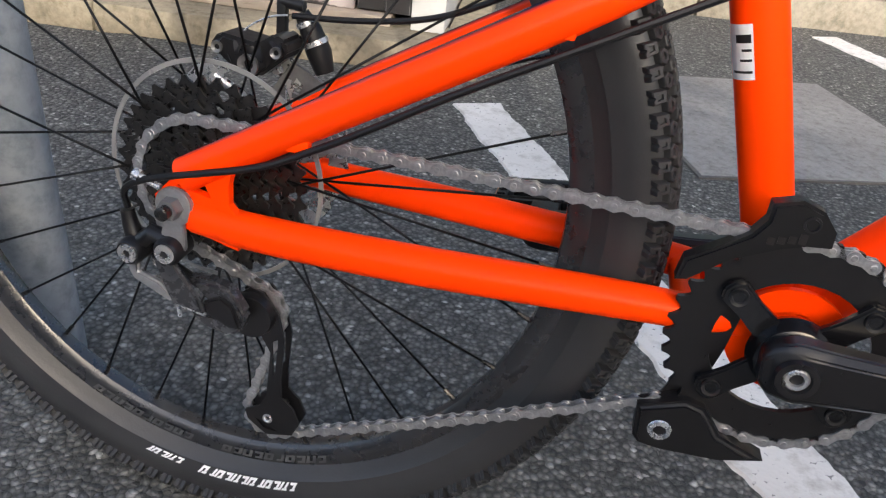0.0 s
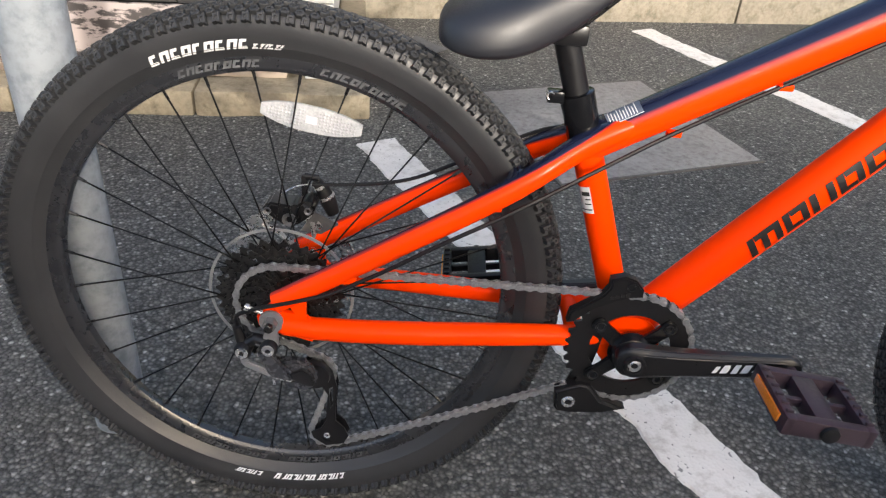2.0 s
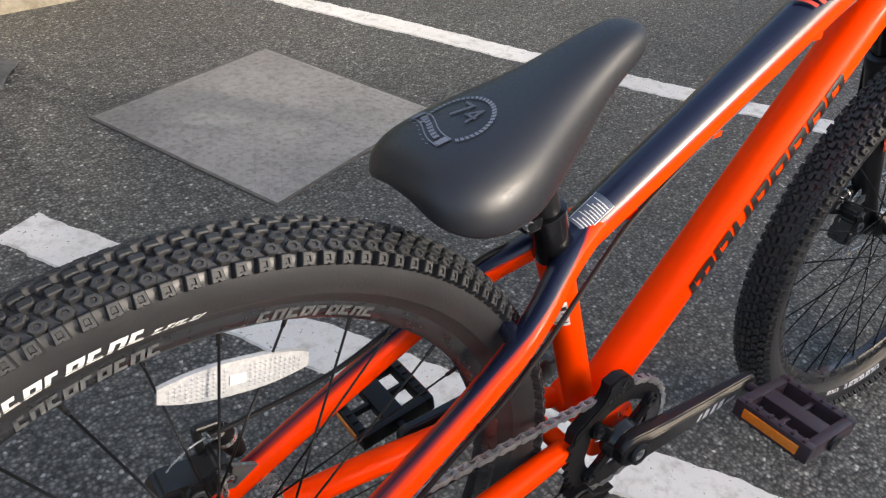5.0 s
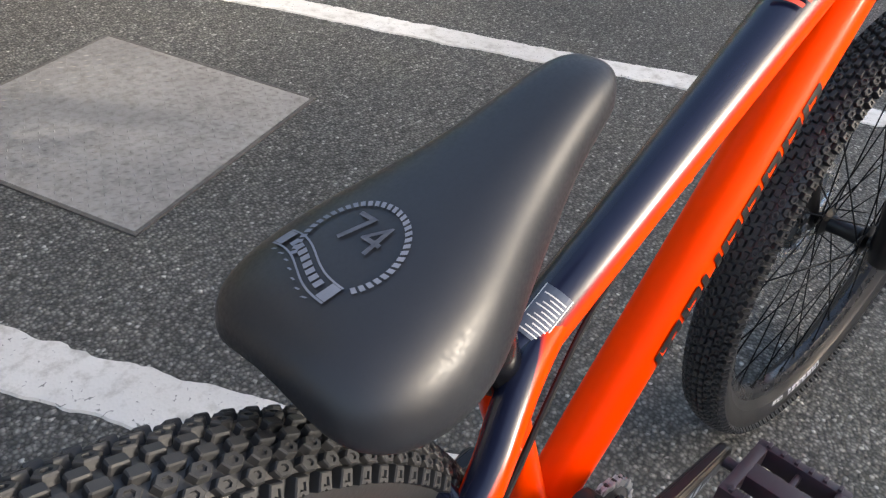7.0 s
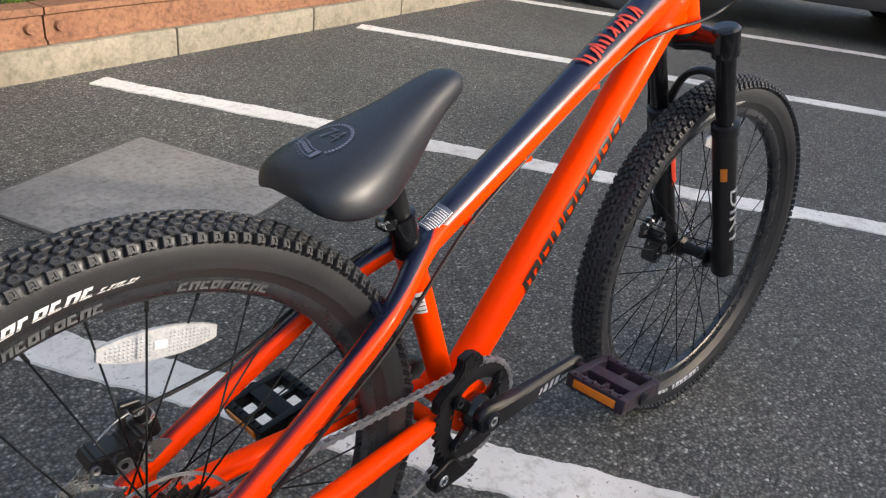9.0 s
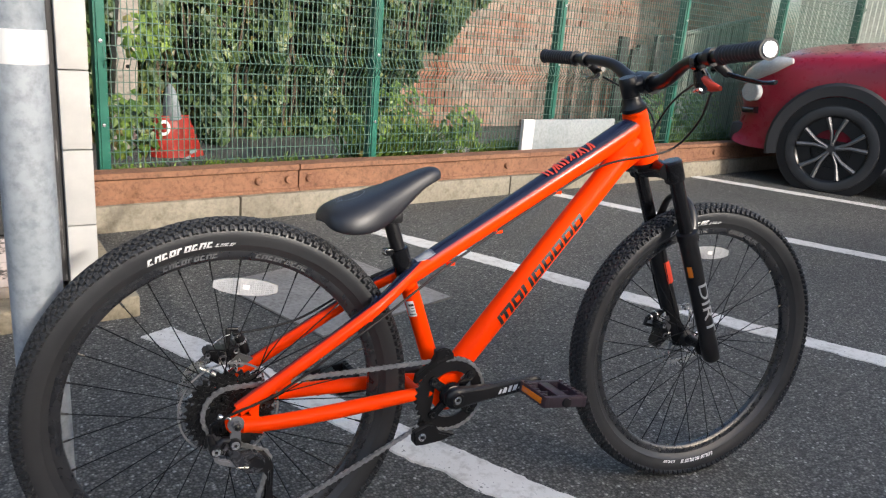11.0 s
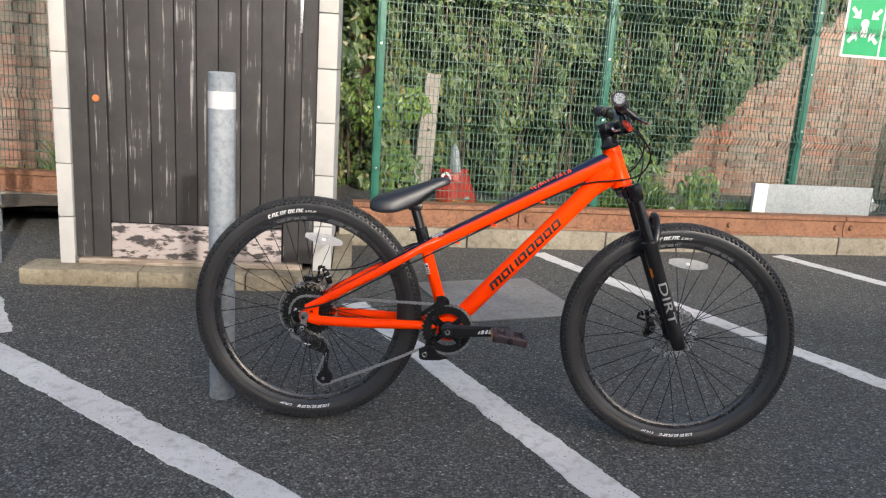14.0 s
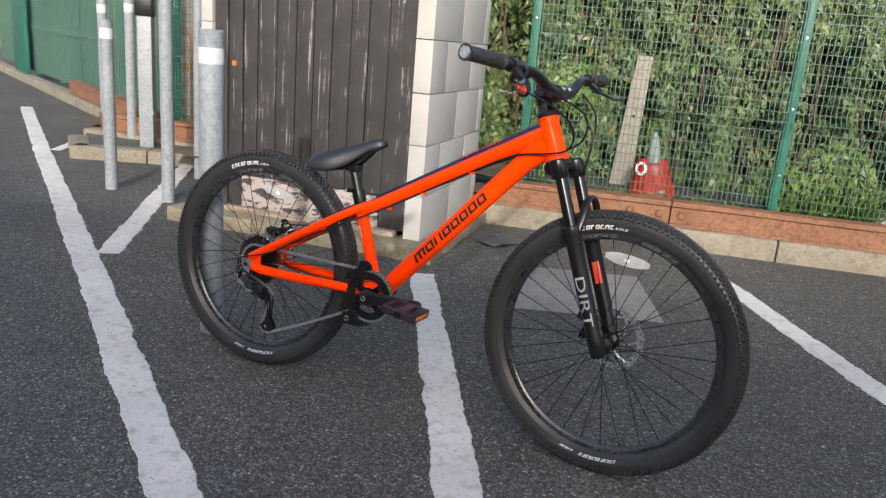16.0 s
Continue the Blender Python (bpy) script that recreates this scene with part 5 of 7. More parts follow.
def crank(side, end):
    """A tapering crank arm, bolt and pedal; side -1 right, 1 left; end is the pedal axle's X and Z."""
    e = Vector((end[0], side * 0.088, end[1]))
    c = Vector((RING.x, side * 0.073, RING.z))
    d = (e - c).normalized()
    up = Vector((-d.z, 0, d.x)).normalized()
    bm = bmesh.new()
    rows = []
    for f, w, t, dy in ((-0.115, 0.010, 0.008, 0), (-0.08, 0.0175, 0.0095, 0), (0.0, 0.021, 0.011, 0), (0.12, 0.019, 0.011, 0), (0.3, 0.0165, 0.0105, 0), (0.6, 0.0150, 0.009, 0), (0.9, 0.0140, 0.0075, 0), (1.0, 0.0140, 0.0072, 0), (1.05, 0.0118, 0.0068, 0), (1.078, 0.006, 0.005, 0)):
        p = c + (e - c) * f
        ring = []
        for u, v in ((-1, -0.55), (-1, 0.55), (-0.72, 1), (0.72, 1), (1, 0.55), (1, -0.55), (0.72, -1), (-0.72, -1)):
            ring.append(bm.verts.new(p + up * u * w + Vector((0, side * v * t, 0))))
        rows.append(ring)
    for a, b in zip(rows, rows[1:]):
        for k in range(8):
            bm.faces.new((a[k], a[(k + 1) % 8], b[(k + 1) % 8], b[k]))
    bm.faces.new(rows[0])
    bm.faces.new(rows[-1])
    bmesh.ops.bevel(bm, geom=bm.edges[:], offset=0.0012, segments=2, affect='EDGES')
    arm = bpart("crank_arm", bm, BLACK, label="gloss black crank arm with a pale mark")
    bm = bmesh.new()
    yb = side * 0.0862
    lathe(bm, [(yb - side * 0.005, 0.0012), (yb - side * 0.005, 0.0038), (yb, 0.0044), (yb + side * 0.0002, 0.0065), (yb - side * 0.001, 0.0078), (yb - side * 0.004, 0.008)], 20, (RING.x, 0, RING.z))
    bpart("crank_bolt", bm, STEEL, arm)
    bm = bmesh.new()
    lathe(bm, [(yb - side * 0.0005, 0.0082), (yb + side * 0.0012, 0.0088), (yb + side * 0.0012, 0.0125), (yb - side * 0.002, 0.0135), (yb - side * 0.002, 0.0082)], 24, (RING.x, 0, RING.z), closed=True)
    bpart("bolt_collar", bm, BLACK, arm)
    if side < 0:
        bm = bmesh.new()
        y0 = -0.0942
        for f0, f1, w0, w1 in ((0.50, 0.53, -0.006, 0.003), (0.55, 0.60, -0.006, 0.005), (0.62, 0.66, -0.006, 0.006), (0.68, 0.73, -0.005, 0.006), (0.75, 0.77, -0.003, 0.002), (0.78, 0.80, -0.003, 0.002), (0.81, 0.83, -0.003, 0.002)):
            q = [c + (e - c) * f0 + up * w0, c + (e - c) * f1 + up * w0, c + (e - c) * (f1 + 0.03) + up * w1, c + (e - c) * (f0 + 0.03) + up * w1]
            bm.faces.new([bm.verts.new((v.x, -0.0008 + c.y + (e.y - c.y) * f0 - (0.0105 - 0.0025 * f0), v.z)) for v in q])
        bpart("arm_print", bm, WHITEINK, arm, smooth=False)
    # pedal
    bm = bmesh.new()
    tube(bm, [e - Vector((0, side * 0.002, 0)), e + Vector((0, side * 0.02, 0)), e + Vector((0, side * 0.105, 0))], [0.0065, 0.0058, 0.0085], 14)
    spindle = bpart("pedal", bm, PURPLEBLK if side < 0 else PLASTIC, label="dark plum plastic platform pedal" if side < 0 else "black plastic platform pedal")
    m = pose(e.x, e.y + side * 0.064, e.z, 0, 7 if side < 0 else -8, 0)
    bm = bmesh.new()
    W, D, H = 0.090, 0.096, 0.022
    PM = PURPLEBLK if side < 0 else PLASTIC
    box(bm, (0, 0, 0), (0.026, W - 0.004, 0.019), m, 0.004)
    bpart("pedal_body", bm, PM, spindle)
    for sx in (-1, 1):
        bm = bmesh.new()
        box(bm, (sx * (D / 2 - 0.006), 0, 0), (0.012, W, H), m, 0.003)
        bpart("cage_rail", bm, PM, spindle)
        bm = bmesh.new()
        box(bm, (0, sx * (W / 2 - 0.006), 0), (D - 0.002, 0.012, H - 0.001), m, 0.003)
        bpart("cage_end", bm, PM, spindle)
        bm = bmesh.new()
        box(bm, (sx * 0.0275, 0, 0), (0.034, 0.006, 0.010), m, 0.002)
        bpart("cage_web", bm, PM, spindle)
    for sx in (-1, 1):
        for k in range(6):
            bm = bmesh.new()
            box(bm, (sx * (D / 2 - 0.006), -0.034 + k * 0.0136, 0), (0.008, 0.004, H + 0.005), m, 0.001)
            bpart("grip_stud", bm, PURPLEBLK if side < 0 else PLASTIC, spindle)
    for sx in (-1, 1):
        bm = bmesh.new()
        box(bm, (sx * (D / 2 + 0.0008), 0, 0), (0.003, W * 0.72, 0.011), m, 0.001)
        bpart("pedal_reflector", bm, AMBER, spindle, "amber reflector")
    bm = bmesh.new()
    lathe(bm, [(0.046, 0.010), (0.049, 0.009), (0.050, 0.003)], 16, m=m @ (Matrix() if side > 0 else pose(0, 0, 0, 180)))
    bpart("pedal_cap", bm, PLASTIC, spindle)


crank(-1, (0.584, 0.330))
crank(1, (0.240, 0.294))

# Chain guide
bm = bmesh.new()
plate(bm, [(0.3350, 0.3490), (0.3372, 0.3640), (0.3630, 0.3825), (0.3700, 0.3880), (0.3765, 0.3985), (0.3765, 0.4091), (0.3919, 0.4140), (0.4050, 0.4095), (0.4145, 0.3985), (0.4150, 0.3885), (0.4020, 0.3870), (0.3870, 0.3815), (0.363, 0.3690), (0.3420, 0.3505)], -0.060, -0.046)
bmesh.ops.bevel(bm, geom=[e for e in bm.edges if e.calc_face_angle(0.0) > 0.5 and abs(e.verts[0].co.y - e.verts[1].co.y) < 1e-5], offset=0.002, segments=2, affect='EDGES')
cg = bpart("chain_guide", bm, PLASTIC, label="black plastic upper chain guide")
bm = bmesh.new()
lathe(bm, [(-0.0585, 0.0015), (-0.0585, 0.0028), (-0.0612, 0.0038), (-0.061, 0.005), (-0.058, 0.0055)], 16, (0.3999, 0, 0.4015))
bpart("guide_bolt", bm, ALLOY, cg)
bm = bmesh.new()
for k in range(4):
    x = 0.381 + k * 0.0056
    z = 0.3868 + k * 0.0016
    box(bm, (x, -0.0603, z), (0.0042, 0.0006, 0.0045 + (0.002 if k == 3 else 0)))
bpart("guide_print", bm, BLACKINK, cg)
bm = bmesh.new()
plate(bm, [(0.3348, 0.2512), (0.3370, 0.2262), (0.3419, 0.2206), (0.3565, 0.2190), (0.3956, 0.2215), (0.4234, 0.2300), (0.3917, 0.2420), (0.3778, 0.2600), (0.3643, 0.2632)], -0.062, -0.042)
bmesh.ops.bevel(bm, geom=[e for e in bm.edges if e.calc_face_angle(0.0) > 0.5 and abs(e.verts[0].co.y - e.verts[1].co.y) < 1e-5], offset=0.0035, segments=3, affect='EDGES')
lg = bpart("chain_roller", bm, PLASTIC, label="black plastic lower chain guide")
bm = bmesh.new()
lathe(bm, [(-0.0605, 0.0015), (-0.0605, 0.0035), (-0.0635, 0.0045), (-0.0630, 0.0075), (-0.061, 0.009)], 18, (0.353, 0, 0.237))
bpart("guide_bolt", bm, STEEL, lg)
bm = bmesh.new()
plate(bm, [(0.345, 0.240), (0.352, 0.262), (0.366, 0.300), (0.372, 0.345), (0.385, 0.395), (0.398, 0.395), (0.386, 0.345), (0.380, 0.300), (0.372, 0.262), (0.375, 0.240)], -0.0445, -0.0415)
bpart("guide_backplate", bm, BLACK, smooth=False)
bm = bmesh.new()
plate(bm, ring_pts(RING.x, RING.z, 0.037, 32), -0.0405, -0.036, holes=[ring_pts(RING.x, RING.z, 0.0215, 24)] + [ring_pts(RING.x + 0.0295 * math.cos(radians(a)), RING.z + 0.0295 * math.sin(radians(a)), 0.0036, 8) for a in (30, 150, 270)])
bpart("guide_mount", bm, ORANGE, smooth=False)

# Rear derailleur
GREYALLOY = plain("grey_painted_alloy", (0.075, 0.077, 0.085), 0.27, metal=0.6, vary=0.2, scale=150, bumps=0.05)
PALEALLOY = plain("pale_brushed_alloy", (0.30, 0.305, 0.32), 0.36, metal=0.6, vary=0.2, scale=200, bumps=0.08)


def cast(bm, outline, y0, y1, edge=0.0015, holes=()):
    """A thick angular casting: a plate with its outer edges eased."""
    plate(bm, outline, y0, y1, holes)
    sharp = [e for e in bm.edges if len(e.link_faces) == 2 and e.calc_face_angle(0.0) > 0.5]
    bmesh.ops.bevel(bm, geom=sharp, offset=edge, segments=2, affect='EDGES')


bm = bmesh.new()
tongue = [(0.0140 * math.cos(radians(a)), 0.330 + 0.0140 * math.sin(radians(a))) for a in range(-62, 243, 16)]
cast(bm, tongue + [(-0.009, 0.314), (-0.012, 0.300), (-0.006, 0.290), (0.003, 0.290), (0.008, 0.298), (0.0075, 0.312)], -0.0745, -0.0700, 0.0008, holes=[ring_pts(0, 0.330, 0.0055, 14)])
hang = bpart("derailleur_hanger", bm, PALEALLOY, label="grey alloy hanger plate")
bm = bmesh.new()
tube(bm, [(-0.009, -0.074, 0.3425), (-0.024, -0.074, 0.3475)], 0.0026, 10)
tube(bm, [(-0.024, -0.074, 0.3475), (-0.0285, -0.074, 0.349)], 0.0046, 10)
bpart("adjuster_screw", bm, STEEL, hang)
bm = bmesh.new()
lathe(bm, [(-0.060, 0.0095), (-0.080, 0.0105), (-0.083, 0.0085)], 24, (-0.003, 0, 0.2965))
lathe(bm, [(-0.056, 0.0100), (-0.078, 0.0105), (-0.081, 0.0085)], 24, (-0.034, 0, 0.2890))
tube(bm, [(-0.003, -0.070, 0.300), (-0.020, -0.070, 0.304), (-0.034, -0.068, 0.2900)], [0.008, 0.007, 0.008], 12, flat=0.9)
tube(bm, [(-0.034, -0.067, 0.289), (-0.040, -0.066, 0.305), (-0.042, -0.066, 0.316)], [0.008, 0.006, 0.005], 12)
der = bpart("rear_derailleur", bm, BLACK, label="black and grey rear derailleur with a long cage")
for x, z in ((-0.003, 0.2965), (-0.034, 0.2890)):
    y = -0.083 if x > -0.02 else -0.081
    bm = bmesh.new()
    lathe(bm, [(y + 0.0035, 0.0012), (y + 0.0035, 0.0026), (y - 0.0012, 0.0030), (y - 0.0010, 0.0072), (y + 0.002, 0.0078)], 20, (x, 0, z))
    bpart("pivot_bolt", bm, STEEL, der)
bm = bmesh.new()
cast(bm, [(-0.0170, 0.2900), (0.0010, 0.2873), (0.0195, 0.2622), (0.0235, 0.2499), (-0.0030, 0.2540), (-0.0110, 0.2730)], -0.0785, -0.0725, 0.0022)
bpart("outer_link_arm", bm, GREYALLOY, der, "grey angular link arm")
bm = bmesh.new()
cast(bm, [(-0.0370, 0.2880), (-0.0290, 0.2853), (-0.0290, 0.2730), (-0.0130, 0.2676), (0.0000, 0.2567), (-0.0040, 0.2526), (-0.0340, 0.2659), (-0.0380, 0.2730)], -0.0765, -0.0700, 0.0018)
bpart("link_plate", bm, PALEALLOY, der, "pale alloy link plate")
bm = bmesh.new()
cast(bm, [(-0.0300, 0.2853), (-0.0120, 0.2771), (0.0120, 0.2662), (0.0260, 0.2581), (0.0200, 0.2540), (-0.0040, 0.2635), (-0.0300, 0.2758)], -0.0600, -0.0550, 0.0015)
bpart("inner_link_arm", bm, BLACK, der)
bm = bmesh.new()
cast(bm, [(0.0040, 0.2734), (0.0300, 0.2737), (0.0400, 0.2683), (0.0510, 0.2513), (0.0475, 0.2363), (0.0380, 0.2302), (0.0185, 0.2336), (0.0070, 0.2411), (0.0085, 0.2448), (0.0235, 0.2465), (0.0220, 0.2554)], -0.0700, -0.0560, 0.0030)
bpart("derailleur_knuckle", bm, GREYALLOY, der, "dark grey angular knuckle")
bm = bmesh.new()
cast(bm, [(0.0180, 0.2574), (0.0335, 0.2659), (0.0430, 0.2594), (0.0500, 0.2411), (0.0390, 0.2404), (0.0225, 0.2475)], -0.0735, -0.0690, 0.0020)
bpart("knuckle_cover", bm, BLACK, der)
bm = bmesh.new()
tube(bm, [(0.002, -0.0715, 0.2500), (0.021, -0.0715, 0.2465)], 0.0016, 8)
tube(bm, [(-0.001, -0.0715, 0.2505), (0.000, -0.0715, 0.2400)], 0.0016, 8)
bpart("cable_anchor", bm, STEEL, der)
bm = bmesh.new()
lathe(bm, [(-0.050, 0.003), (-0.050, 0.0175), (-0.046, 0.0185), (-0.042, 0.0185)], 26, (0.0445, 0, 0.238))
bpart("cage_pivot", bm, BLACK, der)
cage_out = [(0.030, 0.2500), (0.042, 0.2600), (0.053, 0.2576), (0.065, 0.2413), (0.0705, 0.2179), (0.068, 0.1800), (0.0690, 0.1630), (0.079, 0.1540), (0.0850, 0.1400), (0.0790, 0.1270), (0.056, 0.1215), (0.0400, 0.1330), (0.0370, 0.1420), (0.0500, 0.1500), (0.0560, 0.1620), (0.0590, 0.2046), (0.049, 0.2222), (0.033, 0.2300)]
for y0, y1 in ((-0.0425, -0.0405), (-0.0285, -0.0265)):
    bm = bmesh.new()
    plate(bm, cage_out, y0, y1, holes=[[(0.0600, 0.2150), (0.0650, 0.2180), (0.0655, 0.1900), (0.0618, 0.1830)], [(0.046, 0.1360), (0.054, 0.1330), (0.067, 0.1270), (0.054, 0.1275)]])
    bpart("cage_plate", bm, BLACK, der, smooth=False)
for x, z in ((0.0445, 0.236), (0.0575, 0.1385)):
    bm = bmesh.new()
    gear(bm, Vector((x, 0, z)), 0.0205, 11, -0.0320, -0.0350, 0.004, 0.004)
    jw = bpart("jockey_wheel", bm, PLASTIC, der, smooth=False)
    bm = bmesh.new()
    lathe(bm, [(-0.0425, 0.0012), (-0.0425, 0.0022), (-0.0438, 0.003), (-0.0435, 0.0042), (-0.0405, 0.0045)], 16, (x, 0, z))
    bpart("wheel_bolt", bm, STEEL, der)
bm = bmesh.new()
for k in range(9):
    lathe(bm, [(k * 0.0019, 0.0036), (k * 0.0019 + 0.0010, 0.0036)], 12, m=pose(-0.021, -0.066, 0.278, 0, 35, 0) @ pose(0, 0, 0, 90))
bpart("limit_spring", bm, STEEL, der)


# Cables
def cable(name, pts, r=0.0022, mat=PLASTIC, steer_from=None, label="", smoothing=3):
    bm = bmesh.new()
    tube(bm, pts, r, 8, smoothing=smoothing)
    bpart(name, bm, mat, label=label)


cable("shift_cable", [(-0.041, -0.066, 0.318), (-0.042, -0.070, 0.333), (-0.024, -0.076, 0.346), (0.016, -0.077, 0.3585), (0.064, -0.075, 0.3715), (0.094, -0.0705, 0.3865), (0.133, -0.069, 0.4085), (0.184, -0.065, 0.440), (0.243, -0.060, 0.472), (0.300, -0.046, 0.502), (0.36, -0.028, 0.533), (0.43, -0.010, 0.570), (0.60, -0.008, 0.667), (0.74, -0.010, 0.745), (0.80, -0.034, 0.768), (0.86, -0.045, 0.775), (0.93, -0.045, 0.79), (0.945, -0.09, 0.85), (0.90, -0.15, 0.895), (0.855, -0.20, 0.915)], 0.0025, label="black shift cable along the frame")
cable("brake_cable", [(0.024, 0.062, 0.443), (0.074, 0.062, 0.4465), (0.135, 0.058, 0.457), (0.182, 0.055, 0.479), (0.25, 0.048, 0.520), (0.31, 0.030, 0.555), (0.36, 0.018, 0.545), (0.43, 0.008, 0.574), (0.60, 0.008, 0.668), (0.76, 0.010, 0.755), (0.84, 0.048, 0.775), (0.93, 0.045, 0.80), (0.95, 0.02, 0.87), (0.92, -0.05, 0.905), (0.86, -0.16, 0.93)], 0.0024, label="black brake cable along the frame")
cable("brake_wire", [(-0.030, 0.060, 0.400), (-0.018, 0.060, 0.426), (0.004, 0.061, 0.440), (0.020, 0.062, 0.443)], 0.0008, STEEL)


# Brake calipers
def caliper(m, steer=False):
    """A black mechanical caliper: body, arm, adjuster with silver bands."""
    bm = bmesh.new()
    out = [(-0.038, 0.408), (-0.030, 0.419), (-0.012, 0.417), (0.002, 0.415), (0.016, 0.424), (0.026, 0.420), (0.028, 0.409), (0.015, 0.398), (0.004, 0.389), (-0.010, 0.388), (-0.022, 0.396)]
    plate(bm, out, 0.032, 0.066, m=m)
    bmesh.ops.bevel(bm, geom=bm.edges[:], offset=0.003, segments=2, affect='EDGES')
    body = bpart("brake_caliper", bm, BLACK, label="black disc brake caliper", steer=steer)
    for x, z, r in ((-0.030, 0.408, 0.0045), (0.019, 0.411, 0.0045), (-0.004, 0.398, 0.0085)):
        bm = bmesh.new()
        lathe(bm, [(0.0330, r * 0.4), (0.0312, r * 0.5), (0.0300, r), (0.034, r * 1.05)], 18, m=m @ Matrix.Translation((x, 0, z)))
        bpart("caliper_bolt", bm, MOUNTALLOY, body, steer=steer)
    bm = bmesh.new()
    box(bm, (0.010, 0.062, 0.432), (0.008, 0.008, 0.028), m, 0.002)
    tube(bm, [m @ Vector((0.010, 0.062, 0.444)), m @ Vector((0.028, 0.062, 0.4425))], 0.0045, 10)
    bpart("lever_arm", bm, BLACK, body, steer=steer)
    bm = bmesh.new()
    tube(bm, [m @ Vector((0.024, 0.066, 0.437)), m @ Vector((0.031, 0.068, 0.425)), m @ Vector((0.038, 0.070, 0.408)), m @ Vector((0.044, 0.070, 0.392))], [0.006, 0.009, 0.0105, 0.008], 14)
    bpart("caliper_spring", bm, PLASTIC, body, steer=steer)
    for p, r in (((0.027, 0.067, 0.431), 0.0082), ((0.0345, 0.069, 0.417), 0.0105)):
        bm = bmesh.new()
        tube(bm, [m @ Vector(p), m @ (Vector(p) + Vector((0.0018, 0.0002, -0.0036)))], r, 16)
        bpart("silver_band", bm, STEEL, body, steer=steer)
    bm = bmesh.new()
    plate(bm, [(0.006, 0.375), (0.024, 0.402), (0.052, 0.388), (0.066, 0.372), (0.045, 0.362), (0.030, 0.372)], 0.050, 0.054, holes=[[(0.022, 0.378), (0.028, 0.390), (0.034, 0.384), (0.030, 0.376)], [(0.044, 0.374), (0.048, 0.382), (0.053, 0.377)]], m=m)
    bpart("caliper_mount", bm, MOUNTALLOY, body, "bare grey alloy mount", steer=steer, smooth=False)


caliper(Matrix.Translation((0.004, 0.004, 0.008)))
caliper(Matrix.Translation((FRONT.x, 0, FRONT.z)) @ Matrix.Rotation(radians(-78), 4, 'Y') @ Matrix.Translation((0, 0, -0.336)), True)

# Seat post and saddle
sd = (ST_Q - ST_P).normalized()
bm = bmesh.new()
tube(bm, [ST_Q - sd * 0.02, ST_Q + sd * 0.085], 0.0136, 24)
post = bpart("seat_post", bm, BLACK)
bm = bmesh.new()
tube(bm, [ST_Q - sd * 0.004, ST_Q - sd * 0.003, ST_Q + sd * 0.011, ST_Q + sd * 0.012], [0.0175, 0.0188, 0.0188, 0.0175], 28)
box(bm, (ST_Q.x - 0.026, -0.004, ST_Q.z + 0.007), (0.018, 0.018, 0.013), bevel=0.003)
clampo = bpart("seat_clamp", bm, GLOSSBLACK)
bm = bmesh.new()
lathe(bm, [(-0.0205, 0.002), (-0.0215, 0.0042), (-0.020, 0.0048), (-0.010, 0.0048)], 14, (ST_Q.x - 0.0315, 0.0085, ST_Q.z + 0.0085))
bpart("clamp_bolt", bm, STEEL, clampo)
bm = bmesh.new()
box(bm, (0.298, 0, 0.660), (0.040, 0.034, 0.022), bevel=0.006)
bpart("saddle_clamp", bm, BLACK, post)
bm = bmesh.new()
stations = [(0.1665, 0.665, 0.034, 0.653), (0.170, 0.675, 0.050, 0.648), (0.180, 0.684, 0.064, 0.643), (0.198, 0.692, 0.0715, 0.639), (0.220, 0.699, 0.0730, 0.638), (0.245, 0.707, 0.0690, 0.641), (0.265, 0.7135, 0.0610, 0.648), (0.285, 0.7205, 0.0520, 0.659), (0.305, 0.7275, 0.0440, 0.671), (0.325, 0.735, 0.0370, 0.690), (0.345, 0.743, 0.0310, 0.706), (0.362, 0.749, 0.0275, 0.717), (0.378, 0.752, 0.0240, 0.724), (0.389, 0.750, 0.0180, 0.728), (0.3955, 0.743, 0.009, 0.732)]
rings = []
for x, top, hw, bot in stations:
    hw *= 0.975
    ring = []
    for k in range(25):
        a = math.pi * k / 24
        c, s = math.cos(a), math.sin(a)
        y = hw * math.copysign(abs(c) ** 0.72, c)
        z = bot + (top - bot) * s ** 0.62
        ring.append(bm.verts.new((x, y, z)))
    for k in range(1, 8):
        ring.append(bm.verts.new((x, -hw * 0.92 + 2 * hw * 0.92 * k / 8, bot + 0.006)))
    rings.append(ring)
for a, b in zip(rings, rings[1:]):
    n = len(a)
    for k in range(n):
        bm.faces.new((a[k], a[(k + 1) % n], b[(k + 1) % n], b[k]))
bm.faces.new(rings[0])
bm.faces.new(rings[-1])
saddle = bpart("saddle", bm, VINYL, label="black vinyl saddle with a grey round emblem")
sub = saddle.modifiers.new("round", 'SUBSURF')
sub.levels = sub.render_levels = 1
for f in saddle.data.polygons:
    f.use_smooth = True
saddle.data.set_sharp_from_angle(angle=radians(120))


def saddle_top(x, y):
    """Height of the saddle's skin over a point of its plan."""
    for p, q in zip(stations, stations[1:]):
        if p[0] <= x <= q[0]:
            f = (x - p[0]) / (q[0] - p[0])
            top, hw, bot = (p[i] + (q[i] - p[i]) * f for i in (1, 2, 3))
            c = min(0.999, (abs(y) / hw) ** (1 / 0.72))
            return bot + (top - bot) * math.sin(math.acos(c)) ** 0.62
    return 0.7


bm = bmesh.new()


def on_saddle(quad):
    bm.faces.new([bm.verts.new((0.221 + v * 1.2, 0.006 - u * 1.2, saddle_top(0.221 + v * 1.2, 0.006 - u * 1.2) + 0.0009)) for u, v in quad])


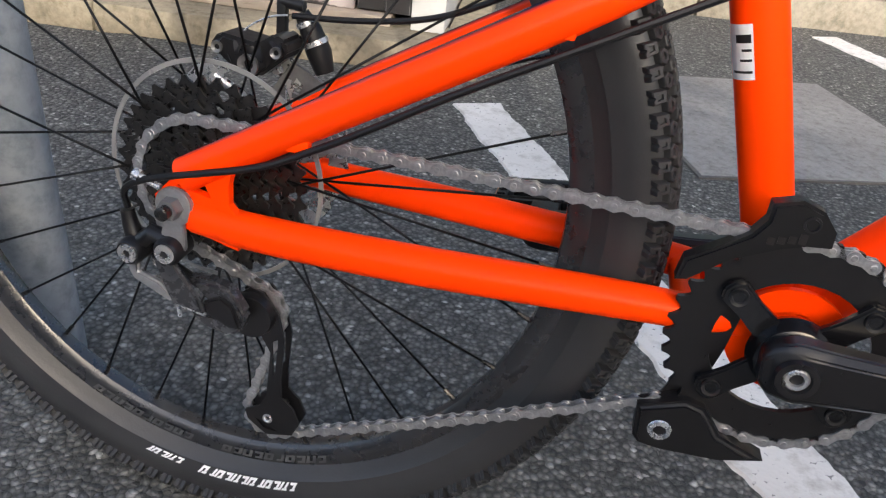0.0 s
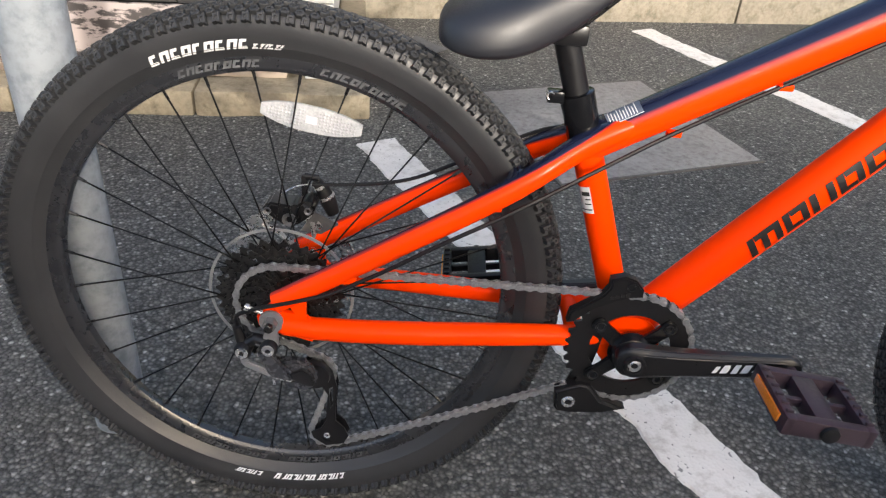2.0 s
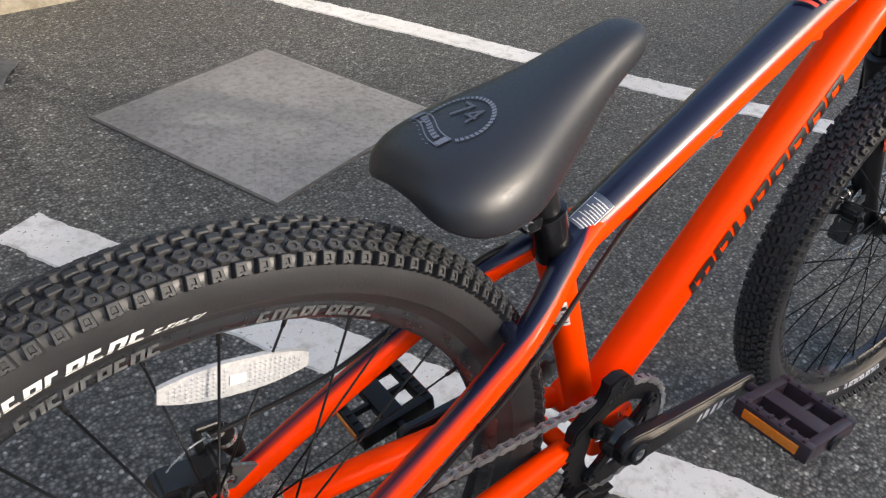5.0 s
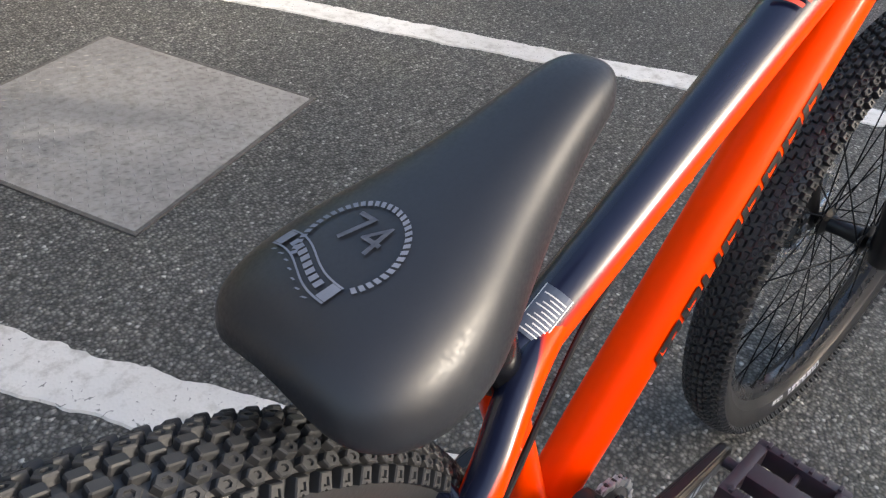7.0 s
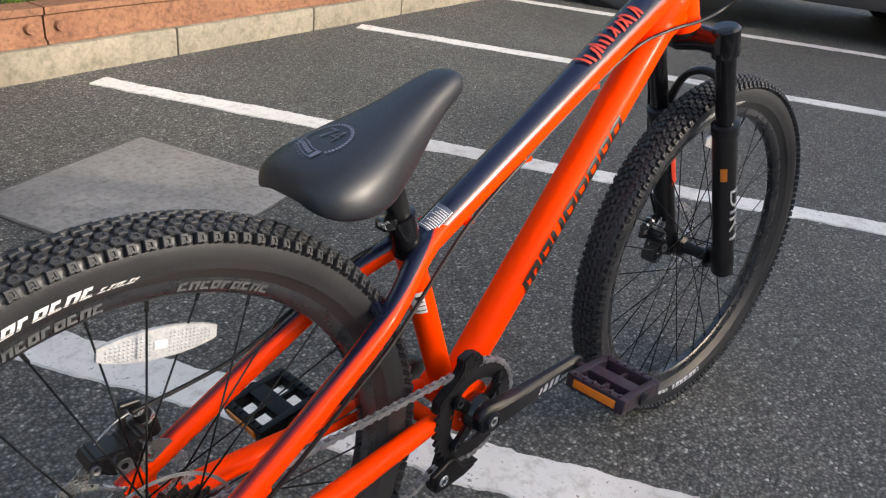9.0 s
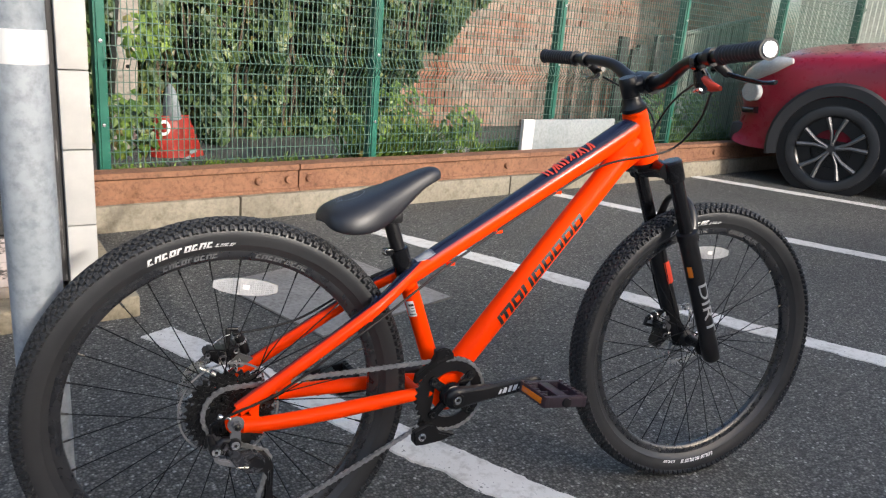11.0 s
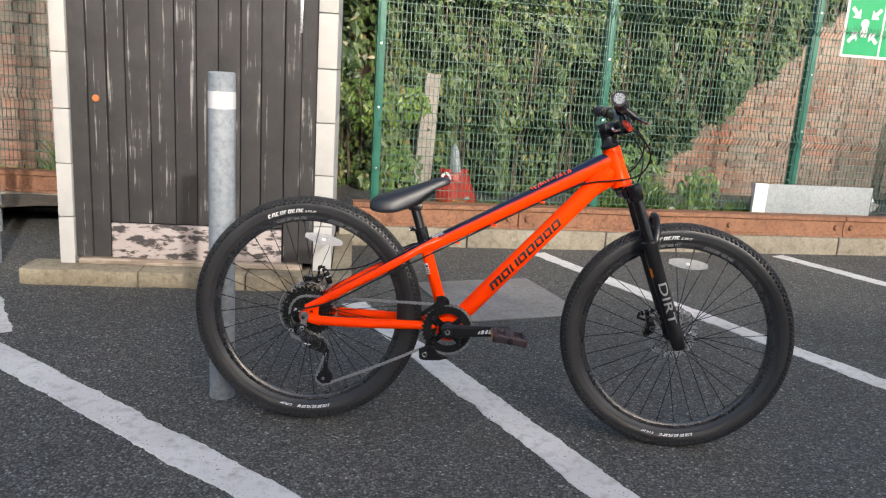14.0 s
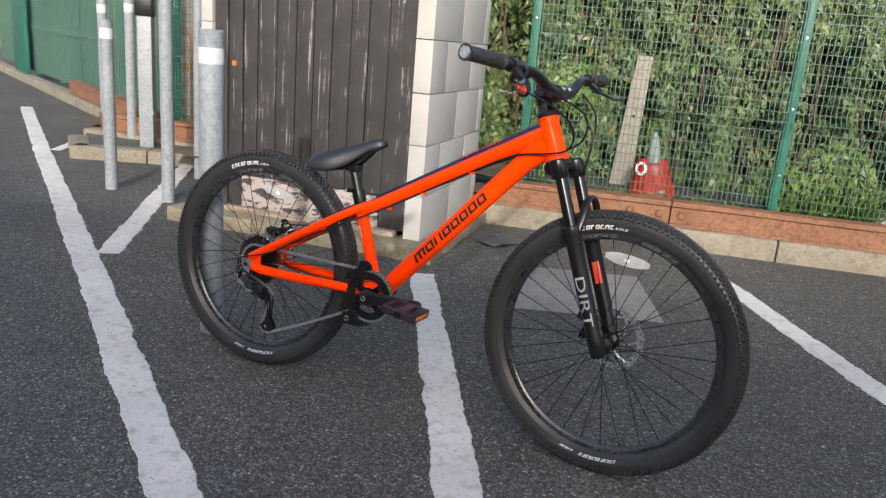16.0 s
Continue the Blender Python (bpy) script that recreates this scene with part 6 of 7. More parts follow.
for k in range(34):
    a = radians(-38 + k * 7.8)
    r0, r1 = 0.0205, 0.0232
    w = radians(2.6)
    on_saddle([(r0 * math.cos(a - w), r0 * math.sin(a - w)), (r1 * math.cos(a - w * 0.3), r1 * math.sin(a - w * 0.3)), (r1 * math.cos(a + w * 1.6), r1 * math.sin(a + w * 1.6)), (r0 * math.cos(a + w), r0 * math.sin(a + w))])
ra, rb = Vector((-0.0300, -0.0100)), Vector((0.0130, -0.0190))
rw = (rb - ra).normalized()
rn = Vector((-rw.y, rw.x))


def ribbon_at(f, w):
    """A point of the emblem's ribbon: f along it, w across it."""
    return tuple(ra.lerp(rb, f) + rn * (w + 0.0016 * math.sin(f * math.pi * 2)))


for k in range(18):
    f0, f1 = k / 18, (k + 1) / 18
    for w in (-0.0042, 0.0042):
        on_saddle([ribbon_at(f0, w - 0.0004), ribbon_at(f1, w - 0.0004), ribbon_at(f1, w + 0.0004), ribbon_at(f0, w + 0.0004)])
    if k in (0, 1, 16, 17):
        on_saddle([ribbon_at(f0, -0.0036), ribbon_at(f1, -0.0036), ribbon_at(f1, 0.0036), ribbon_at(f0, 0.0036)])
for k in range(8):
    f = 0.17 + k * 0.085
    on_saddle([ribbon_at(f, -0.0018), ribbon_at(f + 0.06, -0.0018), ribbon_at(f + 0.068, 0.0018), ribbon_at(f + 0.008, 0.0018)])
for k in range(7):
    f = 0.08 + k * 0.12
    on_saddle([ribbon_at(f, -0.0075), ribbon_at(f + 0.05, -0.0066), ribbon_at(f + 0.055, -0.0058), ribbon_at(f + 0.01, -0.0066)])
em = bpart("emblem", bm, GREYINK, saddle, "grey printed ring and ribbon emblem", smooth=False)
em["kind"] = "stuff"
txt = text_mesh("emblem_number", "74", 0.026, pose(0.2285, 0.006, 0.0, 0, 0, -90), GREYINK, saddle)
for v in txt.data.vertices:
    p = txt.matrix_basis @ v.co
    v.co.z = saddle_top(p.x, p.y) + 0.0011
bm = bmesh.new()
for y in (-0.021, 0.021):
    tube(bm, [(0.20, y, 0.645), (0.25, y, 0.648), (0.30, y, 0.664), (0.35, y * 0.6, 0.708)], 0.0035, 8, smoothing=1)
bpart("saddle_rail", bm, DARKSTEEL, saddle)

# Fork
FWD = Vector((0.927, 0, 0.375))


def on_axis(s, off=0.0, y=0.0):
    return AXIS_P - AXIS_D * s + FWD * off + Vector((0, y, 0))


bm = bmesh.new()
tube(bm, [on_axis(0.0), on_axis(0.012)], [0.0285, 0.027], 28)
bpart("lower_headset", bm, BLACK, steer=True)
bm = bmesh.new()
tube(bm, [on_axis(-0.112), on_axis(-0.120), on_axis(-0.128), on_axis(-0.142)], [0.0255, 0.0275, 0.021, 0.019], 28)
bpart("upper_headset", bm, BLACK, steer="bar")
bm = bmesh.new()
tube(bm, [on_axis(0.020, 0.004, -0.068), on_axis(0.020, 0.010, -0.03), on_axis(0.018, 0.0, 0.0), on_axis(0.020, 0.010, 0.03), on_axis(0.020, 0.004, 0.068)], [0.018, 0.019, 0.022, 0.019, 0.018], 18, hint=(1, 0, 0))
for s in (-1, 1):
    tube(bm, [on_axis(0.002, 0.022, s * 0.062), on_axis(0.006, 0.022, s * 0.062), on_axis(0.046, 0.022, s * 0.062), on_axis(0.050, 0.022, s * 0.062)], [0.018, 0.0215, 0.0215, 0.019], 22)
bpart("fork_crown", bm, GLOSSBLACK, label="gloss black fork crown", steer=True)
for s in (-1, 1):
    bm = bmesh.new()
    tube(bm, [on_axis(0.03, 0.024, s * 0.062), on_axis(0.24, 0.028, s * 0.062)], 0.0152, 22)
    bpart("stanchion", bm, GLOSSBLACK, steer=True)
    bm = bmesh.new()
    tube(bm, [on_axis(0.168, 0.0265, s * 0.062), on_axis(0.170, 0.0265, s * 0.062), on_axis(0.186, 0.027, s * 0.062), on_axis(0.190, 0.027, s * 0.062), on_axis(0.30, 0.029, s * 0.062), on_axis(0.43, 0.032, s * 0.061), on_axis(0.452, 0.033, s * 0.060), on_axis(0.490, 0.034, s * 0.059), on_axis(0.496, 0.034, s * 0.059)], [0.0185, 0.0225, 0.0225, 0.0205, 0.0200, 0.0185, 0.0205, 0.0195, 0.015], 24)
    leg = bpart("fork_leg", bm, BLACK, steer=True, label="satin black lower fork leg" + (" with pale block lettering shapes" if s < 0 else " with red print"))
    P0, P1 = on_axis(0.44, 0.032, s * 0.0615), on_axis(0.20, 0.027, s * 0.062)

    def leg_patch(nm, mat, patches, r=0.0208):
        bm = bmesh.new()
        d = (P1 - P0).normalized()
        fr = Vector((d.z, 0, -d.x))
        for s0, s1, a0, a1 in patches:
            rows = [[P0 + d * q + (Vector((0, s, 0)) * math.cos(radians(a)) + fr * math.sin(radians(a))) * r for q in (s0, s1)] for a in np.linspace(a0, a1, 5)]
            rows = [[bm.verts.new(v) for v in rw] for rw in rows]
            for u, v in zip(rows, rows[1:]):
                bm.faces.new((u[0], u[1], v[1], v[0]))
        bpart(nm, bm, mat, leg, steer=True, smooth=False)
    if s < 0:
        word_ob = text_mesh("leg_lettering", "DIRT", 0.034, Matrix(), plain("pale_grey_print", (0.38, 0.385, 0.39), 0.5, vary=0.2, scale=150, bumps=0), leg)
        bm = bmesh.new()
        bm.from_mesh(word_ob.data)
        for cut in np.linspace(-0.013, 0.013, 11):
            bmesh.ops.bisect_plane(bm, geom=bm.verts[:] + bm.edges[:] + bm.faces[:], plane_co=(0, cut, 0), plane_no=(0, 1, 0))
        d = (P1 - P0).normalized()
        fr = Vector((d.z, 0, -d.x))
        for v in bm.verts:
            ang = v.co.y / 0.0206
            v.co = STEER @ (P0 + d * (0.088 - v.co.x * 1.7) + (Vector((0, s, 0)) * math.cos(ang) + fr * math.sin(ang)) * (0.0208 + v.co.z))
        bm.to_mesh(word_ob.data)
        bm.free()
        leg_patch("leg_mark", AMBER, [(0.170, 0.196, -75, -45)], 0.0215)
    else:
        leg_patch("leg_print", REDINK, [(0.114, 0.170, 142, 192)], 0.0226)
bm = bmesh.new()
tube(bm, [on_axis(0.182, 0.040, -0.062), on_axis(0.150, 0.058, -0.054), on_axis(0.118, 0.066, -0.035), on_axis(0.105, 0.068, 0.0), on_axis(0.118, 0.066, 0.035), on_axis(0.150, 0.058, 0.054), on_axis(0.182, 0.040, 0.062)], [0.012, 0.010, 0.0095, 0.0095, 0.0095, 0.010, 0.012], 14, flat=0.7, smoothing=2, hint=(0.9, 0, 0.37))
bpart("fork_arch", bm, BLACK, steer=True)
bm = bmesh.new()
lathe(bm, [(-0.074, 0.004), (-0.073, 0.008), (-0.066, 0.0085), (0.066, 0.0085), (0.073, 0.008), (0.074, 0.004)], 14, FRONT)
bpart("front_axle", bm, DARKSTEEL, steer=True)
cable("front_brake_cable", [STEER @ Vector(p) for p in ((0.862, 0.16, 0.935), (0.93, 0.10, 0.895), (0.955, 0.05, 0.83), (0.93, 0.075, 0.72), (0.98, 0.085, 0.60), (1.03, 0.088, 0.46), (1.05, 0.072, 0.40))], 0.0024, label="black cable to the front brake")

# Stem, bar, grips, levers
BAR = Vector((0.868, 0, 0.925))
bm = bmesh.new()
tube(bm, [on_axis(-0.140), on_axis(-0.146), on_axis(-0.180), on_axis(-0.184)], [0.017, 0.019, 0.019, 0.016], 24)
tube(bm, [on_axis(-0.163, 0.0), BAR], [0.019, 0.020], 18, flat=0.95)
tube(bm, [BAR + Vector((0, -0.026, 0)), BAR + Vector((0, 0.026, 0))], 0.0225, 20, hint=(1, 0, 0))
stem = bpart("stem", bm, BLACK, steer="bar")
for y in (-0.017, 0.017):
    for dz in (-0.014, 0.014):
        bm = bmesh.new()
        lathe(bm, [(0.0, 0.0012), (0.0, 0.0025), (0.003, 0.0035), (-0.004, 0.0036)], 10, m=Matrix.Translation(BAR + Vector((0.019, y, dz))) @ pose(0, 0, 0, 0, 0, -90))
        bpart("stem_bolt", bm, STEEL, stem, steer="bar")
TILTB = Matrix.Translation(BAR) @ Matrix.Rotation(radians(-2.7), 4, 'X') @ Matrix.Translation(-BAR)
half = [(0, 0, 0), (0.002, 0.040, 0), (0.000, 0.075, 0.010), (-0.004, 0.120, 0.034), (-0.012, 0.160, 0.044), (-0.026, 0.250, 0.050), (-0.044, 0.376, 0.056)]
pts = [BAR + Vector((x, -y, z)) for x, y, z in reversed(half)] + [BAR + Vector(p) for p in half[1:]]
bm = bmesh.new()
tube(bm, pts, [0.0112, 0.0112, 0.0112, 0.0125, 0.0145, 0.0158, 0.0158, 0.0158, 0.0145, 0.0125, 0.0112, 0.0112, 0.0112], 20, smoothing=2, hint=(1, 0, 0))
bmesh.ops.transform(bm, matrix=TILTB, verts=bm.verts)
hb = bpart("handlebar", bm, BLACK, label="black riser handlebar", steer="bar")
for s in (-1, 1):
    g0, g1 = BAR + Vector((-0.0275, s * 0.262, 0.0505)), BAR + Vector((-0.0450, s * 0.392, 0.0565))
    bm = bmesh.new()
    gp, gr = [], []
    for k in range(53):
        gp.append(g0.lerp(g1, k / 52))
        gr.append(0.0160 - (0.0014 if k % 4 in (2, 3) else 0.0) + (0.002 if k < 3 or k > 49 else 0))
    tube(bm, gp, gr, 20, hint=(1, 0, 0))
    bmesh.ops.transform(bm, matrix=TILTB, verts=bm.verts)
    grip = bpart("grip", bm, plain("grip_rubber", (0.02, 0.02, 0.021), 0.6, vary=0.2, scale=200) if s < 0 else bpy.data.materials["grip_rubber"], hb, "black ribbed rubber grip", steer="bar")
    bm = bmesh.new()
    tube(bm, [g1, g1.lerp(g0, -0.02)], [0.0135, 0.0125], 18, hint=(1, 0, 0))
    bmesh.ops.transform(bm, matrix=TILTB, verts=bm.verts)
    bpart("bar_plug", bm, STEEL if s < 0 else PLASTIC, hb, steer="bar")
    c = BAR + Vector((-0.022, s * 0.225, 0.048))
    bm = bmesh.new()
    tube(bm, [c - Vector((0, s * 0.008, 0)), c + Vector((0, s * 0.008, 0))], 0.0165, 18, hint=(1, 0, 0))
    tube(bm, [c + Vector((0.012, 0, -0.010)), c + Vector((0.034, s * 0.006, -0.026)), c + Vector((0.030, -s * 0.030, -0.020))], [0.010, 0.009, 0.006], 12)
    bmesh.ops.transform(bm, matrix=TILTB, verts=bm.verts)
    bpart("lever_clamp", bm, BLACK, hb, steer="bar")
    bm = bmesh.new()
    tube(bm, [c + Vector((0.030, 0, -0.026)), c + Vector((0.052, s * 0.030, -0.036)), c + Vector((0.058, s * 0.070, -0.042)), c + Vector((0.062, s * 0.098, -0.040))], [0.007, 0.0065, 0.0062, 0.0058], 12, flat=0.6, smoothing=1)
    bmesh.ops.transform(bm, matrix=TILTB, verts=bm.verts)
    bpart("brake_lever", bm, GLOSSBLACK, hb, steer="bar")
    if s < 0:
        c2 = BAR + Vector((-0.018, s * 0.185, 0.040))
        bm = bmesh.new()
        tube(bm, [c2 - Vector((0, s * 0.007, 0)), c2 + Vector((0, s * 0.007, 0))], 0.0165, 18, hint=(1, 0, 0))
        tube(bm, [c2 + Vector((0.004, 0, -0.014)), c2 + Vector((0.014, 0, -0.036)), c2 + Vector((0.018, s * 0.010, -0.052))], [0.011, 0.0175, 0.013], 14, smoothing=1)
        bmesh.ops.transform(bm, matrix=TILTB, verts=bm.verts)
        sh = bpart("gear_shifter", bm, GLOSSBLACK, hb, "gloss black gear shifter", steer="bar")
        bm = bmesh.new()
        tube(bm, [c2 + Vector((0.004, 0, -0.050)), c2 + Vector((-0.016, s * 0.022, -0.054)), c2 + Vector((-0.022, s * 0.045, -0.050))], [0.006, 0.0058, 0.0042], 10, flat=0.5)
        bmesh.ops.transform(bm, matrix=TILTB, verts=bm.verts)
        bpart("shift_lever", bm, STEEL, sh, steer="bar")
        # Red tapered piece that runs outwards from the shifter body
        bm = bmesh.new()
        tube(bm, [c2 + Vector((0.012, s * 0.004, -0.034)), c2 + Vector((0.020, s * 0.022, -0.044)), c2 + Vector((0.024, s * 0.040, -0.046))], [0.0150, 0.0120, 0.0060], 12, flat=0.7)
        bmesh.ops.transform(bm, matrix=TILTB, verts=bm.verts)
        bpart("shifter_red_piece", bm, REDINK, sh, "small red piece on the shifter", steer="bar")


# ---- things along the fence ----
sign = thing("safety_sign", FM @ pose(2.445, 0.19, 1.545), "green and white fire assembly point sign on the fence", "sign")
bm = bmesh.new()
box(bm, (0, 0, 0), (0.59, 0.004, 0.42), bevel=0.0015)
part("sign_board", bm, TAPE, sign, "white sign board")
bm = bmesh.new()
box(bm, (-0.143, -0.0032, 0), (0.27, 0.0016, 0.385))
box(bm, (0.143, -0.0032, 0), (0.27, 0.0016, 0.385))
part("green_field", bm, SIGNGREEN, sign, "two green fields")
for body, z in (("Fire", 0.075), ("Assembly", 0.0), ("Point", -0.075)):
    text_mesh("sign_text", body, 0.066, pose(0.143, -0.0045, z, 90), TAPE, sign)
for sx in (-1, 1):
    for sz in (-1, 1):
        bm = bmesh.new()
        m = pose(-0.143 + sx * 0.075, -0.0045, sz * 0.075, 0, 45 * sx * sz + (0 if sz > 0 else 0), 0)
        k = -1 if sz > 0 else 1
        plate(bm, [(-0.012, 0.05 * -k), (-0.012, 0.0), (-0.04, 0.0), (0.0, 0.045 * k), (0.04, 0.0), (0.012, 0.0), (0.012, 0.05 * -k)], -0.0006, 0.0006, m=m)
        part("arrow", bm, TAPE, sign, smooth=False)
bm = bmesh.new()
lathe(bm, [(-0.0012, 0.03), (0.0, 0.03)], 20, m=pose(-0.143, -0.0045, 0.012))
box(bm, (-0.143, -0.0045, -0.045), (0.05, 0.0012, 0.06))
part("pictogram", bm, TAPE, sign, "plain white pictogram shape")

cpost = thing("concrete_post", FM @ pose(-0.355, 2.12, -0.19, 0, 3, 0), "leaning pale concrete post behind the mesh fence", "post")
bm = bmesh.new()
box(bm, (0, 0, 0.62), (0.18, 0.15, 1.24), bevel=0.018)
for v in bm.verts:
    if v.co.z > 1.1:
        v.co.x = v.co.x * 0.7 + 0.01
part("post", bm, MORTAR, cpost)
bm = bmesh.new()
lathe(bm, [(-0.004, 0.004), (-0.004, 0.012), (0.0, 0.014)], 14, m=pose(0.01, -0.076, 0.76))
part("bolt_hole", bm, DARKSTEEL, cpost)

toy = thing("red_plastic_guard", FM @ pose(-0.03, 1.75, -0.19, 0, 0, 0) @ Matrix.Diagonal((1.45, 1.3, 1.75, 1)), "crumpled red and clear plastic mudguard shell behind the fence", "plastic shell")
bm = bmesh.new()
rows = []
for i in range(13):
    f = i / 12
    z = 0.0 + 0.27 * f
    w = 0.15 * (1 - 0.45 * f ** 1.5)
    rows.append([bm.verts.new((-0.02 + w * math.cos(a) * 0.95 - 0.04 * f, -0.10 * math.sin(a) * (1 - 0.5 * f) + noise.noise(Vector((a * 2, z * 12, 1))) * 0.012, z + noise.noise(Vector((a, z * 9, 4))) * 0.01)) for a in np.linspace(0, math.pi, 15)])
for a, b in zip(rows, rows[1:]):
    for k in range(14):
        bm.faces.new((a[k], a[k + 1], b[k + 1], b[k]))
bmesh.ops.solidify(bm, geom=bm.faces[:], thickness=0.004)
part("red_shell", bm, REDPLASTIC, toy, "red plastic shell")
bm = bmesh.new()
tube(bm, [(-0.055, 0.0, 0.255), (-0.06, 0.0, 0.31), (-0.062, 0.0, 0.36), (-0.064, 0.0, 0.385)], [0.075, 0.066, 0.042, 0.012], 16, flat=0.5)
part("grey_tip", bm, GREYBOARD, toy, "scuffed grey tip")
bm = bmesh.new()
lathe(bm, [(-0.003, 0.018), (-0.003, 0.030), (0.0, 0.030), (0.0, 0.018)], 24, m=pose(-0.115, -0.062, 0.225), closed=True)
part("white_ring_mark", bm, WHITEINK, toy)
bm = bmesh.new()
for k in range(4):
    box(bm, (-0.05 + k * 0.035, -0.108 + abs(k - 1.5) * 0.006, 0.08 + 0.015 * k), (0.03, 0.003, 0.014), pose(0, 0, 0, 0, -20, 0))
part("pale_scuff", bm, GREYBOARD, toy)

for k, (u, w, h, lean_) in enumerate(((4.98, 0.13, 1.25, 0), (5.16, 0.12, 1.12, 2), (5.36, 0.15, 1.18, -2), (5.58, 0.12, 1.30, 1))):
    pl = thing("timber_post", FM @ pose(u, 2.1, -0.19, 0, lean_, 0), "dark weathered timber board standing against the brick wall", "board", "boards against the wall")
    bm = bmesh.new()
    box(bm, (0, 0, h / 2), (w, 0.05, h), bevel=0.006)
    part("plank", bm, DOOR, pl)
shelter = thing("lean_to", FM @ pose(5.7, 1.95, -0.19), "grey-green corrugated lean-to with a sloping top", "shed")
for k in range(12):
    h = 1.30 + 0.022 * k
    bm = bmesh.new()
    box(bm, (0.06 + k * 0.125, 0, h / 2), (0.110, 0.018 + 0.012 * (k % 2), h), bevel=0.006)
    part("panel", bm, LEANTO, shelter)
bm = bmesh.new()
tube(bm, [(-0.1, -0.02, 1.29), (1.65, -0.02, 1.62)], 0.03, 8)
part("roof_edge", bm, LEANTO, shelter)
board = thing("grey_panel", FM @ pose(2.10, 0.163, 0.20), "pale grey board with a white end leaning behind the beam", "board")
bm = bmesh.new()
box(bm, (0.07, 0, 0.13), (0.83, 0.02, 0.25), bevel=0.003)
part("panel", bm, GREYBOARD, board)
bm = bmesh.new()
box(bm, (-0.40, -0.004, 0.13), (0.10, 0.028, 0.255), bevel=0.003)
part("white_end", bm, TAPE, board, "white end piece")
r = random.Random(31)
for k in range(9):
    rb = thing("rubble", FM @ pose(2.75 + r.uniform(-0.15, 0.25), 0.35 + r.uniform(-0.05, 0.2), 0.17 + 0.06 * (k % 4)), "broken pale plastic and rubble behind the fence", "rubble", "rubble heap")
    bm = bmesh.new()
    bmesh.ops.create_icosphere(bm, subdivisions=1, radius=r.uniform(0.04, 0.09))
    for v in bm.verts:
        v.co *= r.uniform(0.7, 1.2)
        v.co.z *= 0.7
    part("lump", bm, TAPE if k % 3 == 0 else CONC, rb, smooth=False)
for k in range(5):
    st = thing("stone", FM @ pose(1.0 + 0.17 * k + r.uniform(-0.05, 0.05), 0.42 + r.uniform(-0.06, 0.1), 0.20), "grey stone lying in the weeds", "stone", "stones in the weeds")
    bm = bmesh.new()
    bmesh.ops.create_icosphere(bm, subdivisions=2, radius=r.uniform(0.05, 0.10))
    for v in bm.verts:
        v.co *= 1 + 0.3 * noise.noise(v.co * 12 + Vector((k, 0, 0)))
        v.co.z *= 0.55
    part("lump", bm, CONC, st)
flap = thing("roofing_felt", pose(0.075, 1.90, 0.0, 0, 0, 68), "dark grey curled scrap of roofing felt on the ground", "felt sheet")
bm = bmesh.new()
rows = []
for i in range(9):
    u = -0.10 + 0.025 * i
    low = [(v, 0.003 + 0.012 * (1 + noise.noise(Vector((u * 9, v * 9, 2)))) + 0.9 * max(0, v) ** 1.6) for v in np.linspace(-0.06, 0.07, 8)]
    rows.append([bm.verts.new((u, v, z)) for v, z in low] + [bm.verts.new((u, v, z - 0.003)) for v, z in reversed(low)])
for a, b in zip(rows, rows[1:]):
    for k in range(16):
        bm.faces.new((a[k], a[(k + 1) % 16], b[(k + 1) % 16], b[k]))
bm.faces.new(rows[0])
bm.faces.new(rows[-1][::-1])
part("sheet", bm, stained("felt", (0.075, 0.078, 0.08), (0.11, 0.112, 0.11), (0.7, 0.7, 0.7)), flap)


# ---- parked car ----
CARM = pose(5.13, 2.68, 0, 0, 0, math.degrees(math.atan2(0.85, -0.52)))   # X to its nose, Y to its left flank, origin under the front left wheel
car = thing("car", CARM, "burgundy red compact SUV parked nose to the fence", "car")
CW = 1.72


def section(x, sill, belt, top, wide, tumble, roof):
    """Half outline of the body at x: from the sill up the left flank to the middle."""
    return [(x, 0.02, sill), (x, 0.055 * wide, sill + 0.10), (x, 0.085 * wide, (sill + belt) * 0.5), (x, 0.07 * wide, belt - 0.05), (x, 0.02, belt), (x, -tumble * 0.6 - 0.02, (belt + top) / 2), (x, -tumble - 0.06, top - 0.02), (x, -CW * 0.5 * 0.6 - 0.05, top + roof * 0.7), (x, -CW * 0.5 + 0.02, top + roof)]


stations_c = [
    (0.79, 0.34, 0.62, 0.66, -4.5, 0.25, 0.0), (0.74, 0.28, 0.78, 0.86, -1.2, 0.20, 0.02), (0.62, 0.26, 0.90, 0.97, 0.1, 0.16, 0.03), (0.45, 0.26, 0.98, 1.05, 0.8, 0.12, 0.04), (0.1, 0.26, 1.03, 1.10, 1.0, 0.10, 0.05), (-0.35, 0.26, 1.05, 1.14, 1.0, 0.10, 0.06),
    (-0.62, 0.26, 1.06, 1.22, 1.0, 0.16, 0.06), (-1.15, 0.26, 1.07, 1.54, 1.0, 0.26, 0.05), (-1.9, 0.26, 1.08, 1.62, 1.0, 0.28, 0.05), (-2.7, 0.26, 1.10, 1.60, 1.0, 0.28, 0.04), (-3.15, 0.28, 1.10, 1.45, 0.9, 0.24, 0.03), (-3.40, 0.34, 1.02, 1.10, -0.5, 0.16, 0.02)]
bm = bmesh.new()
rows = []
for st in stations_c:
    half_ = section(*st)
    full = half_ + [(x, -CW - y, z) for x, y, z in reversed(half_[:-1])]
    rows.append([bm.verts.new(p) for p in full])
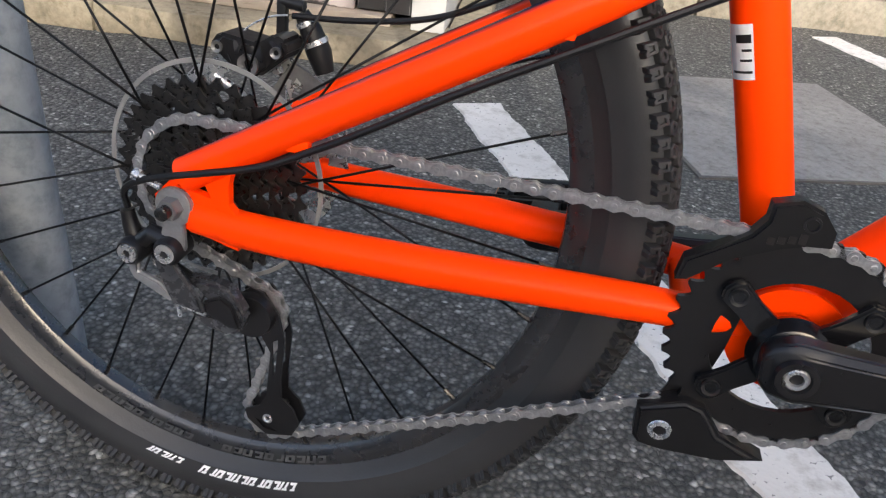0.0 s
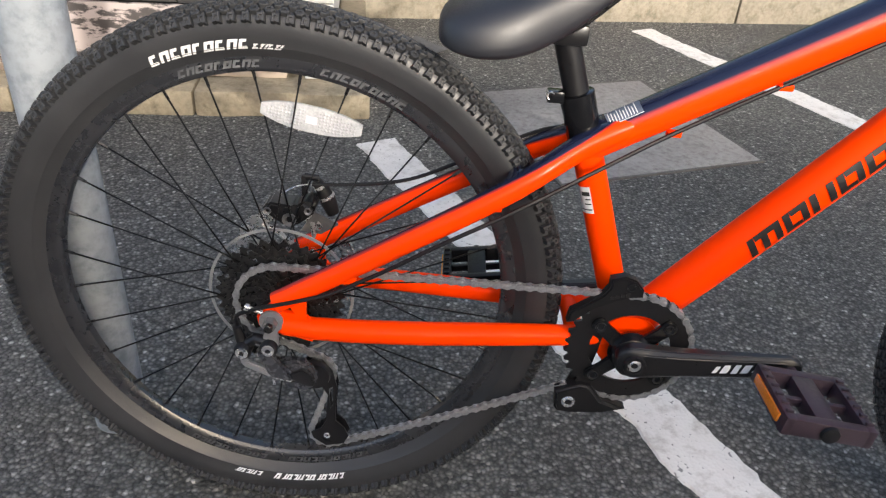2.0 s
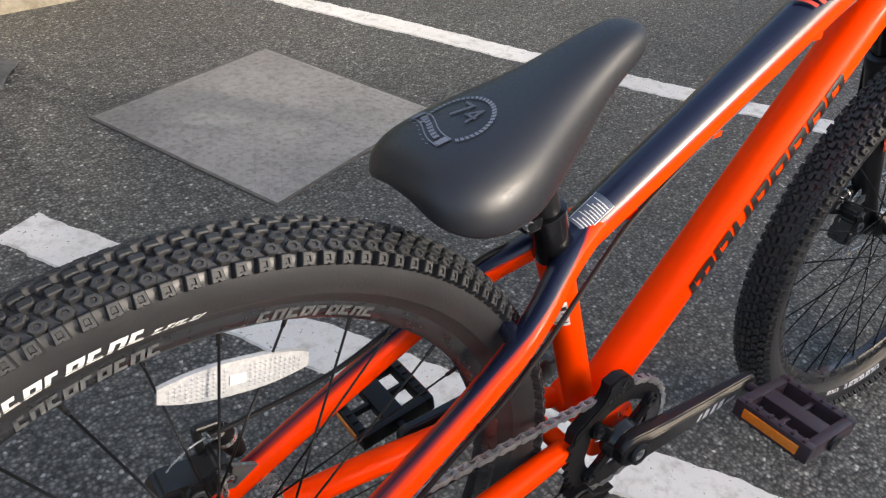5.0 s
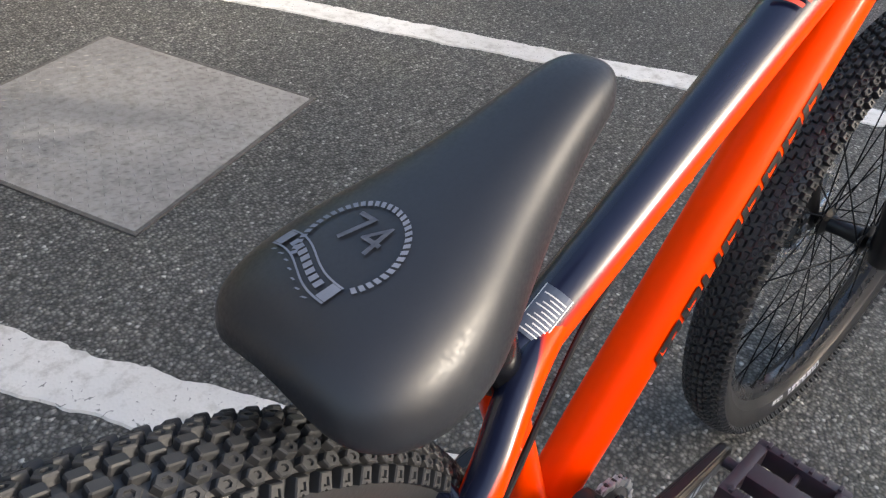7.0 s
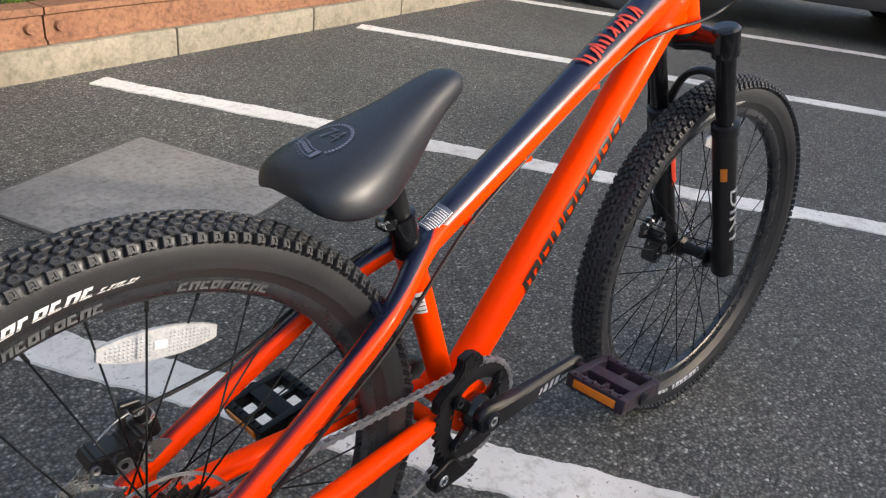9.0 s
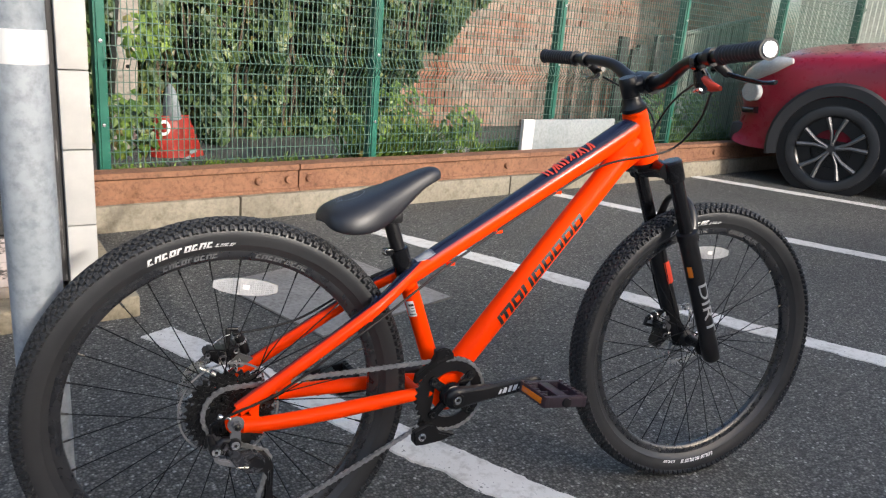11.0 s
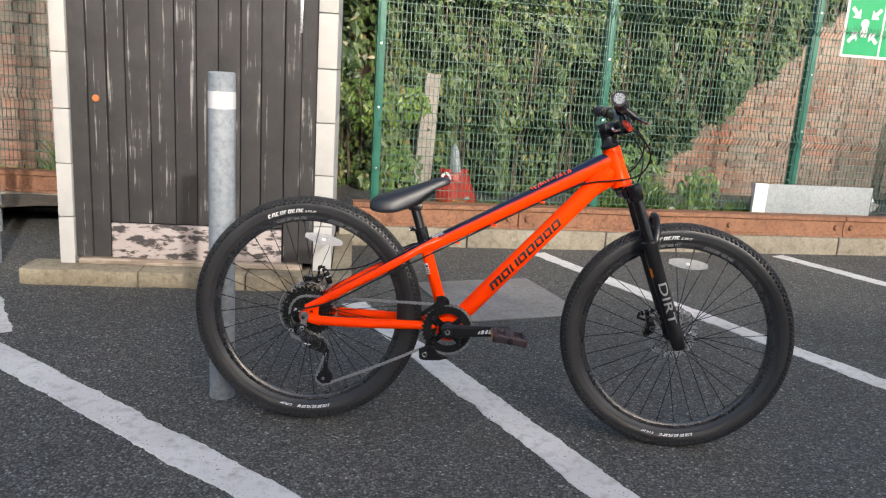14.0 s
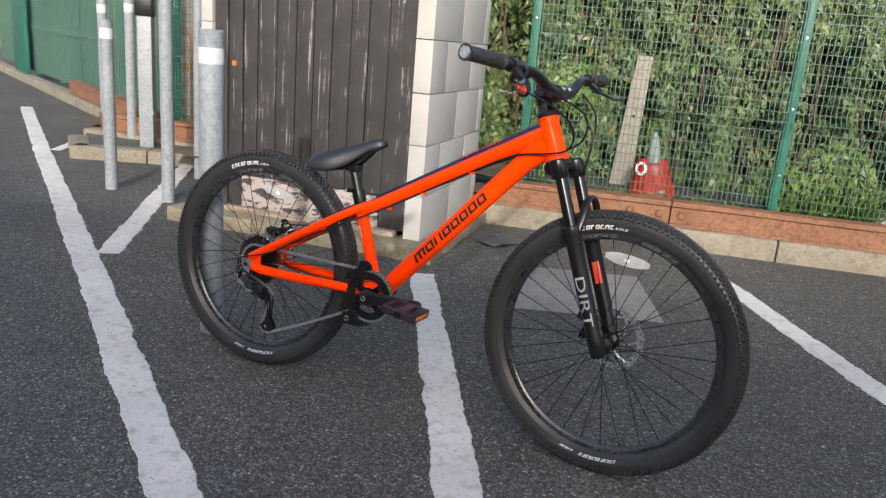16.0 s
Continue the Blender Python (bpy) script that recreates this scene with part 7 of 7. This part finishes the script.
for a, b in zip(rows, rows[1:]):
    for k in range(len(a) - 1):
        bm.faces.new((a[k], a[k + 1], b[k + 1], b[k]))
bm.faces.new(rows[0])
bm.faces.new(rows[-1])
body = part("body", bm, CARPAINT, car)
sub = body.modifiers.new("round", 'SUBSURF')
sub.levels = sub.render_levels = 2
for p in body.data.polygons:
    p.use_smooth = True
body.data.set_sharp_from_angle(angle=radians(150))
for x0, flank in ((0.0, 1), (-2.55, 1), (0.0, -1), (-2.55, -1)):
    y0 = 0.035 if flank > 0 else -CW - 0.035
    out = flank
    bm = bmesh.new()
    lathe(bm, [(-0.12, 0.20), (-0.115, 0.29), (-0.09, 0.332), (0.03, 0.338), (0.075, 0.325), (0.085, 0.275), (0.075, 0.255), (-0.12, 0.25)], 48, m=pose(x0, y0, 0.338) @ (Matrix() if out > 0 else pose(0, 0, 0, 0, 0, 180)))
    tyre = part("wheel", bm, RUBBER, car, "alloy wheel with paired silver spokes")
    mm = pose(x0, y0, 0.338) @ (Matrix() if out > 0 else pose(0, 0, 0, 0, 0, 180))
    bm = bmesh.new()
    lathe(bm, [(0.020, 0.22), (0.075, 0.248), (0.080, 0.256), (0.072, 0.256), (0.0, 0.225)], 48, m=mm)
    part("rim", bm, DARKSTEEL, tyre)
    bm = bmesh.new()
    lathe(bm, [(0.0, 0.235), (0.004, 0.005)], 32, m=mm)
    part("wheel_disc", bm, CARTRIM, tyre)
    for k in range(5):
        bm = bmesh.new()
        for da in (-15, 15):
            a0, a1 = radians(72 * k + 90 + da * 0.35), radians(72 * k + 90 + da)
            am = radians(72 * k + 90 + da * 0.55)
            tube(bm, [mm @ Vector((0.03 * math.cos(a0), 0.055, 0.03 * math.sin(a0))), mm @ Vector((0.13 * math.cos(am), 0.068, 0.13 * math.sin(am))), mm @ Vector((0.246 * math.cos(a1), 0.072, 0.246 * math.sin(a1)))], [0.024, 0.023, 0.032], 8, flat=0.55)
        part("wheel_spoke", bm, MOUNTALLOY, tyre)
    bm = bmesh.new()
    lathe(bm, [(0.05, 0.045), (0.072, 0.038), (0.075, 0.004)], 20, m=mm)
    part("hub_cap", bm, CARTRIM, tyre)
    # arch moulding
    bm = bmesh.new()
    n, rows = 26, []
    for i in range(n + 1):
        a = math.pi * (-0.06 + 1.12 * i / n)
        for_r = []
        for rad, yy in ((0.375, -0.02), (0.380, 0.080), (0.450, 0.086), (0.470, 0.060), (0.470, -0.03)):
            for_r.append(bm.verts.new((x0 + rad * math.cos(a) * 1.03, y0 + out * yy, 0.33 + rad * 1.08 * math.sin(a))))
        rows.append(for_r)
    for a, b in zip(rows, rows[1:]):
        for k in range(4):
            bm.faces.new((a[k], a[k + 1], b[k + 1], b[k]))
    part("arch_moulding", bm, CARTRIM, car, "dark grey plastic wheel arch moulding")
    bm = bmesh.new()
    lathe(bm, [(0.052, 0.395), (0.060, 0.395), (0.060, 0.15), (0.052, 0.15)], 32, m=mm, closed=True)
    part("wheel_well", bm, BLACK, car)
for flank in (1, -1):
    y0 = 0.0 if flank > 0 else -CW
    bm = bmesh.new()
    tube(bm, [(0.40, y0 + flank * 0.055, 0.965), (0.52, y0 + flank * 0.03, 0.935), (0.66, y0 - flank * 0.06, 0.86), (0.735, y0 - flank * 0.20, 0.80)], [0.03, 0.085, 0.10, 0.07], 14, flat=0.75, smoothing=1)
    part("headlight", bm, REFLECT, car, "clear headlight")
    bm = bmesh.new()
    mm = pose(0.665, y0 + flank * 0.005, 0.70, 0, 0, -flank * 38) @ (Matrix() if flank > 0 else pose(0, 0, 0, 0, 0, 180)) @ Matrix.Diagonal((1.25, 1, 1, 1))
    lathe(bm, [(-0.02, 0.075), (0.022, 0.078), (0.030, 0.070), (0.024, 0.055), (0.034, 0.02), (0.036, 0.002)], 24, m=mm)
    part("round_lamp", bm, REFLECT, car, "round pale front lamp")
    bm = bmesh.new()
    tube(bm, [(0.60, y0 + flank * 0.02, 0.56), (0.70, y0 - flank * 0.05, 0.55)], 0.045, 12, flat=0.6)
    part("fog_light", bm, DARKGLASS, car)
    bm = bmesh.new()
    box(bm, (-1.28, y0 + flank * 0.085, 0.34), (1.75, 0.03, 0.16), bevel=0.012)
    part("sill_trim", bm, CARTRIM, car)
    bm = bmesh.new()
    box(bm, (-0.72, y0 + flank * 0.13, 1.12), (0.12, 0.16, 0.12), bevel=0.03)
    part("mirror", bm, CARPAINT, car)
    bm = bmesh.new()
    vs = [bm.verts.new((x, y0 + flank * y, z)) for x, y, z in ((-0.85, -0.04, 1.12), (-1.25, -0.20, 1.50), (-2.6, -0.21, 1.53), (-2.95, -0.05, 1.14))]
    bm.faces.new(vs)
    bmesh.ops.solidify(bm, geom=bm.faces[:], thickness=0.01)
    part("side_window", bm, DARKGLASS, car)
bm = bmesh.new()
box(bm, (0.70, -CW / 2, 0.36), (0.20, CW - 0.10, 0.17), bevel=0.05)
part("lower_bumper", bm, CARTRIM, car)
bm = bmesh.new()
box(bm, (0.775, -CW / 2, 0.60), (0.05, 0.8, 0.16), bevel=0.02)
part("grille", bm, BLACK, car)
bm = bmesh.new()
vs = [bm.verts.new(p) for p in ((-0.56, -0.22, 1.17), (-1.16, -0.30, 1.60), (-1.16, -CW + 0.30, 1.60), (-0.56, -CW + 0.22, 1.17))]
bm.faces.new(vs)
bmesh.ops.solidify(bm, geom=bm.faces[:], thickness=0.01)
part("windscreen", bm, DARKGLASS, car)

# ---- far left: green gate, mesh fence, cyan unit ----
for a, b in ((-4.4, -1.5), (-1.5, 1.2), (1.2, 4.3)):
    fence_panel(FF, a, b, 0.15, 2.4, (0.75, 1.5), gap=0.062, wire=0.006)
for u in (-1.5, 0.0, 1.2, 2.7, 4.3):
    fence_post(FF, u)
bm = bmesh.new()
box(bm, (-1.95, 0.10, 1.2), (0.9, 0.05, 2.2), bevel=0.005)
ob = part("gate_leaf", bm, GREEN)
ob.matrix_basis = FF
tagged(ob, "solid green painted steel gate leaf", "gate", kind="structure")
bm = bmesh.new()
for i in range(25):
    box(bm, (-2.5 + i * 0.2, 3.0, 2.1), (0.19, 0.05, 2.2), bevel=0.01)
ob = part("cyan_unit", bm, BLUEPAINT)
ob.matrix_basis = FF
tagged(ob, "cyan clad building far beyond the fence", "building", kind="structure")
solid("unit_base", FF, (-0.1, 3.05, 0.5), (5.0, 0.1, 1.0), GREYBOARD, "pale grey base wall under the cyan cladding", "wall")
solid("distant_wall", pose(0, 0, 0), (-14, 11, 2.5), (22, 0.3, 5), BRICK, "plain far brick wall", "wall")

# ---- unseen building added behind the camera to shade the lower half of the bay ----
solid("unseen_shade_building", pose(0, 0, 0, 0, 0, 6), (4.0, -9.2, 1.84), (44, 2.0, 3.68), MORTAR, "unseen long low building added to shade the bay", "building")
